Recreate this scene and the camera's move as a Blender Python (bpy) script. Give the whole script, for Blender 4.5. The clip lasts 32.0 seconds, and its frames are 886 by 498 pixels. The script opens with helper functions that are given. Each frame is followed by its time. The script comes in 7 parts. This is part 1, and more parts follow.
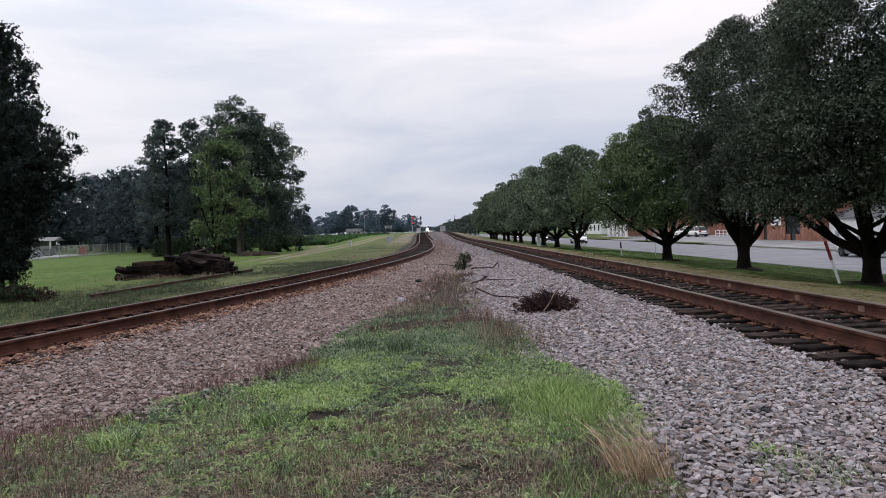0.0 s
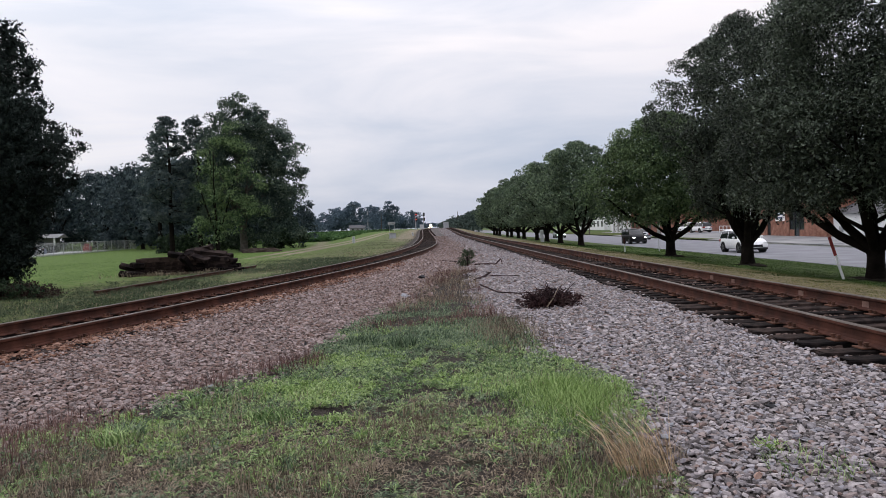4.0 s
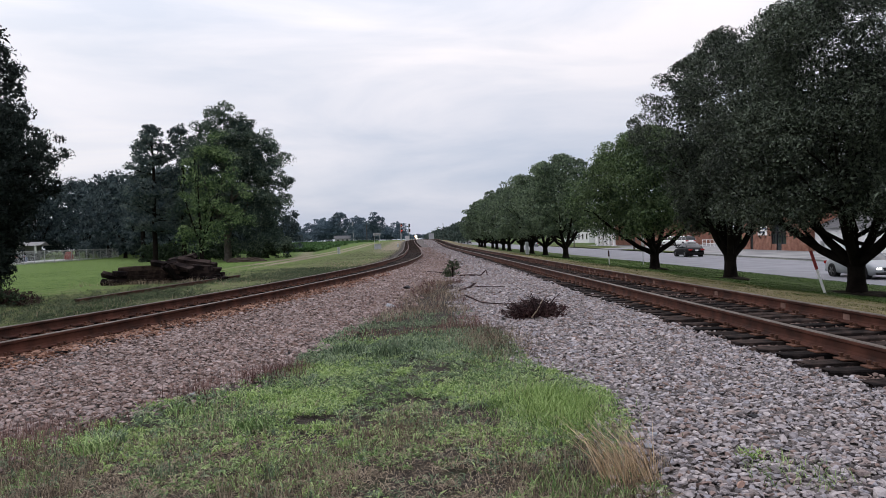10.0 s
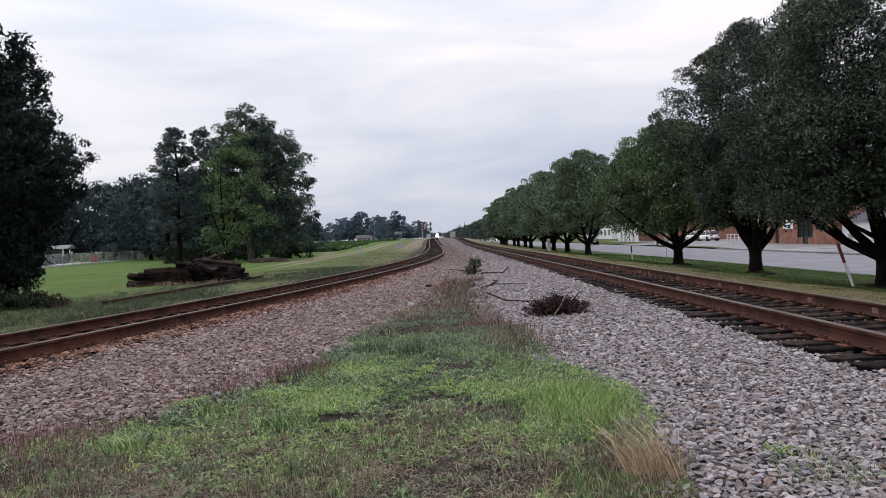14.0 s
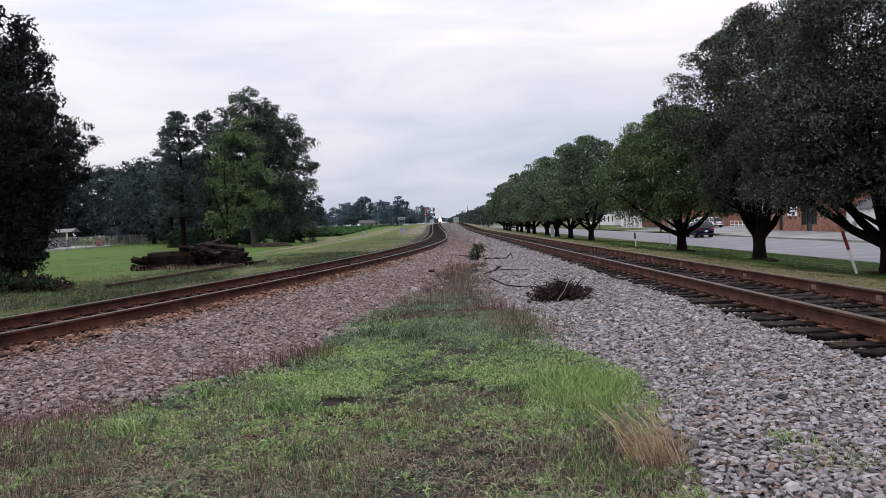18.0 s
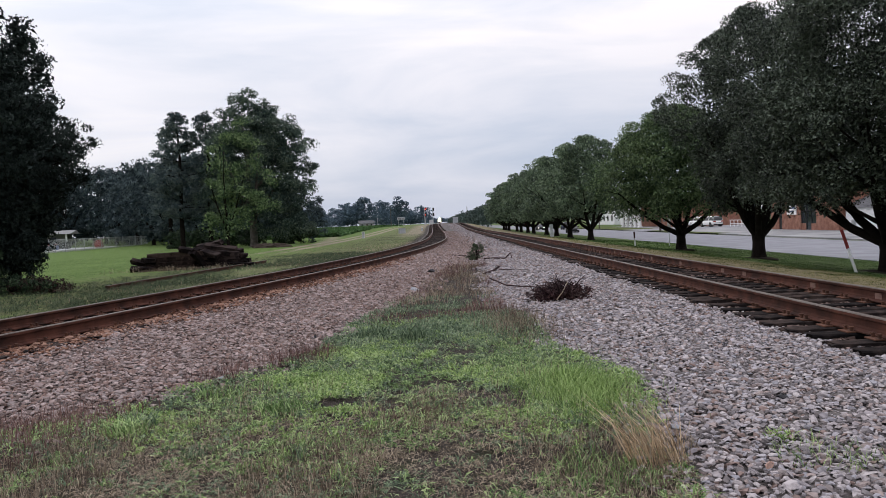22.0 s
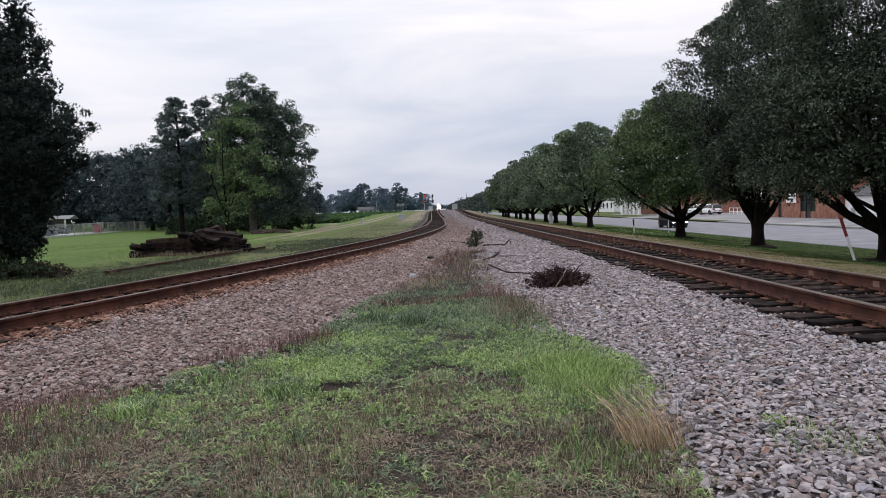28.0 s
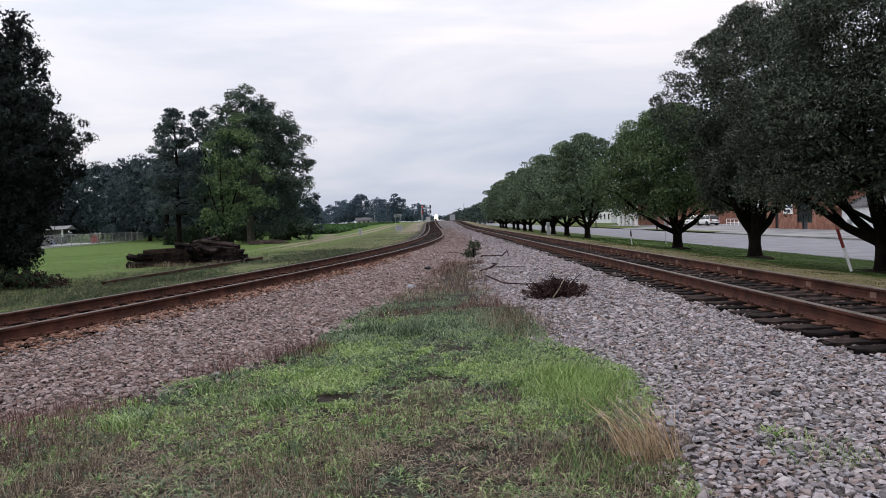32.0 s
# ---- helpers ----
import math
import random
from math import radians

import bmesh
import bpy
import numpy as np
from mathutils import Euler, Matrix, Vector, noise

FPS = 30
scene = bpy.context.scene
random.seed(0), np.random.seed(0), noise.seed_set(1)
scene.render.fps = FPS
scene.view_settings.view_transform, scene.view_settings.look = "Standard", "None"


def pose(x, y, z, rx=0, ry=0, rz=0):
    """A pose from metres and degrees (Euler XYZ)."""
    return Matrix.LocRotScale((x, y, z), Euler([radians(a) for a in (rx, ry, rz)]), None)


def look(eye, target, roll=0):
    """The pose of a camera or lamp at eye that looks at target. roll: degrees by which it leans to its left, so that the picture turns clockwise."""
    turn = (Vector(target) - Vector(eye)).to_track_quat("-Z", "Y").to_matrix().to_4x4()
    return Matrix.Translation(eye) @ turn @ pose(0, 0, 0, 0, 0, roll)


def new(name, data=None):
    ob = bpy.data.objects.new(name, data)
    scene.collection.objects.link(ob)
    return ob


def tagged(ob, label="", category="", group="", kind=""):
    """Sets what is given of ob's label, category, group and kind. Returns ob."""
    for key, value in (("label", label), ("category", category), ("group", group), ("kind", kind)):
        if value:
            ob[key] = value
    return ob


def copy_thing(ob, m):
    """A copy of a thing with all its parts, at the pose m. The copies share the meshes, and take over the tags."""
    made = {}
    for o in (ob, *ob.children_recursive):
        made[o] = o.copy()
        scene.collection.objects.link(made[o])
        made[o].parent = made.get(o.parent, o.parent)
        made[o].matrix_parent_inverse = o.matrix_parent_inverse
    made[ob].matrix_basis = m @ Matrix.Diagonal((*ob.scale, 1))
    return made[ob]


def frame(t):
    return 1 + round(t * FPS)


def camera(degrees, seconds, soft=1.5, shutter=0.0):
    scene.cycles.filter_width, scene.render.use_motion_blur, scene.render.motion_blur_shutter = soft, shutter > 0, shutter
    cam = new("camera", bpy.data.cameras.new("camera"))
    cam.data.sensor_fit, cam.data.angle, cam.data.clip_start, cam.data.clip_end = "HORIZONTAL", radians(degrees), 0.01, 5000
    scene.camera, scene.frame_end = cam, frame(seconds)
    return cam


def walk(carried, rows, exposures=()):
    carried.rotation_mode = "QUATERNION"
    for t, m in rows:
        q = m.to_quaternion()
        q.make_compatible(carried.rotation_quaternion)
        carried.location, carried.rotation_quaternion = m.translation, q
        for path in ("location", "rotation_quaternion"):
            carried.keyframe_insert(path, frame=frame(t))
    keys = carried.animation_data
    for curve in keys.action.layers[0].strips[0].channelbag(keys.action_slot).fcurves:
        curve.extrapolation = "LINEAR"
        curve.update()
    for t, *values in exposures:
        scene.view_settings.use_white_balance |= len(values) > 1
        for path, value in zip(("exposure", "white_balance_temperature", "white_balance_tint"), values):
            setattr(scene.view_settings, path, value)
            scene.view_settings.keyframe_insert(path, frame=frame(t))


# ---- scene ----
cam = camera(61.8, 32.0, soft=0.2)
PATH = [
    (0, (0.001, 0.002, 1.500), (0.377, 19.992, 1.011), -2.337),
    (0.5, (0.003, -0.006, 1.499), (0.361, 19.986, 1.049), -2.380),
    (1, (0.002, -0.003, 1.498), (0.293, 19.991, 1.125), -2.417),
    (1.5, (0.004, 0.001, 1.497), (0.226, 19.997, 1.182), -2.523),
    (2, (0.005, -0.003, 1.498), (0.184, 19.994, 1.191), -2.631),
    (2.5, (-0.001, -0.008, 1.501), (0.150, 19.989, 1.176), -2.645),
    (3, (0.000, 0.012, 1.495), (0.153, 20.007, 1.090), -2.570),
    (3.5, (0.002, 0.009, 1.497), (0.262, 19.999, 0.910), -2.552),
    (5.5, (-0.002, -0.025, 1.495), (0.239, 19.969, 1.040), -2.167),
    (6, (-0.005, -0.017, 1.485), (0.087, 19.982, 1.268), -2.413),
    (6.5, (-0.004, -0.026, 1.488), (-0.016, 19.974, 1.371), -2.369),
    (7, (-0.000, -0.004, 1.477), (0.057, 19.996, 1.402), -2.283),
    (7.5, (0.001, -0.013, 1.479), (0.140, 19.987, 1.434), -2.123),
    (8, (0.002, 0.006, 1.477), (0.243, 20.005, 1.392), -1.985),
    (8.5, (0.003, 0.003, 1.475), (0.325, 20.000, 1.337), -1.913),
    (9, (0.002, 0.010, 1.475), (0.463, 20.004, 1.271), -1.919),
    (9.5, (-0.003, 0.002, 1.474), (0.599, 19.991, 1.215), -1.918),
    (10, (-0.001, 0.002, 1.472), (0.694, 19.988, 1.182), -1.918),
    (10.5, (0.002, -0.003, 1.472), (0.733, 19.982, 1.220), -2.065),
    (11, (0.000, -0.005, 1.473), (0.742, 19.980, 1.273), -2.114),
    (11.5, (0.001, -0.003, 1.471), (0.762, 19.982, 1.308), -2.024),
    (12, (-0.004, -0.025, 1.477), (0.750, 19.960, 1.332), -1.998),
    (12.5, (0.001, -0.005, 1.470), (0.651, 19.984, 1.335), -2.097),
    (13, (-0.002, -0.009, 1.472), (0.422, 19.986, 1.286), -2.338),
    (13.5, (-0.000, 0.001, 1.473), (0.219, 19.998, 1.207), -2.558),
    (14, (-0.000, -0.001, 1.468), (0.111, 19.996, 1.151), -2.670),
    (14.5, (-0.001, -0.006, 1.470), (0.023, 19.991, 1.107), -2.688),
    (16.5, (-0.005, 0.001, 1.462), (-0.046, 19.993, 0.916), -2.557),
    (17, (-0.003, 0.002, 1.463), (-0.036, 19.993, 0.856), -2.520),
    (17.5, (-0.001, 0.008, 1.462), (-0.017, 19.997, 0.800), -2.514),
    (18, (-0.005, 0.008, 1.465), (0.006, 19.995, 0.758), -2.391),
    (18.5, (-0.005, 0.002, 1.467), (0.039, 19.987, 0.696), -2.400),
    (19, (-0.002, 0.005, 1.462), (0.068, 19.989, 0.663), -2.352),
    (19.5, (-0.002, 0.007, 1.463), (0.110, 19.990, 0.639), -2.352),
    (20, (0.001, 0.006, 1.461), (0.155, 19.988, 0.625), -2.383),
    (20.5, (0.001, 0.001, 1.463), (0.190, 19.982, 0.627), -2.406),
    (21, (0.001, -0.008, 1.466), (0.189, 19.975, 0.657), -2.442),
    (21.5, (0.004, -0.005, 1.464), (0.096, 19.981, 0.723), -2.563),
    (22, (0.003, 0.008, 1.463), (0.025, 19.996, 0.759), -2.622),
    (22.5, (0.001, 0.004, 1.459), (-0.010, 19.992, 0.755), -2.620),
    (23, (0.007, 0.008, 1.459), (-0.020, 19.995, 0.740), -2.606),
    (23.5, (0.003, 0.003, 1.459), (-0.024, 19.988, 0.695), -2.597),
    (24, (-0.001, -0.004, 1.462), (-0.016, 19.979, 0.638), -2.572),
    (24.5, (0.002, 0.005, 1.459), (-0.010, 19.986, 0.583), -2.568),
    (25, (0.000, -0.006, 1.462), (-0.051, 19.977, 0.631), -2.612),
    (25.5, (0.005, 0.021, 1.454), (-0.051, 20.005, 0.660), -2.601),
    (27.5, (0.004, 0.012, 1.456), (0.054, 19.983, 0.385), -2.366),
    (28, (-0.003, -0.009, 1.457), (0.027, 19.963, 0.393), -2.383),
    (28.5, (-0.005, -0.010, 1.459), (0.026, 19.964, 0.424), -2.429),
    (29, (-0.002, -0.014, 1.459), (0.038, 19.961, 0.454), -2.362),
    (29.5, (0.002, 0.001, 1.454), (0.039, 19.978, 0.492), -2.415),
    (30, (-0.002, -0.020, 1.458), (-0.082, 19.960, 0.579), -2.416),
    (30.5, (-0.007, -0.017, 1.457), (-0.219, 19.967, 0.688), -2.449),
    (31, (-0.002, -0.018, 1.460), (-0.225, 19.969, 0.768), -2.368),
    (31.5, (0.006, 0.001, 1.451), (-0.047, 19.988, 0.733), -2.297),
    (32, (0.005, 0.001, 1.456), (0.111, 19.986, 0.680), -2.323),
]
walk(cam, [(t, look(eye, target, roll)) for t, eye, target, roll in PATH], [(0.0, -0.16), (10.0, -0.14), (17.0, -0.11), (28.0, -0.09), (32.0, -0.11)])

# ---- world and sun: an overcast evening, brightest low in the west ----
SUN_EL, SUN_AZ = radians(24), radians(-50)
world = bpy.data.worlds.new("overcast_sky")
scene.world = world
world.use_nodes = True
wn, wl = world.node_tree.nodes, world.node_tree.links
wn.clear()
sky = wn.new("ShaderNodeTexSky")
sky.sky_type, sky.sun_disc = "NISHITA", False
sky.sun_elevation, sky.sun_rotation = SUN_EL, SUN_AZ
sky.air_density, sky.dust_density, sky.ozone_density = 1.0, 2.0, 1.5
coord = wn.new("ShaderNodeTexCoord")
mapping = wn.new("ShaderNodeMapping")
mapping.inputs["Scale"].default_value = (1.1, 1.1, 5.5)
mapping.inputs["Location"].default_value = (0.35, 0.1, 0.2)
clouds = wn.new("ShaderNodeTexNoise")
clouds.inputs["Scale"].default_value, clouds.inputs["Detail"].default_value = 2.1, 7.0
clouds.inputs["Roughness"].default_value, clouds.inputs["Distortion"].default_value = 0.52, 0.5
tone = wn.new("ShaderNodeValToRGB")
tone.color_ramp.elements[0].position, tone.color_ramp.elements[0].color = 0.33, (0.685, 0.725, 0.84, 1)
tone.color_ramp.elements[1].position, tone.color_ramp.elements[1].color = 0.66, (1.04, 0.985, 1.02, 1)
dim = wn.new("ShaderNodeMix")
dim.data_type, dim.blend_type = "RGBA", "MULTIPLY"
dim.inputs["Factor"].default_value = 1.0
dim.inputs[7].default_value = (0.10, 0.10, 0.10, 1)
mixed = wn.new("ShaderNodeMix")
mixed.data_type = "RGBA"
mixed.inputs["Factor"].default_value = 0.86
back = wn.new("ShaderNodeBackground")
back.inputs["Strength"].default_value = 1.0
out = wn.new("ShaderNodeOutputWorld")
wl.new(coord.outputs["Generated"], mapping.inputs["Vector"])
wl.new(mapping.outputs["Vector"], clouds.inputs["Vector"])
wl.new(clouds.outputs["Fac"], tone.inputs["Fac"])
wl.new(sky.outputs["Color"], dim.inputs[6])
wl.new(dim.outputs[2], mixed.inputs[6])
wl.new(tone.outputs["Color"], mixed.inputs[7])
# an overcast sky is brighter overhead than at the horizon
up = wn.new("ShaderNodeSeparateXYZ")
wl.new(coord.outputs["Generated"], up.inputs[0])
lift = wn.new("ShaderNodeMapRange")
lift.interpolation_type = "SMOOTHSTEP"
lift.inputs[1].default_value, lift.inputs[2].default_value = -0.05, 1.0
lift.inputs[3].default_value, lift.inputs[4].default_value = 0.88, 2.45
wl.new(up.outputs["Z"], lift.inputs[0])
wl.new(lift.outputs[0], back.inputs["Strength"])
# the far air is a little bluer
air = wn.new("ShaderNodeValToRGB")
air.color_ramp.elements[0].position, air.color_ramp.elements[0].color = 0.0, (0.89, 0.96, 1.07, 1)
air.color_ramp.elements[1].position, air.color_ramp.elements[1].color = 0.24, (1.0, 1.0, 1.0, 1)
tint = wn.new("ShaderNodeMix")
tint.data_type, tint.blend_type = "RGBA", "MULTIPLY"
tint.inputs["Factor"].default_value = 1.0
wl.new(up.outputs["Z"], air.inputs["Fac"])
wl.new(mixed.outputs[2], tint.inputs[6])
wl.new(air.outputs["Color"], tint.inputs[7])
wl.new(tint.outputs[2], back.inputs["Color"])
wl.new(back.outputs["Background"], out.inputs["Surface"])

sun = new("sun", bpy.data.lights.new("sun", "SUN"))
sun.data.energy, sun.data.angle, sun.data.color = 0.32, radians(14), (1.0, 0.96, 0.92)
sun.matrix_world = look((-50, 45, 40), (0, 0, 0))


# ---- materials ----
def material(name, colours, rough=0.8, metal=0.0, scale=8.0, bump=0.3, bump_scale=40.0, depth=0.01, vary=0.0, spec=0.2, coat=0.0, island=False, coords="Object"):
    """Colour that drifts over the surface at two scales, with fine relief. colours: two or three stops."""
    m = bpy.data.materials.new(name)
    m.use_nodes = True
    n, l = m.node_tree.nodes, m.node_tree.links
    b = n["Principled BSDF"]
    b.inputs["Roughness"].default_value, b.inputs["Metallic"].default_value = rough, metal
    b.inputs["Specular IOR Level"].default_value, b.inputs["Coat Weight"].default_value = spec, coat
    co = n.new("ShaderNodeTexCoord")
    big = n.new("ShaderNodeTexNoise")
    big.inputs["Scale"].default_value, big.inputs["Detail"].default_value = scale, 6
    ramp = n.new("ShaderNodeValToRGB")
    steps = ramp.color_ramp.elements
    while len(steps) < len(colours):
        steps.new(0.5)
    for k, (e, c) in enumerate(zip(steps, colours)):
        e.position, e.color = 0.32 + 0.36 * k / max(1, len(colours) - 1), (*c, 1)
    l.new(co.outputs[coords], big.inputs["Vector"])
    source = big.outputs["Fac"]
    if vary:
        if island:
            g = n.new("ShaderNodeNewGeometry")
            rnd = g.outputs["Random Per Island"]
        else:
            g = n.new("ShaderNodeObjectInfo")
            rnd = g.outputs["Random"]
        mr = n.new("ShaderNodeMapRange")
        mr.inputs[3].default_value, mr.inputs[4].default_value = -vary, vary
        l.new(rnd, mr.inputs[0])
        add = n.new("ShaderNodeMath")
        l.new(source, add.inputs[0])
        l.new(mr.outputs[0], add.inputs[1])
        source = add.outputs[0]
    l.new(source, ramp.inputs["Fac"])
    l.new(ramp.outputs["Color"], b.inputs["Base Color"])
    if bump:
        fine = n.new("ShaderNodeTexNoise")
        fine.inputs["Scale"].default_value, fine.inputs["Detail"].default_value = bump_scale, 4
        bp = n.new("ShaderNodeBump")
        bp.inputs["Strength"].default_value, bp.inputs["Distance"].default_value = bump, depth
        l.new(co.outputs[coords], fine.inputs["Vector"])
        l.new(fine.outputs["Fac"], bp.inputs["Height"])
        l.new(bp.outputs["Normal"], b.inputs["Normal"])
    return m


def foliage(name, colours, light=0.25, scale=0.5, rough=0.6, vary=0.22, spec=0.12):
    """Leaves: each leaf has its own shade, drifting over the crown, and lets some light through."""
    m = material(name, colours, rough=rough, scale=scale, bump=0, vary=vary, spec=spec if rough > 0.55 else 0.28, island=True)
    n, l = m.node_tree.nodes, m.node_tree.links
    b, o = n["Principled BSDF"], n["Material Output"]
    t = n.new("ShaderNodeBsdfTranslucent")
    ramp = [k for k in n if k.type == "VALTORGB"][0]
    l.new(ramp.outputs["Color"], t.inputs["Color"])
    mx = n.new("ShaderNodeMixShader")
    mx.inputs[0].default_value = light
    l.new(b.outputs[0], mx.inputs[1])
    l.new(t.outputs[0], mx.inputs[2])
    l.new(mx.outputs[0], o.inputs["Surface"])
    return m


def glow(name, colour, strength):
    m = bpy.data.materials.new(name)
    m.use_nodes = True
    b = m.node_tree.nodes["Principled BSDF"]
    b.inputs["Base Color"].default_value = (*colour, 1)
    b.inputs["Emission Color"].default_value, b.inputs["Emission Strength"].default_value = (*colour, 1), strength
    return m


def glass(name, colour=(0.02, 0.025, 0.03)):
    m = bpy.data.materials.new(name)
    m.use_nodes = True
    b = m.node_tree.nodes["Principled BSDF"]
    b.inputs["Base Color"].default_value, b.inputs["Roughness"].default_value = (*colour, 1), 0.05
    return m


def stone_mix(name, palette, loose=False):
    """Broken stone: every piece takes one colour of the palette, mottled and finely rough."""
    m = material(name, [(0.62, 0.62, 0.62), (1.0, 1.0, 1.0), (1.12, 1.11, 1.10)], rough=0.95, scale=26.0, bump=0.5, bump_scale=70, spec=0.1)
    n, l = m.node_tree.nodes, m.node_tree.links
    ramp = n.new("ShaderNodeValToRGB")
    ramp.color_ramp.interpolation = "CONSTANT"
    steps = ramp.color_ramp.elements
    while len(steps) < len(palette):
        steps.new(0.5)
    for k, (e, c) in enumerate(zip(steps, palette)):
        e.position, e.color = k / len(palette), (*c, 1)
    if loose:
        l.new(n.new("ShaderNodeObjectInfo").outputs["Random"], ramp.inputs["Fac"])
    else:
        l.new(n.new("ShaderNodeNewGeometry").outputs["Random Per Island"], ramp.inputs["Fac"])
    mottle = [k for k in n if k.type == "VALTORGB" and k != ramp][0]
    x = n.new("ShaderNodeMix")
    x.data_type, x.blend_type = "RGBA", "MULTIPLY"
    x.inputs["Factor"].default_value = 1.0
    l.new(ramp.outputs["Color"], x.inputs[6])
    l.new(mottle.outputs["Color"], x.inputs[7])
    l.new(x.outputs[2], n["Principled BSDF"].inputs["Base Color"])
    return m


GREYS = [(0.228, 0.208, 0.217), (0.303, 0.272, 0.273), (0.176, 0.160, 0.163), (0.363, 0.329, 0.330), (0.254, 0.208, 0.196), (0.264, 0.254, 0.274), (0.324, 0.292, 0.292), (0.220, 0.189, 0.182), (0.411, 0.371, 0.368), (0.136, 0.121, 0.121), (0.284, 0.231, 0.216), (0.255, 0.230, 0.231), (0.342, 0.319, 0.337), (0.208, 0.152, 0.136), (0.286, 0.258, 0.265)]
REDS = [(0.113, 0.083, 0.075), (0.251, 0.194, 0.183), (0.171, 0.128, 0.114), (0.311, 0.245, 0.230), (0.213, 0.149, 0.129), (0.261, 0.215, 0.206), (0.275, 0.210, 0.193), (0.178, 0.120, 0.104), (0.354, 0.281, 0.264), (0.226, 0.185, 0.177), (0.229, 0.161, 0.143), (0.207, 0.160, 0.148)]
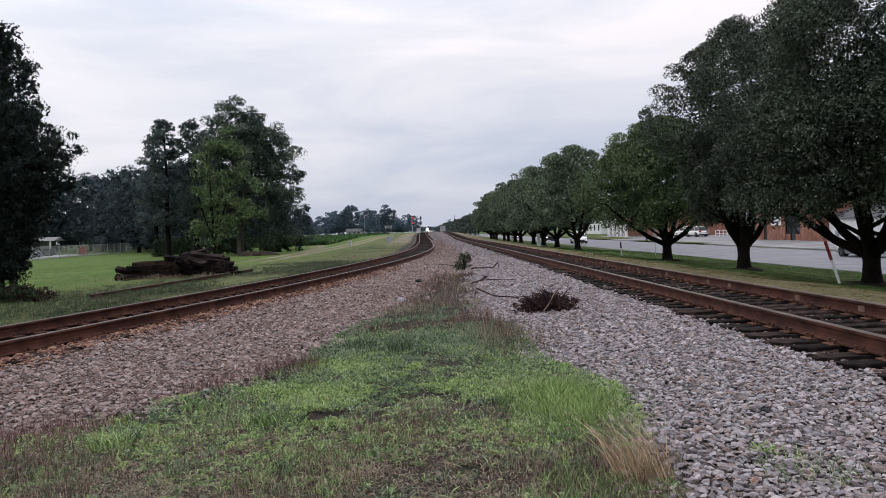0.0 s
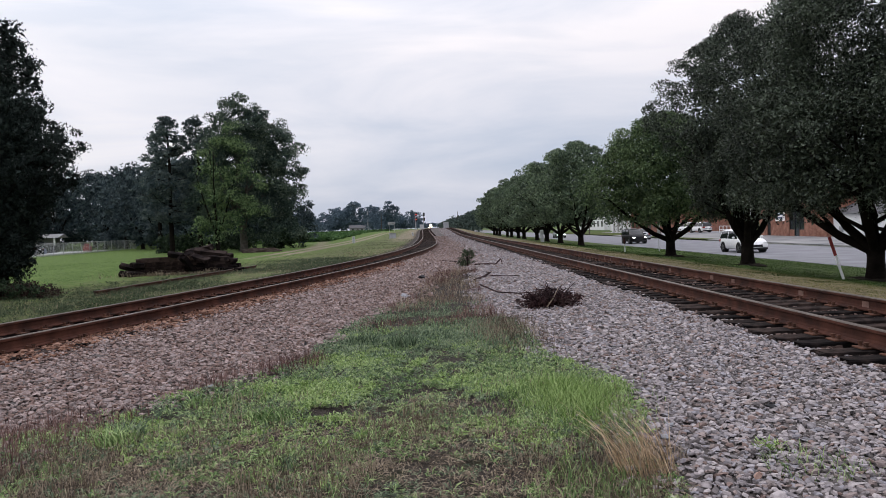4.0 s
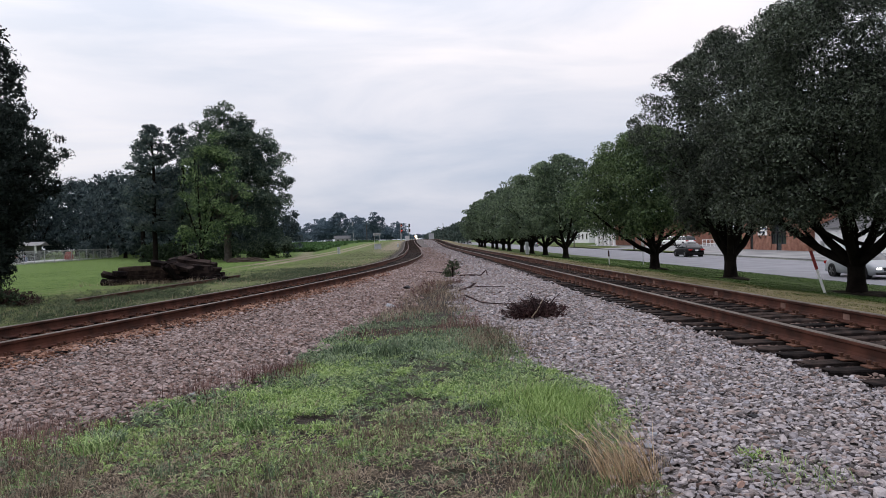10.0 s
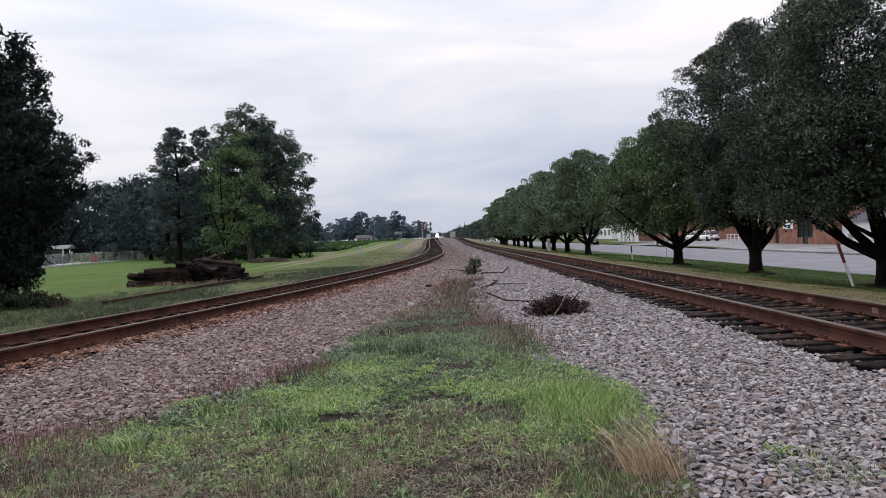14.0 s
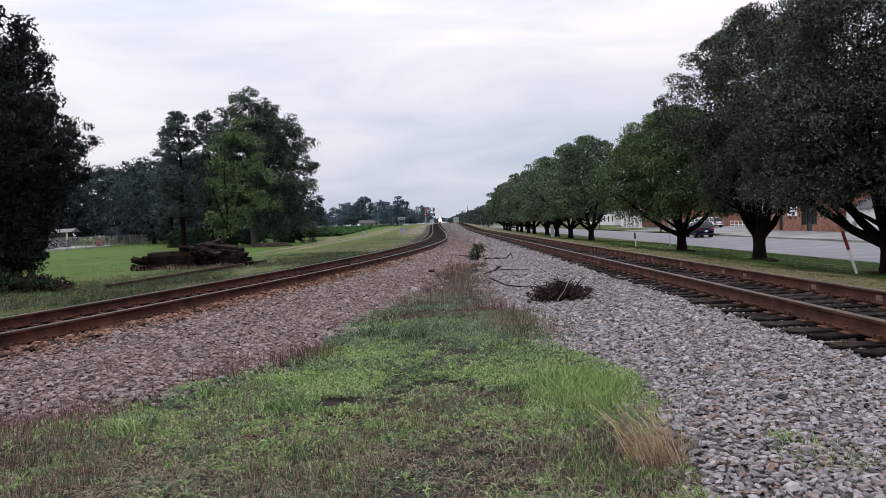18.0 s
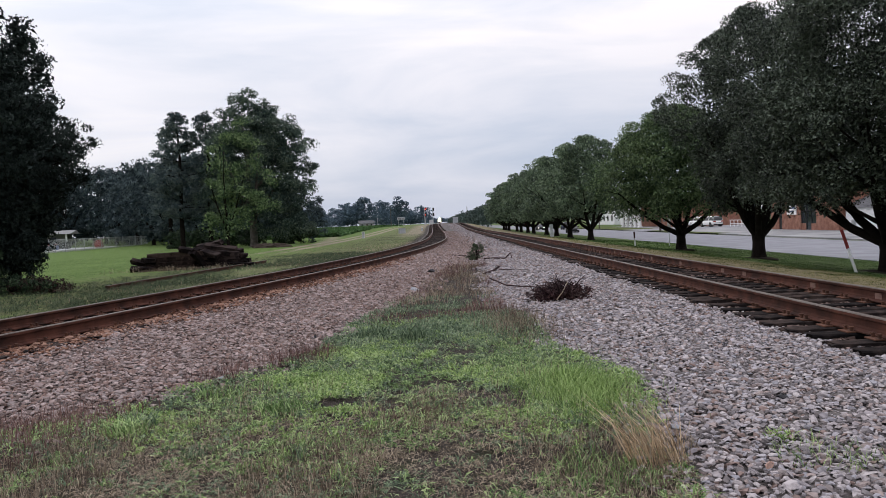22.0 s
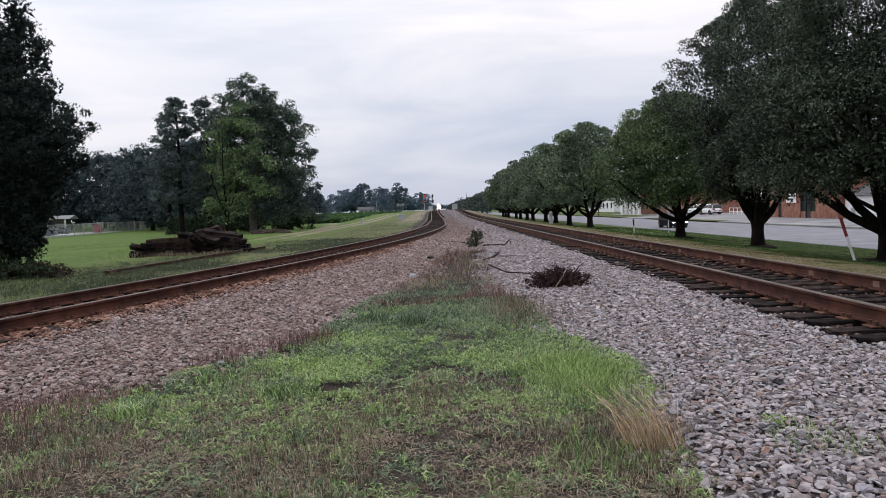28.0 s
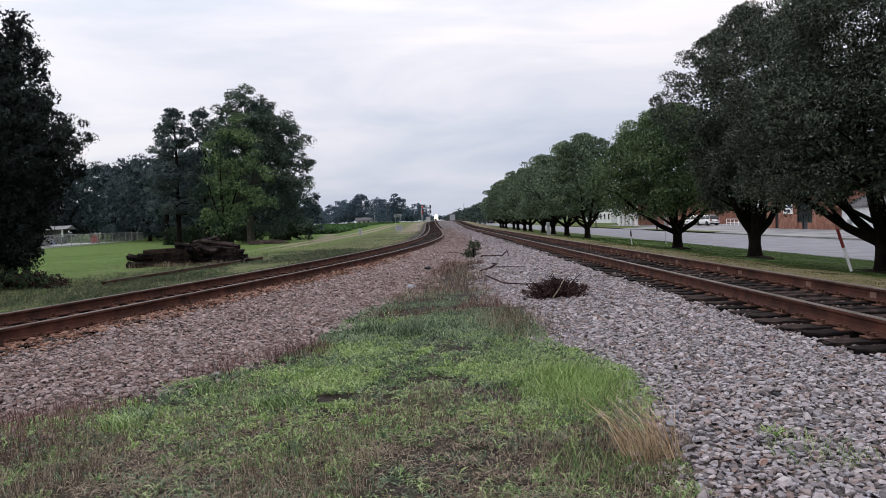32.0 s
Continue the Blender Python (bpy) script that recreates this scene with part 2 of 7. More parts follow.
M = {
    "rust": material("rusty_steel", [(0.025, 0.010, 0.007), (0.053, 0.019, 0.012), (0.088, 0.033, 0.021)], rough=0.85, scale=3, bump=0.3, bump_scale=60),
    "worn": material("worn_rail_head", [(0.085, 0.066, 0.055), (0.155, 0.128, 0.11)], rough=0.55, metal=0.45, scale=2, bump=0.1, bump_scale=80),
    "tie": material("creosoted_timber", [(0.008, 0.007, 0.007), (0.020, 0.016, 0.015), (0.052, 0.038, 0.033)], rough=1.0, scale=6, bump=0.7, bump_scale=30, depth=0.02, vary=0.13, spec=0.05),
    "old_tie": material("weathered_timber", [(0.006, 0.005, 0.005), (0.015, 0.011, 0.011), (0.042, 0.031, 0.028)], rough=1.0, scale=4, bump=0.8, bump_scale=25, depth=0.03, vary=0.16, spec=0.05),
    "brown_tie": material("weathered_brown_timber", [(0.011, 0.008, 0.007), (0.026, 0.018, 0.015), (0.055, 0.039, 0.032)], rough=1.0, scale=5, bump=0.7, bump_scale=25, depth=0.02, vary=0.14, spec=0.05),
    "plate": material("rusty_tie_plate", [(0.05, 0.026, 0.018), (0.12, 0.055, 0.035)], rough=0.9, scale=12, bump=0.3, vary=0.1),
    "mark": material("pale_rail_patch", [(0.13, 0.075, 0.06), (0.22, 0.14, 0.115)], rough=0.85, scale=9, bump=0.1),
    "stone_grey": stone_mix("grey_ballast", GREYS),
    "stone_grey_loose": stone_mix("loose_grey_ballast", GREYS, True),
    "stone_red": stone_mix("reddish_ballast", REDS),
    "stone_red_loose": stone_mix("loose_reddish_ballast", REDS, True),
    "stone_rust": material("rust_stained_ballast", [(0.078, 0.036, 0.024), (0.168, 0.084, 0.055), (0.27, 0.160, 0.118)], rough=0.9, scale=0.7, bump=0.35, bump_scale=45, vary=0.24, island=True),
    "stone_bed": material("dusty_track_stone", [(0.045, 0.030, 0.026), (0.105, 0.072, 0.062), (0.20, 0.150, 0.132)], rough=0.95, scale=0.7, bump=0.35, bump_scale=45, vary=0.22, island=True, spec=0.1),
    "lot": material("worn_parking_asphalt", [(0.15, 0.15, 0.158), (0.22, 0.218, 0.22), (0.28, 0.275, 0.27)], rough=0.9, scale=0.35, bump=0.2, bump_scale=40),
    "asphalt": material("grey_asphalt", [(0.158, 0.158, 0.174), (0.215, 0.215, 0.232)], rough=0.85, scale=0.6, bump=0.2, bump_scale=60),
    "apron": material("pale_concrete", [(0.22, 0.22, 0.225), (0.32, 0.315, 0.315)], rough=0.85, scale=0.5, bump=0.2, bump_scale=40),
    "strip": material("worn_roadside_grass", [(0.040, 0.062, 0.018), (0.072, 0.092, 0.030), (0.130, 0.125, 0.065)], rough=1.0, scale=1.2, bump=0.5, bump_scale=30, spec=0.05),
    "bark": material("dark_bark", [(0.006, 0.005, 0.004), (0.016, 0.013, 0.011)], rough=1.0, scale=3, bump=0.9, bump_scale=14, depth=0.04, spec=0.05),
    "bark_pale": material("grey_bark", [(0.06, 0.052, 0.045), (0.13, 0.115, 0.10)], rough=0.95, scale=3, bump=0.9, bump_scale=14, depth=0.04),
    # dark stops deepen crown shade, the pale stop paints sky glints at random
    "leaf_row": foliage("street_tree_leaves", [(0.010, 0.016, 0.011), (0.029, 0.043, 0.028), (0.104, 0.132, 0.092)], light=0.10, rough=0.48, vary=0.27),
    # paler copy of the street leaves, distance haze put into the colour
    "leaf_avenue": foliage("hazed_street_tree_leaves", [(0.036, 0.060, 0.038), (0.078, 0.120, 0.070), (0.175, 0.232, 0.136)], light=0.15, rough=0.5, vary=0.28),
    "leaf_bright": foliage("bright_leaves", [(0.026, 0.050, 0.022), (0.058, 0.098, 0.040), (0.140, 0.200, 0.084)], light=0.16, rough=0.55),
    "leaf_low": foliage("mottled_leaves", [(0.044, 0.080, 0.038), (0.094, 0.150, 0.068), (0.200, 0.272, 0.122)], light=0.18, vary=0.34),
    "leaf_dark": foliage("dark_leaves", [(0.013, 0.024, 0.014), (0.028, 0.046, 0.026), (0.062, 0.090, 0.048)], light=0.15),
    "leaf_rusty": foliage("dead_reddish_leaves", [(0.016, 0.009, 0.009), (0.034, 0.018, 0.017), (0.070, 0.042, 0.036)], light=0.1),
    # blue raised above green to carry haze in the leaf colour
    "leaf_wood": foliage("hazed_woodland_leaves", [(0.021, 0.035, 0.042), (0.044, 0.064, 0.071), (0.092, 0.122, 0.122)], light=0.2),
    "leaf_cedar": foliage("cedar_sprays", [(0.006, 0.010, 0.009), (0.013, 0.020, 0.018), (0.031, 0.044, 0.037)], light=0.06, rough=0.7),
    # oak leaves tinted bluer and lighter in place of haze
    "leaf_oak": foliage("hazed_broadleaf_leaves", [(0.028, 0.046, 0.042), (0.056, 0.084, 0.068), (0.120, 0.156, 0.112)], light=0.16),
    # blue and pale: the haze of the far air is painted into these leaves
    "leaf_far": foliage("hazed_distant_leaves", [(0.050, 0.080, 0.110), (0.082, 0.122, 0.158), (0.130, 0.180, 0.212)], scale=0.08, light=0.2),
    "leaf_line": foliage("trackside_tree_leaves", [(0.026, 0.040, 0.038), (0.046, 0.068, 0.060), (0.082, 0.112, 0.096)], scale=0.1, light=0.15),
    # needle colour lightened and blued; it holds the haze over the pines
    "needle": foliage("hazed_pine_needles", [(0.036, 0.056, 0.062), (0.074, 0.102, 0.104), (0.138, 0.168, 0.154)]),
    "crop": foliage("crop_leaves", [(0.036, 0.078, 0.028), (0.058, 0.118, 0.040), (0.088, 0.158, 0.058)], scale=0.1),
    "blade": foliage("green_grass", [(0.090, 0.150, 0.052), (0.180, 0.275, 0.100), (0.340, 0.430, 0.190)], light=0.14, scale=1.2, vary=0.32),
    "blade_light": foliage("fresh_grass", [(0.130, 0.205, 0.055), (0.215, 0.320, 0.092), (0.335, 0.435, 0.175)], light=0.16, scale=1.5, vary=0.32),
    "blade_dark": foliage("dark_green_grass", [(0.062, 0.096, 0.056), (0.122, 0.172, 0.102), (0.220, 0.276, 0.168)], light=0.14, scale=1.5, vary=0.32),
    "blade_brown": foliage("brown_weeds", [(0.088, 0.066, 0.048), (0.172, 0.132, 0.096), (0.300, 0.246, 0.182)], light=0.14, scale=1.5, vary=0.32),
    "blade_red": foliage("reddish_seed_weeds", [(0.070, 0.036, 0.034), (0.140, 0.078, 0.068), (0.240, 0.150, 0.130)], light=0.15, scale=1.5),
    "blade_straw": foliage("straw_grass", [(0.150, 0.110, 0.076), (0.245, 0.190, 0.138), (0.380, 0.310, 0.230)], light=0.16, scale=1.5, vary=0.32),
    "blade_pale": foliage("pale_dead_grass", [(0.313, 0.216, 0.131), (0.470, 0.346, 0.222), (0.651, 0.509, 0.352)], scale=1.5),
    # darkened green that carries the shade of the street trees
    "blade_shaded_lawn": foliage("lawn_grass", [(0.012, 0.032, 0.006), (0.021, 0.050, 0.009), (0.036, 0.073, 0.015)], scale=0.25, spec=0.02),
    "blade_mown": foliage("mown_lawn_grass", [(0.036, 0.076, 0.025), (0.066, 0.116, 0.038), (0.105, 0.153, 0.058)], scale=0.25, spec=0.02),
    "blade_rough": foliage("rough_verge_grass", [(0.030, 0.046, 0.025), (0.054, 0.074, 0.041), (0.098, 0.117, 0.072)], scale=0.6, spec=0.05),
    "blade_dry": foliage("dry_strip_grass", [(0.078, 0.086, 0.028), (0.138, 0.138, 0.050), (0.225, 0.205, 0.092)], scale=0.8, spec=0.03),
    "white": material("white_paint", [(0.70, 0.70, 0.70), (0.82, 0.82, 0.82)], rough=0.6, scale=4, bump=0.05),
    "dull_white": material("weathered_white_paint", [(0.34, 0.35, 0.37), (0.46, 0.47, 0.48)], rough=0.8, scale=4, bump=0.05),
    "red": material("red_plastic", [(0.20, 0.03, 0.028), (0.29, 0.05, 0.045)], rough=0.5, scale=6, bump=0.05),
    "dark_red": material("faded_maroon_plastic", [(0.035, 0.010, 0.010), (0.06, 0.018, 0.016)], rough=0.5, scale=6, bump=0.05),
    "steel": material("galvanised_steel", [(0.30, 0.31, 0.32), (0.42, 0.43, 0.44)], rough=0.5, metal=0.6, scale=5, bump=0.05),
    "silver_box": material("aluminium_cabinet", [(0.30, 0.31, 0.33), (0.39, 0.40, 0.42)], rough=0.6, metal=0.2, scale=2, bump=0.05),
    "black": material("black_paint", [(0.012, 0.012, 0.013), (0.022, 0.022, 0.024)], rough=0.5, scale=6, bump=0.05),
    "pole": material("weathered_pole", [(0.06, 0.05, 0.045), (0.11, 0.095, 0.085)], rough=0.9, scale=4, bump=0.4, bump_scale=20),
    "siding": material("white_siding", [(0.62, 0.63, 0.64), (0.74, 0.74, 0.75)], rough=0.7, scale=1.5, bump=0.05),
    "roof": material("grey_shingle", [(0.07, 0.07, 0.075), (0.12, 0.12, 0.125)], rough=0.9, scale=2, bump=0.4),
    "window": glass("dark_glass"),
    "car_glass": glass("car_glass", (0.012, 0.014, 0.016)),
    "tyre": material("tyre_rubber", [(0.012, 0.012, 0.012), (0.022, 0.022, 0.022)], rough=0.85, scale=10, bump=0.1),
    "rim": material("alloy_rim", [(0.12, 0.12, 0.125), (0.19, 0.19, 0.195)], rough=0.35, metal=0.8, scale=10, bump=0),
    "twig": material("dead_twigs", [(0.014, 0.008, 0.009), (0.034, 0.018, 0.019), (0.075, 0.048, 0.044)], rough=0.95, scale=5, bump=0.3, vary=0.2, island=True),
    "humus": material("very_dark_earth", [(0.008, 0.006, 0.005), (0.018, 0.014, 0.011), (0.034, 0.027, 0.020)], rough=1.0, scale=4, bump=0.8, bump_scale=22, depth=0.03, spec=0.05),
    "soil": material("bare_soil", [(0.026, 0.019, 0.015), (0.052, 0.039, 0.030)], rough=1.0, scale=3, bump=0.5, bump_scale=30, depth=0.03),
}


def ground_material():
    """Earth, grass, ballast and track dirt, laid by the painted shares of each."""
    m = bpy.data.materials.new("ground_cover")
    m.use_nodes = True
    n, l = m.node_tree.nodes, m.node_tree.links
    b = n["Principled BSDF"]
    b.inputs["Roughness"].default_value, b.inputs["Specular IOR Level"].default_value = 0.95, 0.15
    co = n.new("ShaderNodeTexCoord")
    att = n.new("ShaderNodeAttribute")
    att.attribute_name = "cover"
    sep = n.new("ShaderNodeSeparateColor")
    l.new(att.outputs["Color"], sep.inputs[0])

    def noise_colour(scale, stops, detail=6.0, kind="ShaderNodeTexNoise"):
        t = n.new(kind)
        t.inputs["Scale"].default_value = scale
        if kind == "ShaderNodeTexNoise":
            t.inputs["Detail"].default_value = detail
        l.new(co.outputs["Object"], t.inputs["Vector"])
        r = n.new("ShaderNodeValToRGB")
        e = r.color_ramp.elements
        while len(e) < len(stops):
            e.new(0.5)
        for k, (s, c) in enumerate(zip(e, stops)):
            s.position, s.color = 0.34 + 0.32 * k / (len(stops) - 1), (*c, 1)
        l.new(t.outputs["Fac"] if kind == "ShaderNodeTexNoise" else t.outputs["Distance"], r.inputs["Fac"])
        return r.outputs["Color"]

    def blend(fac, a, c, mode="MIX"):
        x = n.new("ShaderNodeMix")
        x.data_type, x.blend_type = "RGBA", mode
        if isinstance(fac, float):
            x.inputs["Factor"].default_value = fac
        else:
            l.new(fac, x.inputs["Factor"])
        l.new(a, x.inputs[6])
        l.new(c, x.inputs[7])
        return x.outputs[2]

    def broken(channel, sharp, scale):
        t = n.new("ShaderNodeTexNoise")
        t.inputs["Scale"].default_value, t.inputs["Detail"].default_value = scale, 5
        l.new(co.outputs["Object"], t.inputs["Vector"])
        a = n.new("ShaderNodeMath")
        l.new(channel, a.inputs[0])
        l.new(t.outputs["Fac"], a.inputs[1])
        r = n.new("ShaderNodeMapRange")
        r.inputs[1].default_value, r.inputs[2].default_value = 1.0 - sharp, 1.0 + sharp
        l.new(a.outputs[0], r.inputs[0])
        return r.outputs[0]

    lawn = blend(0.45, noise_colour(1.6, [(0.044, 0.084, 0.014), (0.078, 0.132, 0.025), (0.116, 0.170, 0.040)]), noise_colour(14, [(0.028, 0.056, 0.012), (0.074, 0.124, 0.026), (0.132, 0.180, 0.050)]))
    dry = noise_colour(9, [(0.085, 0.073, 0.041), (0.165, 0.14, 0.078), (0.24, 0.205, 0.12)])
    # soil kept extra dark to stand for shade in gaps between blades
    soil = blend(0.5, noise_colour(7, [(0.018, 0.014, 0.012), (0.038, 0.030, 0.025)]), noise_colour(70, [(0.008, 0.007, 0.006), (0.034, 0.028, 0.023), (0.12, 0.10, 0.085)], 3))
    track = noise_colour(1.4, [(0.16, 0.13, 0.095), (0.26, 0.215, 0.165)])
    # gravel colour also deepened for the shade between loose stones
    gravel = blend(0.5, noise_colour(30, [(0.018, 0.016, 0.016), (0.060, 0.053, 0.052), (0.15, 0.135, 0.13)], 3), noise_colour(0.8, [(0.09, 0.078, 0.074), (0.15, 0.132, 0.124)]))
    # red: ballast, green: lawn, blue: dry grass, alpha: dirt track
    c = blend(broken(sep.outputs["Green"], 0.25, 3.0), soil, lawn)
    c = blend(broken(sep.outputs["Blue"], 0.3, 2.0), c, dry)
    c = blend(broken(att.outputs["Alpha"], 0.3, 1.0), c, track)
    c = blend(broken(sep.outputs["Red"], 0.2, 6.0), c, gravel)
    l.new(c, b.inputs["Base Color"])
    t = n.new("ShaderNodeTexNoise")
    t.inputs["Scale"].default_value, t.inputs["Detail"].default_value = 22, 5
    l.new(co.outputs["Object"], t.inputs["Vector"])
    bp = n.new("ShaderNodeBump")
    bp.inputs["Strength"].default_value, bp.inputs["Distance"].default_value = 0.8, 0.05
    l.new(t.outputs["Fac"], bp.inputs["Height"])
    l.new(bp.outputs["Normal"], b.inputs["Normal"])
    return m


# ---- mesh helpers ----
def fast_mesh(name, verts, faces, mats, smooth=False, slots=None):
    """A mesh from arrays; faces all have the same number of corners."""
    verts, faces = np.asarray(verts, np.float32), np.asarray(faces, np.int32)
    me = bpy.data.meshes.new(name)
    me.vertices.add(len(verts))
    me.vertices.foreach_set("co", verts.ravel())
    k = faces.shape[1]
    me.loops.add(faces.size)
    me.loops.foreach_set("vertex_index", faces.ravel())
    me.polygons.add(len(faces))
    me.polygons.foreach_set("loop_start", np.arange(0, faces.size, k, dtype=np.int32))
    me.polygons.foreach_set("use_smooth", np.full(len(faces), smooth))
    for mt in mats if isinstance(mats, (list, tuple)) else [mats]:
        me.materials.append(mt)
    if slots is not None:
        me.polygons.foreach_set("material_index", np.asarray(slots, np.int32))
    me.update(calc_edges=True)
    me.validate()
    return me


def bm_mesh(name, bm, mat):
    me = bpy.data.meshes.new(name)
    bm.to_mesh(me)
    bm.free()
    me.materials.append(mat)
    return me


def part(name, shape, mat, parent, label="", at=None):
    """One mesh object under a thing or a part. shape: a bmesh or a finished mesh."""
    me = bm_mesh(name, shape, mat) if isinstance(shape, bmesh.types.BMesh) else shape
    ob = new(name, me)
    ob.parent = parent
    if at is not None:
        ob.matrix_basis = at
    return tagged(ob, label)


def thing(name, label, category, m=None, group="", kind=""):
    ob = new(name)
    ob.empty_display_size = 0.2
    if m is not None:
        ob.matrix_basis = m
    return tagged(ob, label, category, group, kind)


def box(bm, x0, x1, y0, y1, z0, z1, bevel=0.0):
    made = bmesh.ops.create_cube(bm, size=1.0)["verts"]
    bmesh.ops.transform(bm, matrix=Matrix.Translation(((x0 + x1) / 2, (y0 + y1) / 2, (z0 + z1) / 2)) @ Matrix.Diagonal((x1 - x0, y1 - y0, z1 - z0, 1)), verts=made)
    if bevel:
        edges = list({e for v in made for e in v.link_edges})
        bmesh.ops.bevel(bm, geom=edges, offset=bevel, segments=1, affect="EDGES")
    return bm


def boxed(*args, bevel=0.0):
    return box(bmesh.new(), *args, bevel=bevel)


def rod(bm, a, b, r0, r1=None, sides=10):
    a, b = Vector(a), Vector(b)
    q = (b - a).to_track_quat("Z", "Y").to_matrix().to_4x4()
    bmesh.ops.create_cone(bm, cap_ends=True, segments=sides, radius1=r0, radius2=r0 if r1 is None else r1, depth=(b - a).length, matrix=Matrix.Translation((a + b) / 2) @ q)
    return bm


def rodded(*args, **kw):
    return rod(bmesh.new(), *args, **kw)


def tubes(lines, sides=7):
    """Verts and quads of tapered tubes. lines: lists of (point, radius)."""
    V, F = [], []
    for line in lines:
        base, P = len(V), [Vector(p) for p, r in line]
        for k, (p, r) in enumerate(line):
            d = (P[min(k + 1, len(P) - 1)] - P[max(k - 1, 0)]).normalized()
            u = d.orthogonal().normalized() if abs(d.z) > 0.99 else Vector((0, 0, 1)).cross(d).normalized()
            w = d.cross(u)
            for s in range(sides):
                a = 2 * math.pi * s / sides
                V.append(tuple(P[k] + u * (r * math.cos(a)) + w * (r * math.sin(a))))
        for k in range(len(line) - 1):
            for s in range(sides):
                t = (s + 1) % sides
                F.append((base + k * sides + s, base + k * sides + t, base + (k + 1) * sides + t, base + (k + 1) * sides + s))
    return V, F


# ---- the lie of the land ----
RAIL_TOP, TIE_TOP, GAUGE = 0.32, 0.12, 1.505
RIGHT_X = 5.085


def smooth01(v):
    v = np.clip(v, 0, 1)
    return v * v * (3 - 2 * v)


def rise(y):
    """The line climbs gently in the distance."""
    return 1.0 * smooth01((np.asarray(y, float) - 85) / 140)


def left_near_rail(y):
    y = np.asarray(y, float)
    return 0.4 - 4.889e-4 * np.clip(65 - y, 0, None) ** 2.34 - 1.15 * smooth01((y - 75) / 125)


def left_x(y):
    s = (left_near_rail(np.asarray(y) + 0.5) - left_near_rail(np.asarray(y) - 0.5))
    return left_near_rail(y) - GAUGE / 2 * np.sqrt(1 + s * s)


def verge_edges(y):
    """Left and right edge of the weedy strip between the tracks."""
    lo = np.interp(y, [0, 3, 4.4, 5.6, 6.05, 7.07, 8.66, 10.2, 12.3, 14.8, 23, 26, 28], [-4.2, -4.0, -3.8, -3.25, -2.9, -2.31, -1.45, -1.35, -1.1, -0.6, 0.2, 0.9, 1.2])
    hi = np.interp(y, [0, 3, 4.03, 5, 6, 6.73, 8.3, 10.6, 12.5, 14.8, 23.6, 26, 28], [1.1, 1.15, 1.2, 1.3, 1.55, 1.55, 1.15, 1.15, 0.9, 0.85, 1.3, 1.35, 1.2])
    return lo, hi


def land(x, y):
    x, y = np.asarray(x, float), np.asarray(y, float)
    right = np.interp(x, [-3, 0, 1.2, 3.4, 3.75, 4.0, 6.3, 6.9, 8.5, 13, 20.3, 20.6, 31, 31.4, 60, 400], [0, 0, 0.0, 0.055, 0.06, 0.055, 0.055, 0.03, -0.1, -0.62, -1.24, -1.34, -1.34, -1.24, -1.2, -1.0])
    d = x - left_x(y)
    left = np.interp(d, [-8, -2.6, -1.5, 1.2, 1.9, 4.2], [0.0, 0.0, 0.08, 0.08, 0.05, 0.0])
    return np.where(x > 2.5, right, np.maximum(left, right)) + rise(y) * smooth01((14 - x) / 6)


def grid_axis(stops):
    """Even steps between each pair of stops: (start, step), ..., end."""
    v = []
    for (a, s), (b, _) in zip(stops, stops[1:]):
        k = max(1, round((b - a) / s))
        v += list(np.linspace(a, b, k, endpoint=False))
    return np.array(v + [stops[-1][0]])


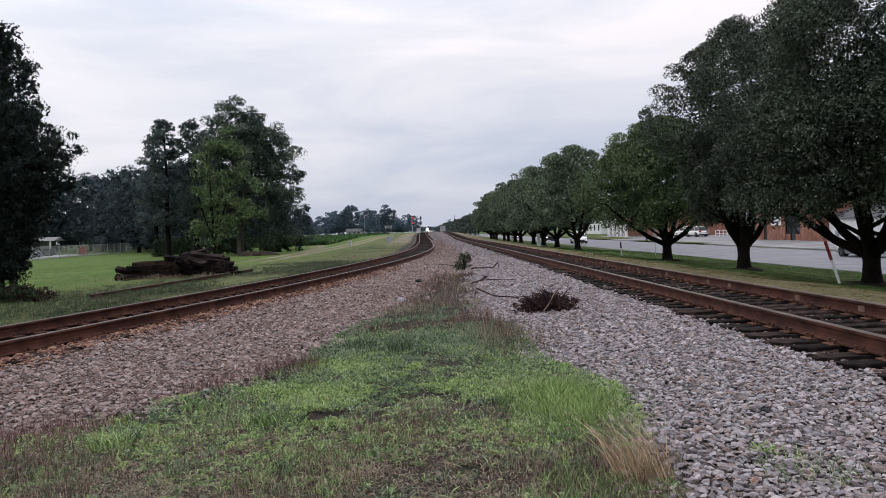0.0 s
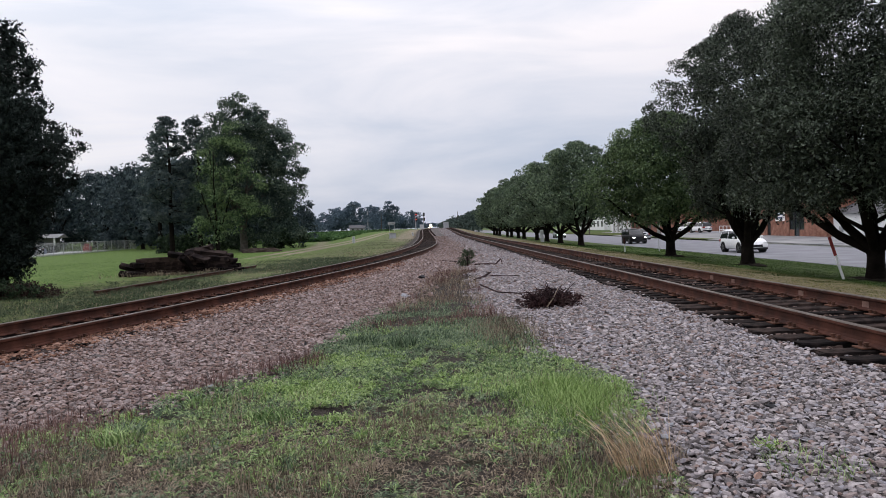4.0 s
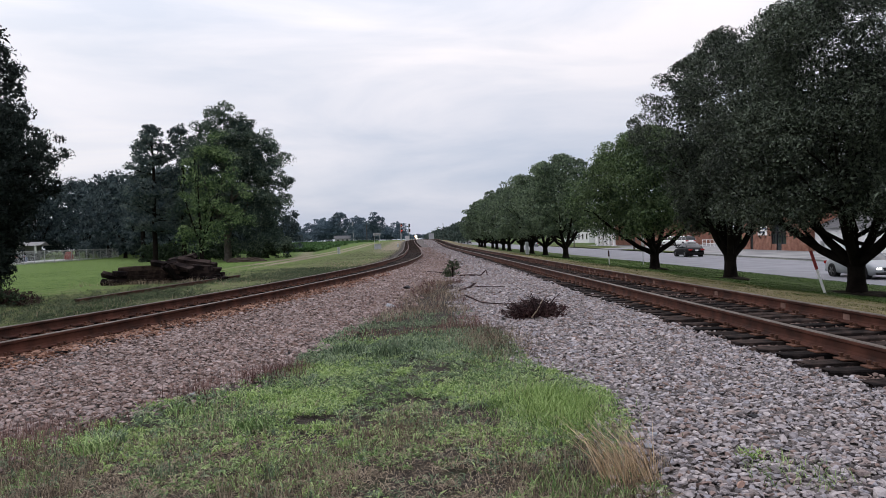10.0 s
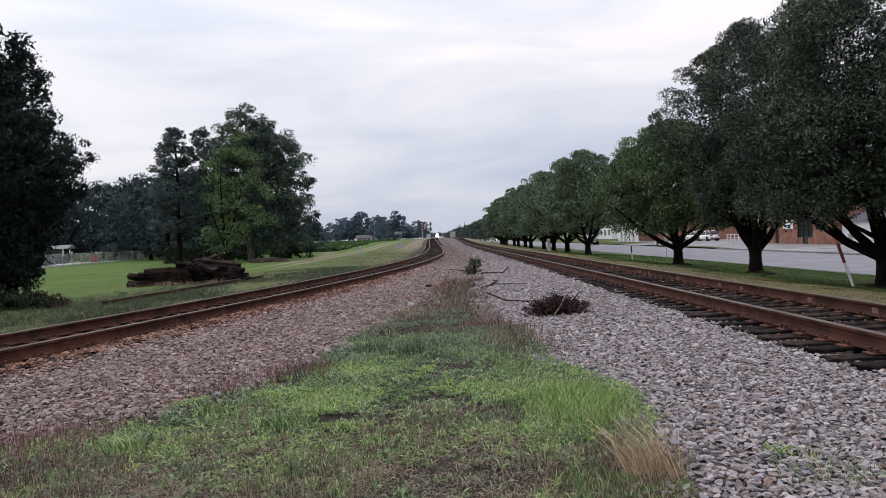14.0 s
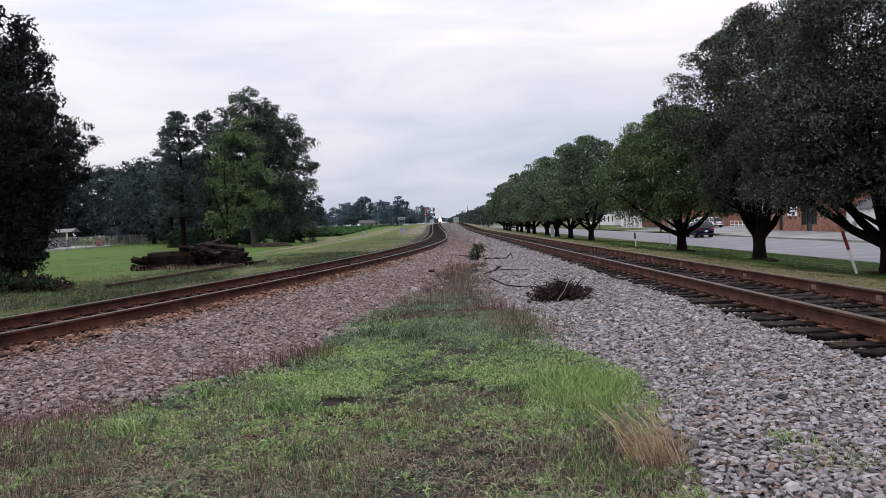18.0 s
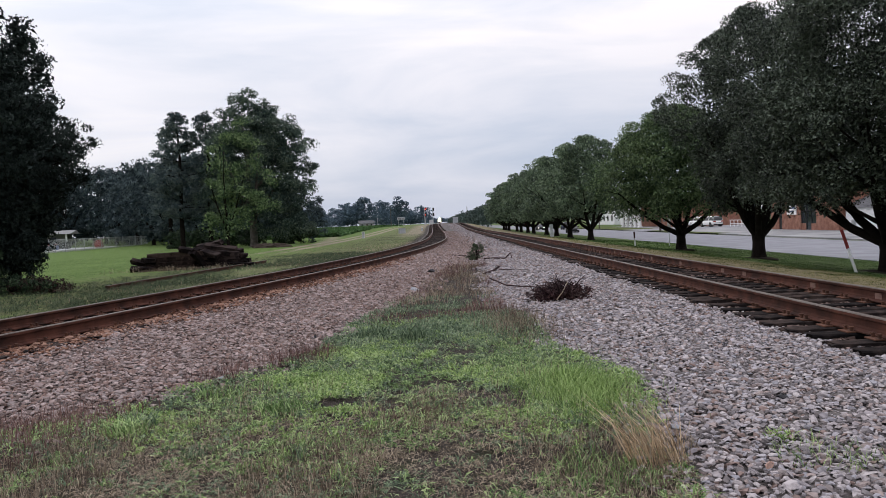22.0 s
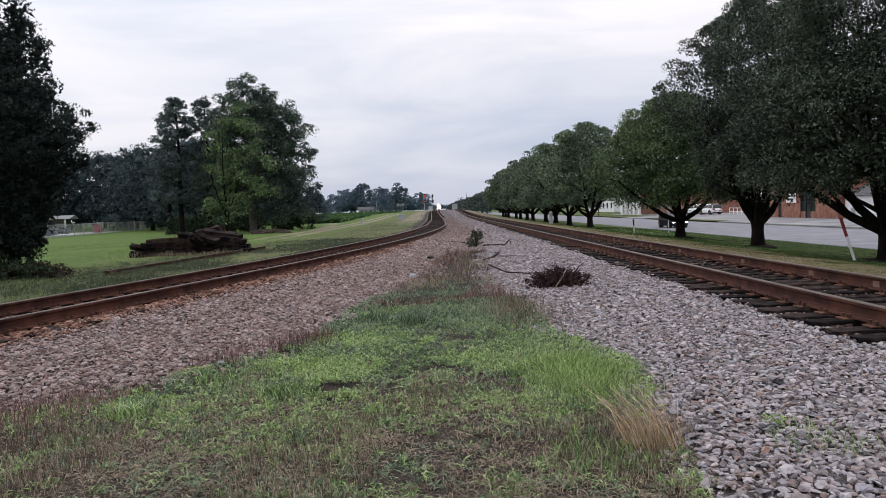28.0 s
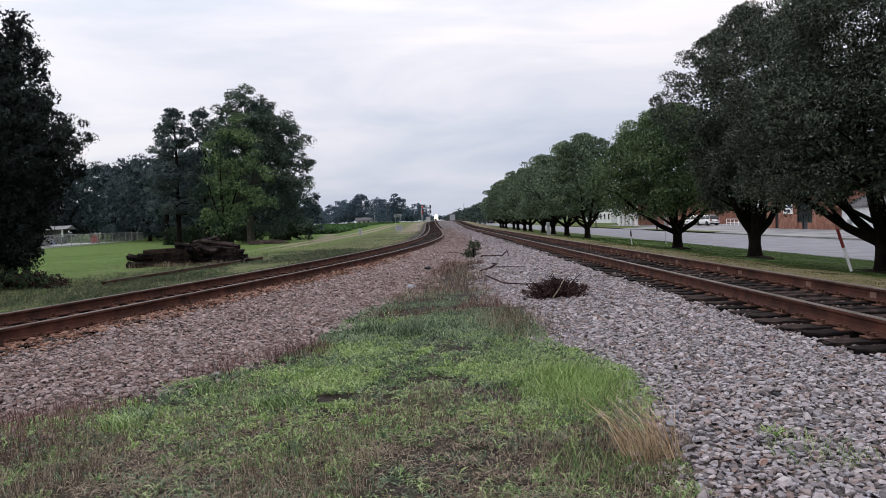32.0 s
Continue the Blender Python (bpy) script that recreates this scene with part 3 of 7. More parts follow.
def build_ground():
    xs = grid_axis([(-900, 100), (-200, 20), (-60, 2), (-16, 0.3), (9, 0.5), (22, 1.0), (34, 4), (70, 30), (250, 100), (900, 0)])
    ys = grid_axis([(-2000, 400), (-80, 10), (0, 1), (3, 0.22), (20, 0.4), (50, 1), (140, 5), (300, 40), (800, 200), (3000, 0)])
    X, Y = np.meshgrid(xs, ys)
    Z = land(X, Y)
    rng = np.random.default_rng(3)
    near = (np.abs(X) < 16) & (Y < 60) & (Y > 2)
    Z = Z + np.where(near, rng.normal(0, 0.012, X.shape), 0)
    nx, ny = len(xs), len(ys)
    i = (np.arange(ny - 1)[:, None] * nx + np.arange(nx - 1)).ravel()
    me = fast_mesh("ground", np.stack([X, Y, Z], -1).reshape(-1, 3), np.stack([i, i + 1, i + nx + 1, i + nx], 1), ground_material(), smooth=True)
    lo, hi = verge_edges(Y)
    lx = left_x(Y)
    d = X - lx
    verge = (X > lo) & (X < hi) & (Y < 28)
    ballast = np.where((d > -2.3) & (X < 6.75) & ~verge, np.clip((d + 1.75) / 0.5, 0, 1), 0.0)
    # smaller lawn share on the right lets dark soil imitate tree shade
    lawn = np.maximum((0.56 + 0.3 * smooth01((-6 - d) / 5)) * smooth01((-1.6 - d) / 1.2), 0.60 * smooth01((X - 7.6) / 1.2))
    lawn = np.where(verge, 0.16, lawn)
    dry = np.where(verge, 0.12, 0.0)
    dry = np.maximum(dry, 0.85 * smooth01((X - 6.5) / 0.4) * smooth01((11.2 - X) / 1.6))
    dry = np.maximum(dry, 0.36 * smooth01((-1.6 - d) / 0.6) * smooth01((d + 16) / 9))
    wheels = np.exp(-((np.abs(X + 11.2) - 0.8) / 0.55) ** 2)
    dirt = 0.95 * wheels * smooth01((Y - 36) / 25) * smooth01((220 - Y) / 60)
    dirt = np.maximum(dirt, 0.6 * np.exp(-((X + 11.2 + (Y - 70) * 0.12) / 1.2) ** 2) * smooth01((Y - 58) / 14) * smooth01((125 - Y) / 20))
    dirt = np.maximum(dirt, 0.62 * smooth01((-1.6 - d) / 1.0) * smooth01((d + 7) / 3) * smooth01((Y - 68) / 40))
    col = np.stack([ballast, lawn, dry, dirt], -1).reshape(-1, 4).astype(np.float32)
    a = me.color_attributes.new("cover", "FLOAT_COLOR", "POINT")
    a.data.foreach_set("color", col.ravel())
    tagged(new("ground", me), "flat grassy railway land with gravel track beds", "ground", kind="structure")


build_ground()


def slab(name, x0, x1, y0, y1, z0, z1, mat, label, category):
    me = bm_mesh(name, boxed(x0, x1, y0, y1, z0, z1), mat)
    return tagged(new(name, me), label, category, kind="structure")


slab("road", 20.5, 31.1, -80, 900, -1.6, -1.29, M["asphalt"], "wide grey asphalt road beside a tree lawn", "road")
slab("pavement", 31.4, 57.5, 20, 165, -1.6, -1.17, M["lot"], "pale worn concrete forecourt beside the road", "pavement")

slab("grass_strip", 31.4, 32.9, 84, 113, -1.6, -1.155, M["strip"], "thin strip of worn grass between road and car park", "lawn")
slab("grass_strip", 31.4, 37.4, 128, 200, -1.6, -1.15, M["strip"], "mown grass before the columned building", "lawn")
slab("side_street", 31.0, 60, 113.5, 119.5, -1.6, -1.16, M["asphalt"], "side street that joins the road", "road")

# ---- railway tracks ----
PROFILE = [(-0.075, 0.0), (-0.075, 0.012), (-0.02, 0.03), (-0.009, 0.06), (-0.009, 0.13), (-0.036, 0.142), (-0.037, 0.172), (-0.028, 0.182), (0.028, 0.182), (0.037, 0.172), (0.036, 0.142), (0.009, 0.13), (0.009, 0.06), (0.02, 0.03), (0.075, 0.012), (0.075, 0.0)]


def rail_mesh(name, centre, side, y0, y1, step):
    ys = np.arange(y0, y1 + 0.01, step)
    xc = centre(ys)
    s = np.gradient(xc, ys)
    nx, ny = 1 / np.sqrt(1 + s * s), -s / np.sqrt(1 + s * s)
    z0 = RAIL_TOP - 0.182 + rise(ys)
    P = np.array(PROFILE)
    off = side * GAUGE / 2 + P[:, 0]
    V = np.stack([xc[:, None] + nx[:, None] * off, ys[:, None] + ny[:, None] * off, z0[:, None] + P[:, 1] + 0 * off], -1)
    k, n = len(P), len(ys)
    i = (np.arange(n - 1)[:, None] * k + np.arange(k)).ravel()
    j = (np.arange(n - 1)[:, None] * k + (np.arange(k) + 1) % k).ravel()
    F = np.stack([i, j, j + k, i + k], 1)
    slots = np.tile(np.isin(np.arange(k), [6, 7, 8]), n - 1).astype(int)
    return fast_mesh(name, V.reshape(-1, 3), F, [M["rust"], M["worn"]], slots=slots)


def tie_variants():
    out = []
    for k in range(5):
        rng = random.Random(40 + k)
        bm = boxed(-1.30, 1.30, -0.112, 0.112, -0.17, 0.0, bevel=0.012)
        for v in bm.verts:
            v.co += Vector((rng.uniform(-0.03, 0.03), rng.uniform(-0.012, 0.012), rng.uniform(-0.012, 0.008)))
        out.append(bm_mesh("tie", bm, M["tie"]))
    return out


TIES = tie_variants()


def plate_mesh():
    bm = boxed(-0.17, 0.17, -0.095, 0.095, 0.0, 0.018, bevel=0.004)
    for sx in (-0.105, 0.105):
        for sy in (-0.055, 0.055):
            box(bm, sx - 0.014, sx + 0.014, sy - 0.012, sy + 0.012, 0.018, 0.05)
            box(bm, sx - 0.022, sx + 0.022, sy - 0.016, sy + 0.016, 0.05, 0.064)
    return bm_mesh("tie_plate", bm, M["plate"])


PLATE = plate_mesh()


def build_track(label, centre, y0, y1, parts_to, plates_to, seed, rail_step):
    rng = random.Random(seed)
    tr = thing("railway_track", label, "railway track", kind="structure")
    for side in (-1, 1):
        part("rail", rail_mesh("rail", centre, side, y0, 1400, rail_step), None, tr, "rust-brown steel rail with a worn shiny head")
    y, V, F = y0, [], []
    while y < y1:
        x, s = float(centre(y)), float(centre(y + 0.5) - centre(y - 0.5))
        turn = -math.degrees(math.atan(s)) + rng.uniform(-1.6, 1.6)
        dz = rng.uniform(-0.012, 0.008)
        m = pose(x + rng.uniform(-0.06, 0.06), y + rng.uniform(-0.03, 0.03), TIE_TOP + dz + float(rise(y)), rng.uniform(-1, 1), 0, turn)
        if 3 < y < parts_to:
            part("tie", rng.choice(TIES), None, tr, at=m)
            if y < plates_to:
                for side in (-1, 1):
                    q = pose(x, y, TIE_TOP + dz + 0.001 + float(rise(y)), 0, 0, -math.degrees(math.atan(s))) @ pose(side * GAUGE / 2, 0, 0)
                    part("tie_plate", PLATE, None, tr, at=q)
        else:
            b = len(V)
            for c in ((-1.3, -0.112, -0.15), (1.3, -0.112, -0.15), (1.3, 0.112, -0.15), (-1.3, 0.112, -0.15), (-1.3, -0.112, 0), (1.3, -0.112, 0), (1.3, 0.112, 0), (-1.3, 0.112, 0)):
                V.append(tuple(m @ Vector(c)))
            F += [(b + 4, b + 5, b + 6, b + 7), (b, b + 1, b + 5, b + 4), (b + 1, b + 2, b + 6, b + 5), (b + 2, b + 3, b + 7, b + 6), (b + 3, b, b + 4, b + 7)]
        y += 0.48 + rng.uniform(-0.05, 0.05)
    tagged(part("distant_ties", fast_mesh("distant_ties", V, F, M["tie"]), None, tr), kind="stuff")
    return tr


right_track = build_track("straight main line track on dark timber ties", lambda y: RIGHT_X + 0 * np.asarray(y, float), -30.0, 320, 75, 42, 5, 5.0)
left_track = build_track("curving rusty branch track on dark timber ties", left_x, -30.0, 320, 75, 42, 6, 1.5)

# pale marks on the web of the far rail
for y in (9.9, 11.65, 14.3, 15.4, 18.1, 20.6, 21.5, 24.2, 25.0, 28.4, 33.0, 36.5):
    part("rail_mark", boxed(-0.004, 0.004, -0.075, 0.075, 0.035, 0.115), M["mark"], right_track, "pale pinkish mark on the rail web", pose(RIGHT_X + GAUGE / 2 - 0.0135, y, RAIL_TOP - 0.182))

# ---- ballast stones ----
CORNERS = np.array([(-1, -1, -1), (1, -1, -1), (1, 1, -1), (-1, 1, -1)], float) * 0.5


def ico_arrays():
    g = (1 + math.sqrt(5)) / 2
    v = np.array([(-1, g, 0), (1, g, 0), (-1, -g, 0), (1, -g, 0), (0, -1, g), (0, 1, g), (0, -1, -g), (0, 1, -g), (g, 0, -1), (g, 0, 1), (-g, 0, -1), (-g, 0, 1)], float)
    f = np.array([(0, 11, 5), (0, 5, 1), (0, 1, 7), (0, 7, 10), (0, 10, 11), (1, 5, 9), (5, 11, 4), (11, 10, 2), (10, 7, 6), (7, 1, 8), (3, 9, 4), (3, 4, 2), (3, 2, 6), (3, 6, 8), (3, 8, 9), (4, 9, 5), (2, 4, 11), (6, 2, 10), (8, 6, 7), (9, 8, 1)])
    return v / np.linalg.norm(v[0]), f


def chipped(rng):
    """Corner points of one broken stone in a unit ball, cut flat by a few random planes."""
    v, f = ico_arrays()
    v = v * rng.uniform(0.9, 1.15, (12, 1))
    for k in range(7):
        d = rng.normal(0, 1, 3)
        d /= np.linalg.norm(d)
        over = np.maximum(v @ d - rng.uniform(0.28, 0.60), 0)
        v = v - over[:, None] * d
    return v


def crushed(rng):
    """Corners and triangles of one crushed stone: the hull of a few points, blunt-edged, about one unit long, its underside left out."""
    p = rng.normal(0, 1, (13, 3))
    p /= np.linalg.norm(p, axis=1, keepdims=True)
    p = np.sign(p) * np.abs(p) ** 0.75
    p *= rng.uniform(0.82, 1.0, (13, 1)) * np.array([0.5, 0.38, 0.22])
    bm = bmesh.new()
    for c in p:
        bm.verts.new(c)
    bmesh.ops.convex_hull(bm, input=bm.verts)
    bmesh.ops.triangulate(bm, faces=bm.faces)
    bm.normal_update()
    bm.verts.index_update()
    V = np.array([v.co for v in bm.verts])
    F = np.array([[v.index for v in f.verts] for f in bm.faces if f.normal.z > -0.55])
    bm.free()
    return V, F


CRUSHED = [crushed(np.random.default_rng(900 + k)) for k in range(36)]


def crushed_bed(name, label, mat, areas, seed, keep, lift=0.0):
    """Crushed stones packed side by side. areas: x0, x1, y0, y1 and the mean gap from stone to stone."""
    rng = np.random.default_rng(seed)
    VV, FF, base = [], [], 0
    for x0, x1, y0, y1, gap in areas:
        gx, gy = np.meshgrid(np.arange(x0, x1, gap), np.arange(y0, y1, gap))
        x = (gx + rng.uniform(-0.5, 0.5, gx.shape) * gap).ravel()
        y = (gy + rng.uniform(-0.5, 0.5, gx.shape) * gap).ravel()
        ok = keep(x, y)
        x, y = x[ok], y[ok]
        size = gap * np.clip(rng.lognormal(0.36, 0.30, len(x)), 0.75, 2.6)
        which = rng.integers(0, len(CRUSHED), len(x))
        for k, (V, F) in enumerate(CRUSHED):
            i = np.nonzero(which == k)[0]
            n = len(i)
            if not n:
                continue
            c = V[None] * size[i, None, None] * rng.uniform(0.82, 1.18, (n, 1, 3))
            a, t, p = rng.uniform(0, 2 * np.pi, n)[:, None], rng.normal(0, 0.24, n)[:, None], rng.normal(0, 0.24, n)[:, None]
            X, Y, Z = c[..., 0], c[..., 1], c[..., 2]
            Y, Z = Y * np.cos(t) - Z * np.sin(t), Y * np.sin(t) + Z * np.cos(t)
            X, Z = X * np.cos(p) - Z * np.sin(p), X * np.sin(p) + Z * np.cos(p)
            X, Y = X * np.cos(a) - Y * np.sin(a), X * np.sin(a) + Y * np.cos(a)
            z = land(x[i], y[i]) + lift + gap * rng.uniform(0.05, 0.75, n)
            VV.append(np.stack([X + x[i, None], Y + y[i, None], Z + z[:, None]], -1).reshape(-1, 3))
            FF.append((np.arange(n)[:, None, None] * len(V) + F[None]).reshape(-1, 3) + base)
            base += n * len(V)
    return tagged(new(name, fast_mesh(name, np.concatenate(VV), np.concatenate(FF), mat)), label, "ballast", kind="stuff")


def stones(name, label, mat, where, seed, lift=0.0):
    """Angular broken stones lying on the bed. where: x, y and size of each. Each has a blunt ridge."""
    rng = np.random.default_rng(seed)
    x, y, s = where
    n = len(x)
    dim = np.stack([s * rng.uniform(0.9, 1.55, n), s * rng.uniform(0.62, 1.05, n), s * rng.uniform(0.55, 0.95, n)], -1)
    shape = np.vstack([CORNERS, [(-0.28, 0.06, 0.5), (0.3, -0.04, 0.5)]])
    f = np.array([(0, 1, 5), (0, 5, 4), (2, 3, 4), (2, 4, 5), (1, 2, 5), (3, 0, 4)])
    k, tilt = 6, 0.32
    c = shape[None] * dim[:, None] * np.array([1.0, 1.0, 1.15])
    c[:, :, :2] *= rng.uniform(0.6, 1.15, (n, k, 2))
    c[:, 4:, :2] += rng.normal(0, 0.16, (n, 2, 2)) * s[:, None, None]
    c[:, :, 2] *= rng.uniform(0.65, 1.2, (n, k))
    a, t, p = rng.uniform(0, 2 * np.pi, n), rng.normal(0, tilt, n), rng.normal(0, tilt, n)
    X, Y, Z = c[..., 0], c[..., 1], c[..., 2]
    Y, Z = Y * np.cos(t)[:, None] - Z * np.sin(t)[:, None], Y * np.sin(t)[:, None] + Z * np.cos(t)[:, None]
    X, Z = X * np.cos(p)[:, None] - Z * np.sin(p)[:, None], X * np.sin(p)[:, None] + Z * np.cos(p)[:, None]
    X, Y = X * np.cos(a)[:, None] - Y * np.sin(a)[:, None], X * np.sin(a)[:, None] + Y * np.cos(a)[:, None]
    z = land(x, y) + lift + s * rng.uniform(0.0, 0.55, n)
    V = np.stack([X + x[:, None], Y + y[:, None], Z + z[:, None]], -1).reshape(-1, 3)
    F = (np.arange(n)[:, None, None] * k + f[None]).reshape(-1, f.shape[1])
    return tagged(new(name, fast_mesh(name, V, F, mat)), label, "ballast", kind="stuff")


def loose_stones(mat, x0, x1, y0, y1, count, seed):
    """Single stones on top of the ballast, nearest to the path."""
    rng = np.random.default_rng(seed)
    f = ico_arrays()[1]
    shapes = [fast_mesh("stone", chipped(rng) * np.array([0.74, 0.52, 0.36]), f, mat) for k in range(14)]
    for k in range(count):
        x, y, s = rng.uniform(x0, x1), rng.uniform(y0, y1), 0.036 * rng.lognormal(0, 0.25)
        ob = new("stone", shapes[k % 14])
        ob.parent = bpy.data.objects["ground"]
        ob.matrix_basis = pose(x, y, float(land(x, y)) + 0.024 + 0.010 * rng.random(), rng.normal(0, 14), rng.normal(0, 14), rng.uniform(0, 360))
        ob.scale = (s * 1.2, s * 1.2, s * 1.2)


def scatter(rng, x0, x1, y0, y1, density, keep):
    n = int((x1 - x0) * (y1 - y0) * density)
    x, y = rng.uniform(x0, x1, n), rng.uniform(y0, y1, n)
    k = keep(x, y)
    return x[k], y[k]


def gather(rng, bands, keep):
    X, Y, S = [], [], []
    for x0, x1, y0, y1, dens, size in bands:
        x, y = scatter(rng, x0, x1, y0, y1, dens, keep)
        X.append(x), Y.append(y), S.append(size * rng.lognormal(0, 0.28, len(x)))
    return np.concatenate(X), np.concatenate(Y), np.concatenate(S)


def in_view(x, y, margin=0.4):
    return (x < 0.66 * y + margin) & (x > -0.64 * y - margin)


def on_right_bed(x, y):
    lo, hi = verge_edges(y)
    edge = np.where(y < 25, hi, np.minimum(2.1, 0.9 + 0.12 * (y - 25))) + 0.22 * np.sin(y * 3.1) * np.sin(y * 1.3 + 1)
    fuzz = np.random.default_rng(8).normal(0, 0.16, len(x))
    return (x > edge + fuzz) & (x < 3.98)


def on_left_bed(x, y):
    lo, hi = verge_edges(y)
    edge = np.where(y < 25, lo, np.minimum(2.2, 1.0 + 0.12 * (y - 25)))
    fuzz = np.random.default_rng(9).normal(0, 0.2, len(x)) * np.where(y < 25, 1, 2)
    return (x < edge + fuzz) & (x > left_x(y) + 0.85)


def between_ties(x, y):
    return in_view(x, y, 1.0) & (np.abs(np.abs(x - RIGHT_X) - GAUGE / 2) > 0.11)


rng = np.random.default_rng(21)
grey, red = "loose grey and pinkish crushed stone ballast", "loose rust-stained reddish crushed stone ballast"
crushed_bed("ballast_stones", grey, M["stone_grey"], [(0.7, 4.0, 2.5, 9.0, 0.0375), (0.6, 4.0, 9.0, 16.0, 0.046), (0.5, 4.0, 16.0, 26.0, 0.054), (0.4, 4.0, 26.0, 38.0, 0.066)], 22, on_right_bed)
crushed_bed("ballast_stones", red, M["stone_red"], [(-7.2, -0.6, 3.0, 10.0, 0.040), (-5.4, 0.2, 10.0, 16.0, 0.048), (-3.6, 1.4, 16.0, 26.0, 0.056), (-2.4, 3.2, 26.0, 38.0, 0.068)], 23, on_left_bed)
crushed_bed("ballast_stones", "grey crushed stone ballast beside the path", M["stone_grey"], [(0.7, 4.0, -8, 2.5, 0.054)], 37, on_right_bed)
crushed_bed("ballast_stones", "reddish crushed stone ballast beside the path", M["stone_red"], [(-9.6, -3.4, -8, 3.0, 0.062)], 38, on_left_bed)
grey, red = "grey crushed stone ballast farther along the line", "reddish crushed stone ballast farther along the line"
stones("ballast_stones", grey, M["stone_grey"], gather(rng, [(0.4, 4.0, 38, 60, 260, 0.060), (0.3, 4.0, 60, 110, 90, 0.075), (0, 4.0, 110, 220, 22, 0.12)], on_right_bed), 27)
stones("ballast_stones", red, M["stone_red"], gather(rng, [(-1, 3.2, 38, 60, 260, 0.060), (0.3, 3.2, 60, 110, 90, 0.075)], on_left_bed), 28)
crushed_bed("track_bed_stones", "dusty brown crushed stone between dark timber ties", M["stone_bed"], [(3.96, 6.7, 5.0, 14.0, 0.042), (3.96, 6.7, 14.0, 30.0, 0.056)], 24, between_ties, -0.004)
crushed_bed("ballast_stones", "rust-red stained stones along the branch rail", M["stone_rust"], [(-8.6, -2.0, 2.0, 12, 0.045), (-4.8, -0.6, 12, 30, 0.058)], 26, lambda x, y: (x > left_x(y) + 0.84) & (x < left_x(y) + 1.15 + 0.55 * np.random.default_rng(4).random(len(x)) ** 2) & (np.random.default_rng(5).random(len(x)) < 0.8), 0.02)


# ---- trees ----
def leaf_cloud(name, rng, centres, radii, per, leaf, mat, flat=0.7, up=0.4, slim=0.55, puffs=False):
    """Many small folded leaves, gathered in clumps. puffs: the leaves lie on the outside of each clump like tiles, facing out."""
    n = len(centres) * per
    c = np.repeat(centres, per, 0)
    r = np.repeat(radii, per)[:, None]
    d = rng.normal(0, 1, (n, 3))
    if puffs:
        d[:, 2] += 0.7
    d /= np.linalg.norm(d, axis=1, keepdims=True)
    p = c + d * r * (rng.uniform(0.62, 1.06, (n, 1)) if puffs else rng.uniform(0.25, 1.0, (n, 1))) * np.array([1, 1, flat])
    a = rng.normal(0, 1, (n, 3))
    a[:, 2] -= 0.3
    a /= np.linalg.norm(a, axis=1, keepdims=True)
    nrm = rng.normal(0, 0.75 if puffs else 1, (n, 3)) + np.array([0, 0, up]) * 2
    if puffs:
        nrm += d * 1.1
    b = np.cross(nrm, a)
    b /= np.linalg.norm(b, axis=1, keepdims=True) + 1e-9
    h = np.cross(a, b)
    s = leaf * rng.uniform(0.65, 1.35, (n, 1))
    V = np.stack([p - a * s * 0.5, p + b * s * slim * 0.5 + h * s * 0.12, p + a * s * 0.5, p - b * s * slim * 0.5 + h * s * 0.12], 1).reshape(-1, 3)
    return fast_mesh(name, V, np.arange(4 * n).reshape(-1, 4), mat)


def clump_points(rng, blobs, total, inner=0.45):
    """Clump centres inside a union of ellipsoids, most of them near the skin."""
    vol = np.array([b[3] * b[4] * b[5] for b in blobs]) ** 0.75
    out = []
    for b, k in zip(blobs, np.maximum(1, (total * vol / vol.sum()).astype(int))):
        d = rng.normal(0, 1, (k, 3))
        d /= np.linalg.norm(d, axis=1, keepdims=True)
        out.append(np.array(b[:3]) + d * (inner + (1 - inner) * rng.uniform(0, 1, (k, 1)) ** 0.5) * np.array(b[3:]))
    return np.concatenate(out)


def branching(rng, height, trunk_r, fork, reach, top, limbs=6, lean=0.0, spread=0.85, climb=1.1):
    """A trunk that forks low into rising limbs, each with side branches. Lines for tubes()."""
    flare = [((0, 0, -0.25), trunk_r * 1.9), ((0, 0, 0.0), trunk_r * 1.5), ((0, 0, 0.10), trunk_r * 1.24), ((0, 0, 0.28), trunk_r * 1.08), ((0, 0, 0.5), trunk_r), ((lean * 0.3, 0, fork * 0.7), trunk_r * 0.95), ((lean * 0.5, 0, fork), trunk_r * 1.05), ((lean, 0, fork + 0.4), trunk_r * 0.6)]
    lines = [flare]
    for k in range(limbs):
        a = 2 * math.pi * (k + rng.uniform(-0.25, 0.25)) / limbs
        out, z1 = reach * rng.uniform(0.7, 1.0), top * rng.uniform(0.62, 0.95)
        if k % 3 == 2:
            out, z1 = out * 0.45, top
        pts = []
        for q in (0.0, 0.2, 0.45, 0.7, 1.0):
            r = out * (q ** spread)
            pts.append(((lean * 0.5 + math.cos(a) * r + rng.uniform(-0.12, 0.12) * q, math.sin(a) * r + rng.uniform(-0.12, 0.12) * q, fork - 0.15 + (z1 - fork) * q ** climb), trunk_r * (0.55 * (1 - q) ** 0.8 + 0.05)))
        lines.append(pts)
        for q in (1, 2, 2, 3):
            base, br = pts[q]
            a2 = a + rng.choice((-1, 1)) * rng.uniform(0.5, 1.2)
            ln = reach * rng.uniform(0.3, 0.55)
            tip = (base[0] + math.cos(a2) * ln, base[1] + math.sin(a2) * ln, base[2] + ln * rng.uniform(0.3, 1.0))
            mid = tuple((u + v) / 2 + rng.uniform(-0.15, 0.15) for u, v in zip(base, tip))
            lines.append([(base, br * 0.6), (mid, br * 0.38), (tip, 0.015)])
    return lines


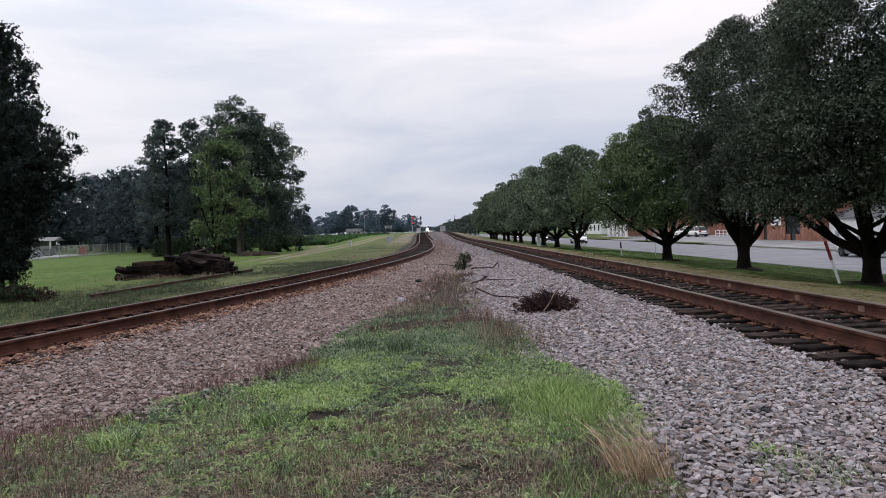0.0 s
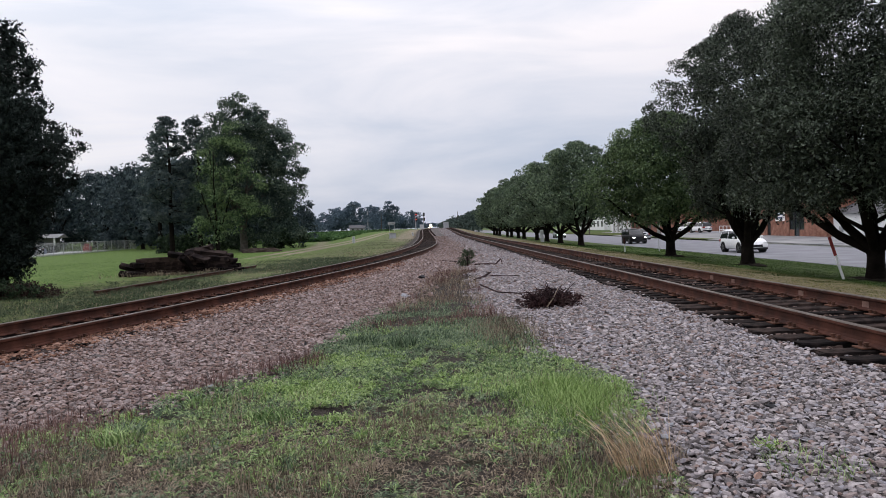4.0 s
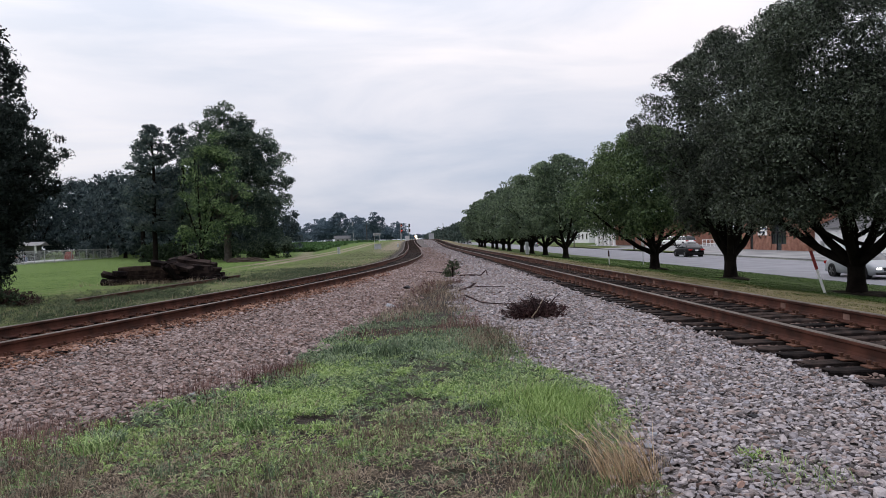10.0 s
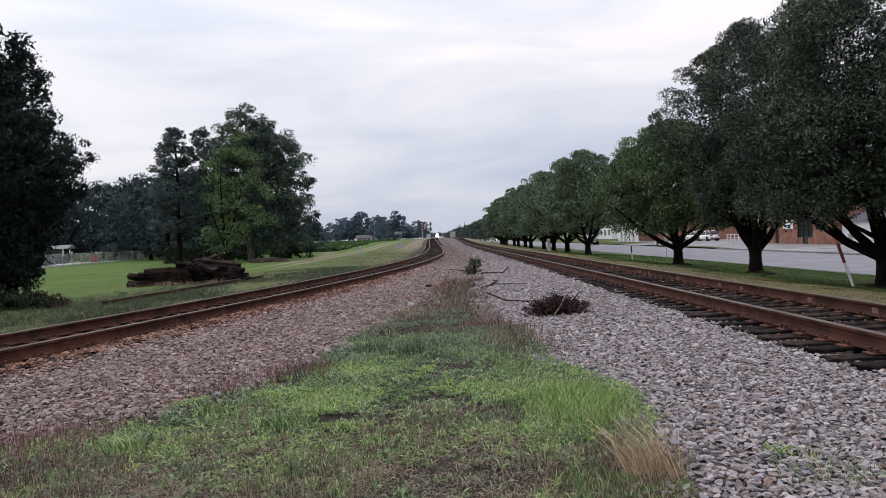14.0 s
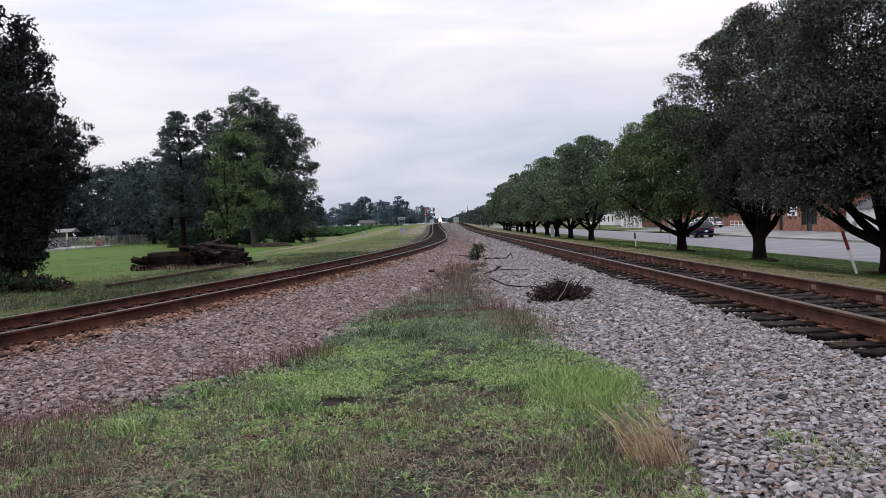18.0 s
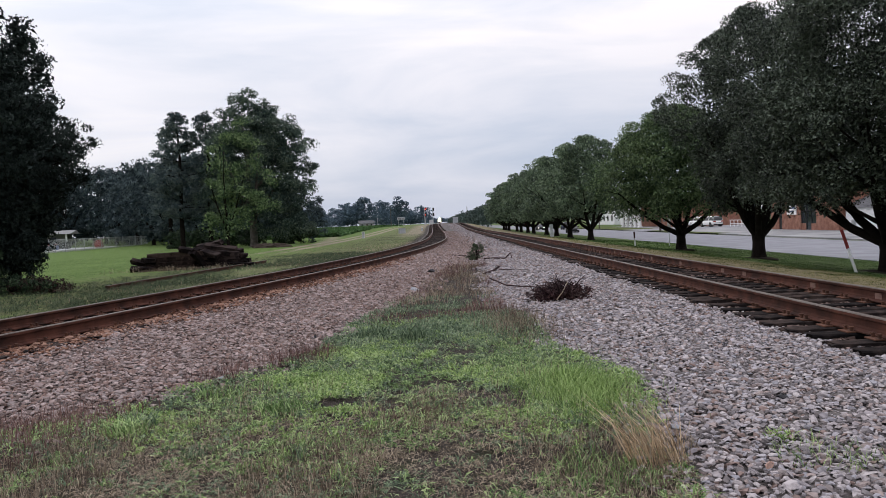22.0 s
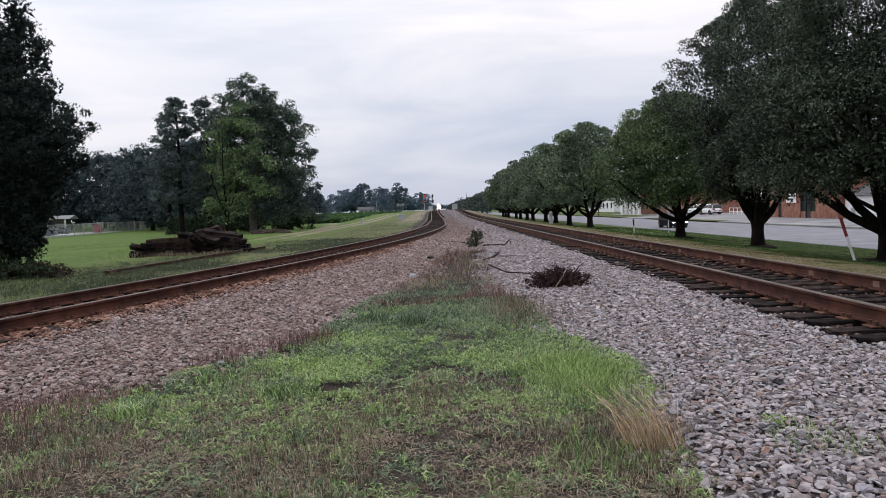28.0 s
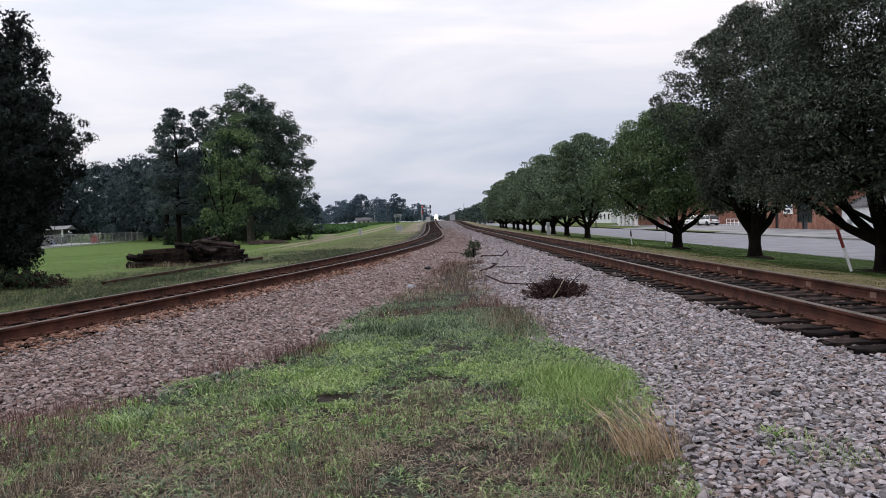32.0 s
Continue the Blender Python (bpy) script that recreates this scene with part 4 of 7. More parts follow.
VASE = ((0.0, 0.06, 0.16, 0.34, 0.52, 0.68, 0.82, 0.93, 1.0), (0.42, 0.60, 0.72, 0.90, 1.0, 0.96, 0.76, 0.44, 0.10))
BROAD = ((0.0, 0.05, 0.14, 0.34, 0.55, 0.72, 0.86, 0.95, 1.0), (0.62, 0.78, 0.88, 0.95, 0.98, 0.95, 0.82, 0.52, 0.12))
DOME = ((0.0, 0.05, 0.14, 0.34, 0.55, 0.72, 0.86, 0.95, 1.0), (0.62, 0.80, 0.92, 1.0, 0.96, 0.82, 0.60, 0.36, 0.10))


def street_tree(seed, height, reach, leaves, leaf, mat, label, m, base=1.7, group="row of street trees", limbs=6, shape=DOME, lobes=0.42, thick=1.0, puffs=330):
    rng, nrng = random.Random(seed), np.random.default_rng(seed)
    t = thing("street_tree", label, "tree", m, group)
    V, F = tubes(branching(rng, height, 0.25, 1.0, reach * 0.8, height * 0.68, limbs, spread=0.85, climb=1.15), 9)
    part("trunk", fast_mesh("trunk", V, F, M["bark"], smooth=True), None, t, "dark bare trunk forking low into spreading limbs")
    # puffs of leaves over the skin of a lobed crown
    k = puffs
    per = max(6, leaves // k)
    u = nrng.random(k) ** 0.9
    a = nrng.uniform(0, 2 * np.pi, k)
    lump = sum(np.sin(a * f + p) * np.sin(u * g + q) for f, p, g, q in [(nrng.integers(2, 6), nrng.uniform(0, 6), nrng.uniform(4, 13), nrng.uniform(0, 6)) for _ in range(5)]) / 5
    size = nrng.uniform(0.34, 0.78, k) * reach / 4.6
    skin = reach * np.interp(u, *shape) * (0.95 + lobes * lump)
    r = np.maximum(0.0, skin - size * 0.75) * np.where(nrng.random(k) < 0.75, nrng.uniform(0.84, 1.0, k), nrng.uniform(0.25, 0.85, k))
    z = base + 0.2 + (height - base - 0.6) * (u + 0.08 * lump) - 0.35 * (r / reach) ** 2
    pts = np.stack([np.cos(a) * r, np.sin(a) * r, z], -1)
    ok = (z > base + 0.15) & ((r > 1.2) | (z > base + 1.1))
    part("crown", leaf_cloud("crown", nrng, pts[ok], size[ok], per, leaf, mat, flat=0.72, up=0.65, puffs=True), None, t, "dense rounded crown of small dark green leaves")
    # shaded leaves deep inside, round the limbs
    n = max(40, leaves // 120)
    u, a = nrng.uniform(0.08, 0.86, n) ** 1.25 * thick, nrng.uniform(0, 2 * np.pi, n)
    r = reach * np.interp(u, *shape) * np.sqrt(nrng.random(n)) * 0.66
    core = np.stack([np.cos(a) * r, np.sin(a) * r, base + 0.5 + (height - base - 0.9) * u], -1)
    part("inner_leaves", leaf_cloud("inner_leaves", nrng, core, nrng.uniform(0.4, 0.8, n), 18, leaf * 1.6, mat), None, t)
    return t


TREE_X, TREE_Z = 13.1, -0.64


def foot(x, y, turn=0.0):
    return pose(x, y, float(land(x, y)), 0, 0, turn)


big = "large dark green street tree on mown grass beside the road"
mid_size = "dark green street tree in the row beside the railway"
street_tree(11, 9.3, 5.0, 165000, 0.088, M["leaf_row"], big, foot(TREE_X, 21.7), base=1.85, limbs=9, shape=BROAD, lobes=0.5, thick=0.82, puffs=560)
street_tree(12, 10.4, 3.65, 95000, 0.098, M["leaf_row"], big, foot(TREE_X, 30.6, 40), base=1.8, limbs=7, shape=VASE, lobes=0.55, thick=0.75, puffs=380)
street_tree(13, 7.9, 4.9, 60000, 0.135, M["leaf_bright"], "lighter green street tree in the row beside the railway", foot(TREE_X, 40.5), base=1.75, puffs=520)
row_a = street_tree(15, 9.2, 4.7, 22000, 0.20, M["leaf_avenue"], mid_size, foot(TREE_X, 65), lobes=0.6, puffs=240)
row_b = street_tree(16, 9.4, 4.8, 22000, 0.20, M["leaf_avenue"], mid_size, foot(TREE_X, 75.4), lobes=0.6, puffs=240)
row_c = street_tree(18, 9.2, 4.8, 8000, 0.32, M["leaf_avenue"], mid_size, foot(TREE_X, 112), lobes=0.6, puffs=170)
for k, y in enumerate((84.3, 94, 103)):
    c = copy_thing((row_a, row_b)[k % 2], foot(TREE_X + 0.3 * math.sin(k * 2.1), y, 67 * k + 20))
    c.scale = (1.0, 1.0, (0.93, 1.04, 0.96)[k])
for k, y in enumerate((121.5, 130.5, 140, 149, 158)):
    c = copy_thing(row_c, foot(TREE_X + 0.3 * math.sin(k * 2.1), y, 67 * k + 20))
    c.scale = (1.0, 1.0, 1.0 + 0.07 * math.sin(k * 2.9))
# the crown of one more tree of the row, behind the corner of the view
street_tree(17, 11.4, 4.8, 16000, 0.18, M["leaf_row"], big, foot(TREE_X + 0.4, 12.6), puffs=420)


def wild_tree(name, label, seed, m, blobs, clumps, per, leaf, mat, trunk_lines, bark, clump_r=(0.4, 0.8), slim=0.55, up=0.4, flat=0.7, inner=0.45, group="", puffs=True):
    nrng = np.random.default_rng(seed)
    t = thing(name, label, "tree", m, group)
    V, F = tubes(trunk_lines, 8)
    part("trunk", fast_mesh("trunk", V, F, bark, smooth=True), None, t)
    pts = clump_points(nrng, blobs, clumps, inner)
    size = nrng.uniform(*clump_r, len(pts))
    part("crown", leaf_cloud("crown", nrng, pts, size, per, leaf, mat, flat, up, slim, puffs), None, t)
    if puffs:
        # shaded leaves inside the clumps
        part("inner_leaves", leaf_cloud("inner_leaves", nrng, pts, size * 0.85, max(6, per // 7), leaf * 2.0, mat, 0.8), None, t)
    return t


def bumpy(rng, blobs, extra, size):
    """The same ellipsoids with smaller ones set on their skin, for an uneven outline."""
    out = list(blobs)
    for k in range(extra):
        b = rng.choice(blobs)
        a, e = rng.uniform(0, 2 * math.pi), rng.uniform(-0.8, 1.0)
        c = math.sqrt(1 - e * e)
        s = rng.uniform(0.6, 1.2) * size
        out.append((b[0] + math.cos(a) * c * b[3] * 0.92, b[1] + math.sin(a) * c * b[4] * 0.92, b[2] + e * b[5] * 0.92, s, s, s * 0.8))
    return out


rr = random.Random(5)
# big oak at the edge of the lawn, 18 m high
oak_blobs = bumpy(rr, [(0.2, 0, 8.8, 5.2, 5, 5.2), (0.1, 0, 13.4, 3.5, 3.2, 3.3), (2.2, 0, 12.0, 3.3, 3, 2.8), (4.6, 0, 9.5, 2.8, 3, 3.6), (3.0, 1, 5.0, 2.8, 3, 3.2), (-3.4, 0, 6.2, 2.6, 3, 3.0), (-2.6, 0, 11.8, 2.2, 2.5, 2.6), (5.2, 0, 6.4, 1.9, 2.5, 3.6), (2.6, 0, 3.4, 3.2, 3, 2.4), (-2.6, 0, 4.2, 2.4, 2.5, 1.8), (4.6, 0, 2.6, 1.8, 2, 1.8), (2.8, -0.5, 9.8, 2.3, 2.2, 2.4)], 44, 1.15)
oak = wild_tree("oak_tree", "tall broad oak with mottled green leaves and pale trunk", 31, foot(-18.06, 71.4), oak_blobs + [(-1.5, 0, 12.9, 2.3, 2.3, 2.3), (1.7, 0, 13.2, 2.3, 2.3, 2.3), (0.2, 0, 14.7, 2.3, 2.2, 2.1), (0.5, 0, 8.0, 3.6, 3, 5.6), (0.3, 0, 13.0, 2.4, 2, 2.6), (3.4, 0, 7.0, 2.2, 2, 4.4)], 560, 150, 0.18, M["leaf_oak"], branching(random.Random(2), 16, 0.42, 3.2, 4.0, 14.5, 7), M["bark_pale"], (0.55, 1.1), inner=0.3)

low_blobs = bumpy(rr, [(-0.8, 0, 2.5, 1.6, 1.4, 1.4), (1.4, 0, 3.2, 1.6, 1.4, 1.2), (0.1, -0.2, 5.1, 1.3, 1.3, 1.3), (2.5, -0.3, 5.6, 1.4, 1.3, 1.1), (4.3, -0.2, 4.4, 1.2, 1.1, 1.0), (1.0, 0, 7.5, 1.2, 1.2, 1.2), (-0.9, 0.4, 9.4, 1.1, 1.1, 1.2), (3.0, 0, 8.3, 1.1, 1.1, 0.9), (0.4, 0.6, 11.2, 0.9, 0.9, 0.9), (2.5, 0.6, 11.0, 1.0, 1.0, 0.9), (-1.0, 0.2, 7.0, 0.9, 0.9, 1.0), (1.7, 1.0, 12.8, 0.8, 0.8, 0.7), (4.6, -0.2, 7.0, 0.9, 0.9, 0.8)], 22, 0.6)
low_tree = wild_tree("broadleaf_tree", "lighter mottled green tree in front of the oak", 32, foot(-19.35, 67.2), low_blobs, 190, 80, 0.16, M["leaf_low"], branching(random.Random(8), 10, 0.2, 2.0, 2.2, 11.5, 5), M["bark"], (0.5, 0.95))


def pine(seed, height, crown_from, spread, m, label, needles=0.20):
    rng = random.Random(seed)
    lines = [[((0, 0, -0.2), 0.30), ((0, 0, height * 0.3), 0.25), ((0.15, 0, height * 0.65), 0.17), ((0, 0, height), 0.04)]]
    blobs = []
    z = crown_from
    while z < height - 1.2:
        q = (z - crown_from) / (height - crown_from)
        for k in range(rng.randint(3, 4) if q < 0.4 else rng.randint(2, 3)):
            a = rng.uniform(0, 2 * math.pi)
            ln = spread * rng.uniform(0.4, 1.0) * (1.0 - 0.62 * q ** 1.6)
            rise = rng.uniform(-0.1, 0.32) * ln + 0.1
            tip = (math.cos(a) * ln, math.sin(a) * ln, z + rise)
            lines.append([((0, 0, z), 0.05), (tuple(v * 0.6 for v in tip[:2]) + (z + rise * 0.4,), 0.03), (tip, 0.012)])
            for w in range(rng.randint(4, 6)):
                f, b = rng.uniform(0.22, 1.08), rng.uniform(0.45, 0.85)
                blobs.append((tip[0] * f + rng.uniform(-0.5, 0.5), tip[1] * f + rng.uniform(-0.5, 0.5), z + rise * f + rng.uniform(-0.2, 0.4), b, b, b * rng.uniform(0.5, 0.85)))
        z += rng.uniform(0.5, 0.95) + 0.3 * q
    # a rounded top
    for k in range(9):
        a, e = rng.uniform(0, 2 * math.pi), rng.uniform(0, 1)
        blobs.append((math.cos(a) * 1.25 * (1 - e), math.sin(a) * 1.25 * (1 - e), height - 1.3 + 1.2 * e, 0.75, 0.75, 0.6))
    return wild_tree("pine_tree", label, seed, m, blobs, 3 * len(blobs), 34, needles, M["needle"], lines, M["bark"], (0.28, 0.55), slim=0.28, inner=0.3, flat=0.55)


pine_a = pine(41, 15.4, 3.4, 4.6, foot(-25.5, 73.1), "tall thin pine with open layered branches")
pine_b = pine(42, 15.2, 4.0, 3.6, foot(-23.1, 74.4), "tall thin pine with open layered branches")
pine(45, 13.2, 4.5, 3.2, foot(-33.5, 92), "dark pine among broadleaf trees")

for tree in (oak, low_tree, pine_a, pine_b):
    tree.scale = (0.86, 0.86, 0.88)

# the wood behind the lawn
wood_blobs = bumpy(rr, [(0, 0, 6.2, 4.2, 4, 4.6), (1.5, 0, 9.0, 2.8, 3, 2.6), (-1.5, 0, 3.2, 4.0, 3.5, 2.8)], 22, 1.15)
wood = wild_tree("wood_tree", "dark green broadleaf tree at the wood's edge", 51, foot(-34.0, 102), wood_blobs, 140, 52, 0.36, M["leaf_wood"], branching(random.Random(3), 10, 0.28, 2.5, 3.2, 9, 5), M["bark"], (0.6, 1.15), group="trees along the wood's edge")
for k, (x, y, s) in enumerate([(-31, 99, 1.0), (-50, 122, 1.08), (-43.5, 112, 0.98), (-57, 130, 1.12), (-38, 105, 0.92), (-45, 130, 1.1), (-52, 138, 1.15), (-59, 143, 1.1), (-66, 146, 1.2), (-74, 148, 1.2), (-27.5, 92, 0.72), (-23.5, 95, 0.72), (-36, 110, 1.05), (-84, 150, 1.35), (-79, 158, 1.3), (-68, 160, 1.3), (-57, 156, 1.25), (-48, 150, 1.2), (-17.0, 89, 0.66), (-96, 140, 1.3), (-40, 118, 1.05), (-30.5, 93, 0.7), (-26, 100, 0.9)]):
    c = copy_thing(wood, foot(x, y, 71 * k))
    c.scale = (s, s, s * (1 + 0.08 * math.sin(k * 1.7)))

# near trees by the fence corner, at the edge of the view
near_blobs = bumpy(rr, [(0.0, 0, 6.6, 2.3, 2.4, 2.5), (-0.9, -0.2, 3.8, 2.2, 2.3, 2.2)], 22, 0.5)
wild_tree("broadleaf_tree", "dark leafy tree standing at the lawn's edge", 61, foot(-14.6, 23.5), near_blobs + [(0, 0, 5.2, 1.5, 1.5, 2.4), (-0.4, 0, 3.2, 1.5, 1.5, 1.8)], 400, 115, 0.12, M["leaf_cedar"], branching(random.Random(4), 8, 0.2, 1.2, 1.8, 6.8, 6), M["bark"], (0.35, 0.7), inner=0.4)


def cedar(seed, m):
    """A dark evergreen with boughs that reach out and turn up at their tips."""
    rng = random.Random(seed)
    lines = [[((0, 0, -0.2), 0.2), ((0, 0, 2.5), 0.14), ((-0.1, 0, 5.6), 0.03)]]
    blobs = [(-0.2, 0, 4.1, 1.5, 1.5, 1.1), (-0.2, 0, 3.3, 1.5, 1.5, 1.0), (-0.6, 0, 2.1, 1.05, 1.3, 1.2), (-0.8, 0, 0.9, 0.9, 1.2, 0.9)]
    z = 0.7
    while z < 5.2:
        full = float(np.interp(z, (0.6, 1.6, 2.1, 2.6, 3.2, 4.1, 5.2), (1.0, 1.05, 1.5, 2.05, 2.2, 1.6, 0.95)))
        for k in range(6):
            a = 2 * math.pi * (k + rng.random()) / 6
            ln, rise = full * rng.uniform(0.75, 1.12), rng.uniform(0.15, 0.45)
            tip = (math.cos(a) * ln, math.sin(a) * ln, z + ln * rise + 0.2)
            lines.append([((0, 0, z), 0.05), ((tip[0] * 0.6, tip[1] * 0.6, z + ln * rise * 0.5), 0.03), (tip, 0.008)])
            for f in (0.45, 0.65, 0.82, 0.95, 1.05):
                w = 0.36 * (1.25 - f) + 0.21
                blobs.append((tip[0] * f + rng.uniform(-0.08, 0.08), tip[1] * f + rng.uniform(-0.08, 0.08), z + ln * rise * f * f + 0.2 * f, w, w, w * 0.75))
        z += rng.uniform(0.25, 0.36)
    return wild_tree("cedar_tree", "very dark green cedar with outstretched boughs", seed, m, blobs, 2100, 56, 0.085, M["leaf_cedar"], lines, M["bark"], (0.16, 0.34), slim=0.35, up=0.1, inner=0.2)


cedar(62, foot(-12.6, 21.8))


def shrub(name, label, seed, m, blobs, clumps, per, leaf, mat, clump_r=(0.12, 0.25), slim=0.5):
    rng, nrng = random.Random(seed), np.random.default_rng(seed)
    t = thing(name, label, "shrub", m)
    lines = []
    for b in blobs * 3:
        tip = (b[0] + rng.uniform(-1, 1) * b[3] * 0.7, b[1] + rng.uniform(-1, 1) * b[4] * 0.7, b[2] + b[5] * 0.5)
        lines.append([((b[0] * 0.3, b[1] * 0.3, -0.05), 0.02), (tuple(v * 0.6 for v in tip), 0.012), (tip, 0.004)])
    V, F = tubes(lines, 5)
    part("stems", fast_mesh("stems", V, F, M["twig"]), None, t)
    pts = clump_points(nrng, blobs, clumps, 0.3)
    part("foliage", leaf_cloud("foliage", nrng, pts, nrng.uniform(*clump_r, len(pts)), per, leaf, mat, slim=slim), None, t)
    return t


shrub("bush", "low dark bush with reddish dead leaves", 63, foot(-12.0, 20.8), [(0, 0, 0.22, 0.8, 0.6, 0.26), (-0.9, 0.2, 0.4, 0.8, 0.7, 0.4), (0.7, -0.1, 0.15, 0.45, 0.45, 0.17)], 90, 34, 0.09, M["leaf_dark"])
shrub("bush", "low bush of reddish brown dead leaves", 66, foot(-11.35, 20.9), [(0, 0, 0.2, 0.5, 0.45, 0.24), (0.5, -0.1, 0.14, 0.4, 0.35, 0.16), (-0.5, 0, 0.25, 0.45, 0.4, 0.25)], 80, 30, 0.08, M["leaf_rusty"])
shrub("bush", "low dark green bush under the cedar", 65, foot(-13.0, 20.2), [(0, 0, 0.5, 1.0, 0.9, 0.6), (0.1, 0, 1.2, 0.7, 0.7, 0.6)], 130, 34, 0.10, M["leaf_dark"])
shrub("young_pine_shrub", "small dusky green shrub growing in the ballast", 64, foot(1.24, 26.9), [(0, 0, 0.34, 0.3, 0.3, 0.28), (0.05, 0, 0.55, 0.2, 0.2, 0.16), (-0.15, 0, 0.15, 0.25, 0.25, 0.15)], 90, 40, 0.06, M["blade_rough"], (0.05, 0.11), 0.2)
for k, x in enumerate(np.linspace(-32, -16, 9)):
    shrub("undergrowth", "dark undergrowth below the wood's edge", 70 + k, foot(float(x) * 0.88, 79 + 3 * math.sin(k * 2.3)), [(0, 0, 0.9, 1.5, 1.2, 1.0)], 36, 30, 0.30, M["leaf_dark"], (0.3, 0.5))


# ---- distant woods, crop field ----
def far_wood(label, seed, spots, mat, leaf, per, spread):
    """Rounded crowns side by side. spots: x, y, height and width of each crown."""
    nrng = np.random.default_rng(seed)
    C, R = [], []
    for x, y, h, w in spots:
        k = max(14, int(30 * w * h / 60))
        d = nrng.normal(0, 1, (k, 3))
        d /= np.linalg.norm(d, axis=1, keepdims=True)
        c = np.array([x, y, float(land(x, y)) + h * 0.52]) + d * np.array([w / 2, w / 2, h * 0.42]) * nrng.uniform(0.45, 1, (k, 1)) ** 0.7
        C.append(c), R.append(nrng.uniform(0.7, 1.5, k) * spread)
    me = leaf_cloud("distant_wood", nrng, np.concatenate(C), np.concatenate(R), per, leaf, mat, up=0.5, puffs=True)
    return tagged(new("distant_wood", me), label, "woods", kind="stuff")


rf = random.Random(77)
spots = [(x + rf.uniform(-2, 2), 430 + rf.uniform(-20, 30), rf.uniform(12, 18.5), rf.uniform(10, 14)) for x in np.arange(-100, -34, 5.2)]
spots += [(x, 425 + rf.uniform(-10, 10), rf.uniform(5, 8), 9) for x in np.arange(-100, -14, 4.5)]
spots += [(x, 450 + rf.uniform(-20, 20), rf.uniform(9, 12), rf.uniform(8, 11)) for x in np.arange(-34, -16, 4.5)]
spots += [(-150 + 6 * k, 420 + rf.uniform(-20, 20), rf.uniform(13, 18), 13) for k in range(10)]
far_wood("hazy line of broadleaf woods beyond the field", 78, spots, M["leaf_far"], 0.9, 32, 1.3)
# the row goes on along the main line, lower than the street trees
spots = [(13.1 + rf.uniform(-0.6, 0.6), y, rf.uniform(5.8, 7.2), rf.uniform(7, 9)) for y in np.arange(192, 460, 9)]
spots += [(13.5 + rf.uniform(-1, 2), y, rf.uniform(7, 9.5), rf.uniform(8, 10)) for y in np.arange(460, 1000, 13)]
spots += [(20 + rf.uniform(-3, 3) + 0.02 * (y - 300), y, rf.uniform(7, 9), rf.uniform(8, 10)) for y in np.arange(340, 800, 14)]
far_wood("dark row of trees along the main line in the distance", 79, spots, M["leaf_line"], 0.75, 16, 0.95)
spots = [(-6 - rf.uniform(0, 12), y, rf.uniform(6, 9), 10) for y in np.arange(900, 1300, 50)]
spots += [(x, 1350, 10, 18) for x in np.arange(-90, 90, 9)]
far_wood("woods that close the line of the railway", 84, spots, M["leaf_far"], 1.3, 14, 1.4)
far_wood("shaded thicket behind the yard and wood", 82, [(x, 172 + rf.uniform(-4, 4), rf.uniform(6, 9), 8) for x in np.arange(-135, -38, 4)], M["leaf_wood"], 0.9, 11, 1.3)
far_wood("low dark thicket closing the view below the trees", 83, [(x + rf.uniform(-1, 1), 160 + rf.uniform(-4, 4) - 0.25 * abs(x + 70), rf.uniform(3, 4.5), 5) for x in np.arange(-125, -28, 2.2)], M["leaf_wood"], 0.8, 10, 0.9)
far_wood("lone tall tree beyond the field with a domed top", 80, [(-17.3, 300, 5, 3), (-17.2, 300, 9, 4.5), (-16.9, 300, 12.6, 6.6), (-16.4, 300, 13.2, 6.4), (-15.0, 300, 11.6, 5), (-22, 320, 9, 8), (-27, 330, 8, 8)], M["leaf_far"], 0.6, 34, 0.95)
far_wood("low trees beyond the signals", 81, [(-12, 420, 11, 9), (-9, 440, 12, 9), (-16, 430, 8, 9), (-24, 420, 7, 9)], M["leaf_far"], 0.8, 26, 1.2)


def crop_field():
    nrng = np.random.default_rng(90)
    n = 6500
    y = 112 + 250 * nrng.random(n) ** 1.6
    x = -15.5 - (y - 112) * 0.012 - nrng.random(n) * np.minimum(60, 10 + 0.4 * (y - 100))
    C = np.stack([x, y, land(x, y) + 0.3], -1)
    me = leaf_cloud("crop_field", nrng, C, nrng.uniform(0.35, 0.6, n), 7, 0.7, M["crop"], flat=0.6, up=1.2)
    tagged(new("crop_field", me), "field of knee-high bright green leafy crop", "field", kind="stuff")


crop_field()


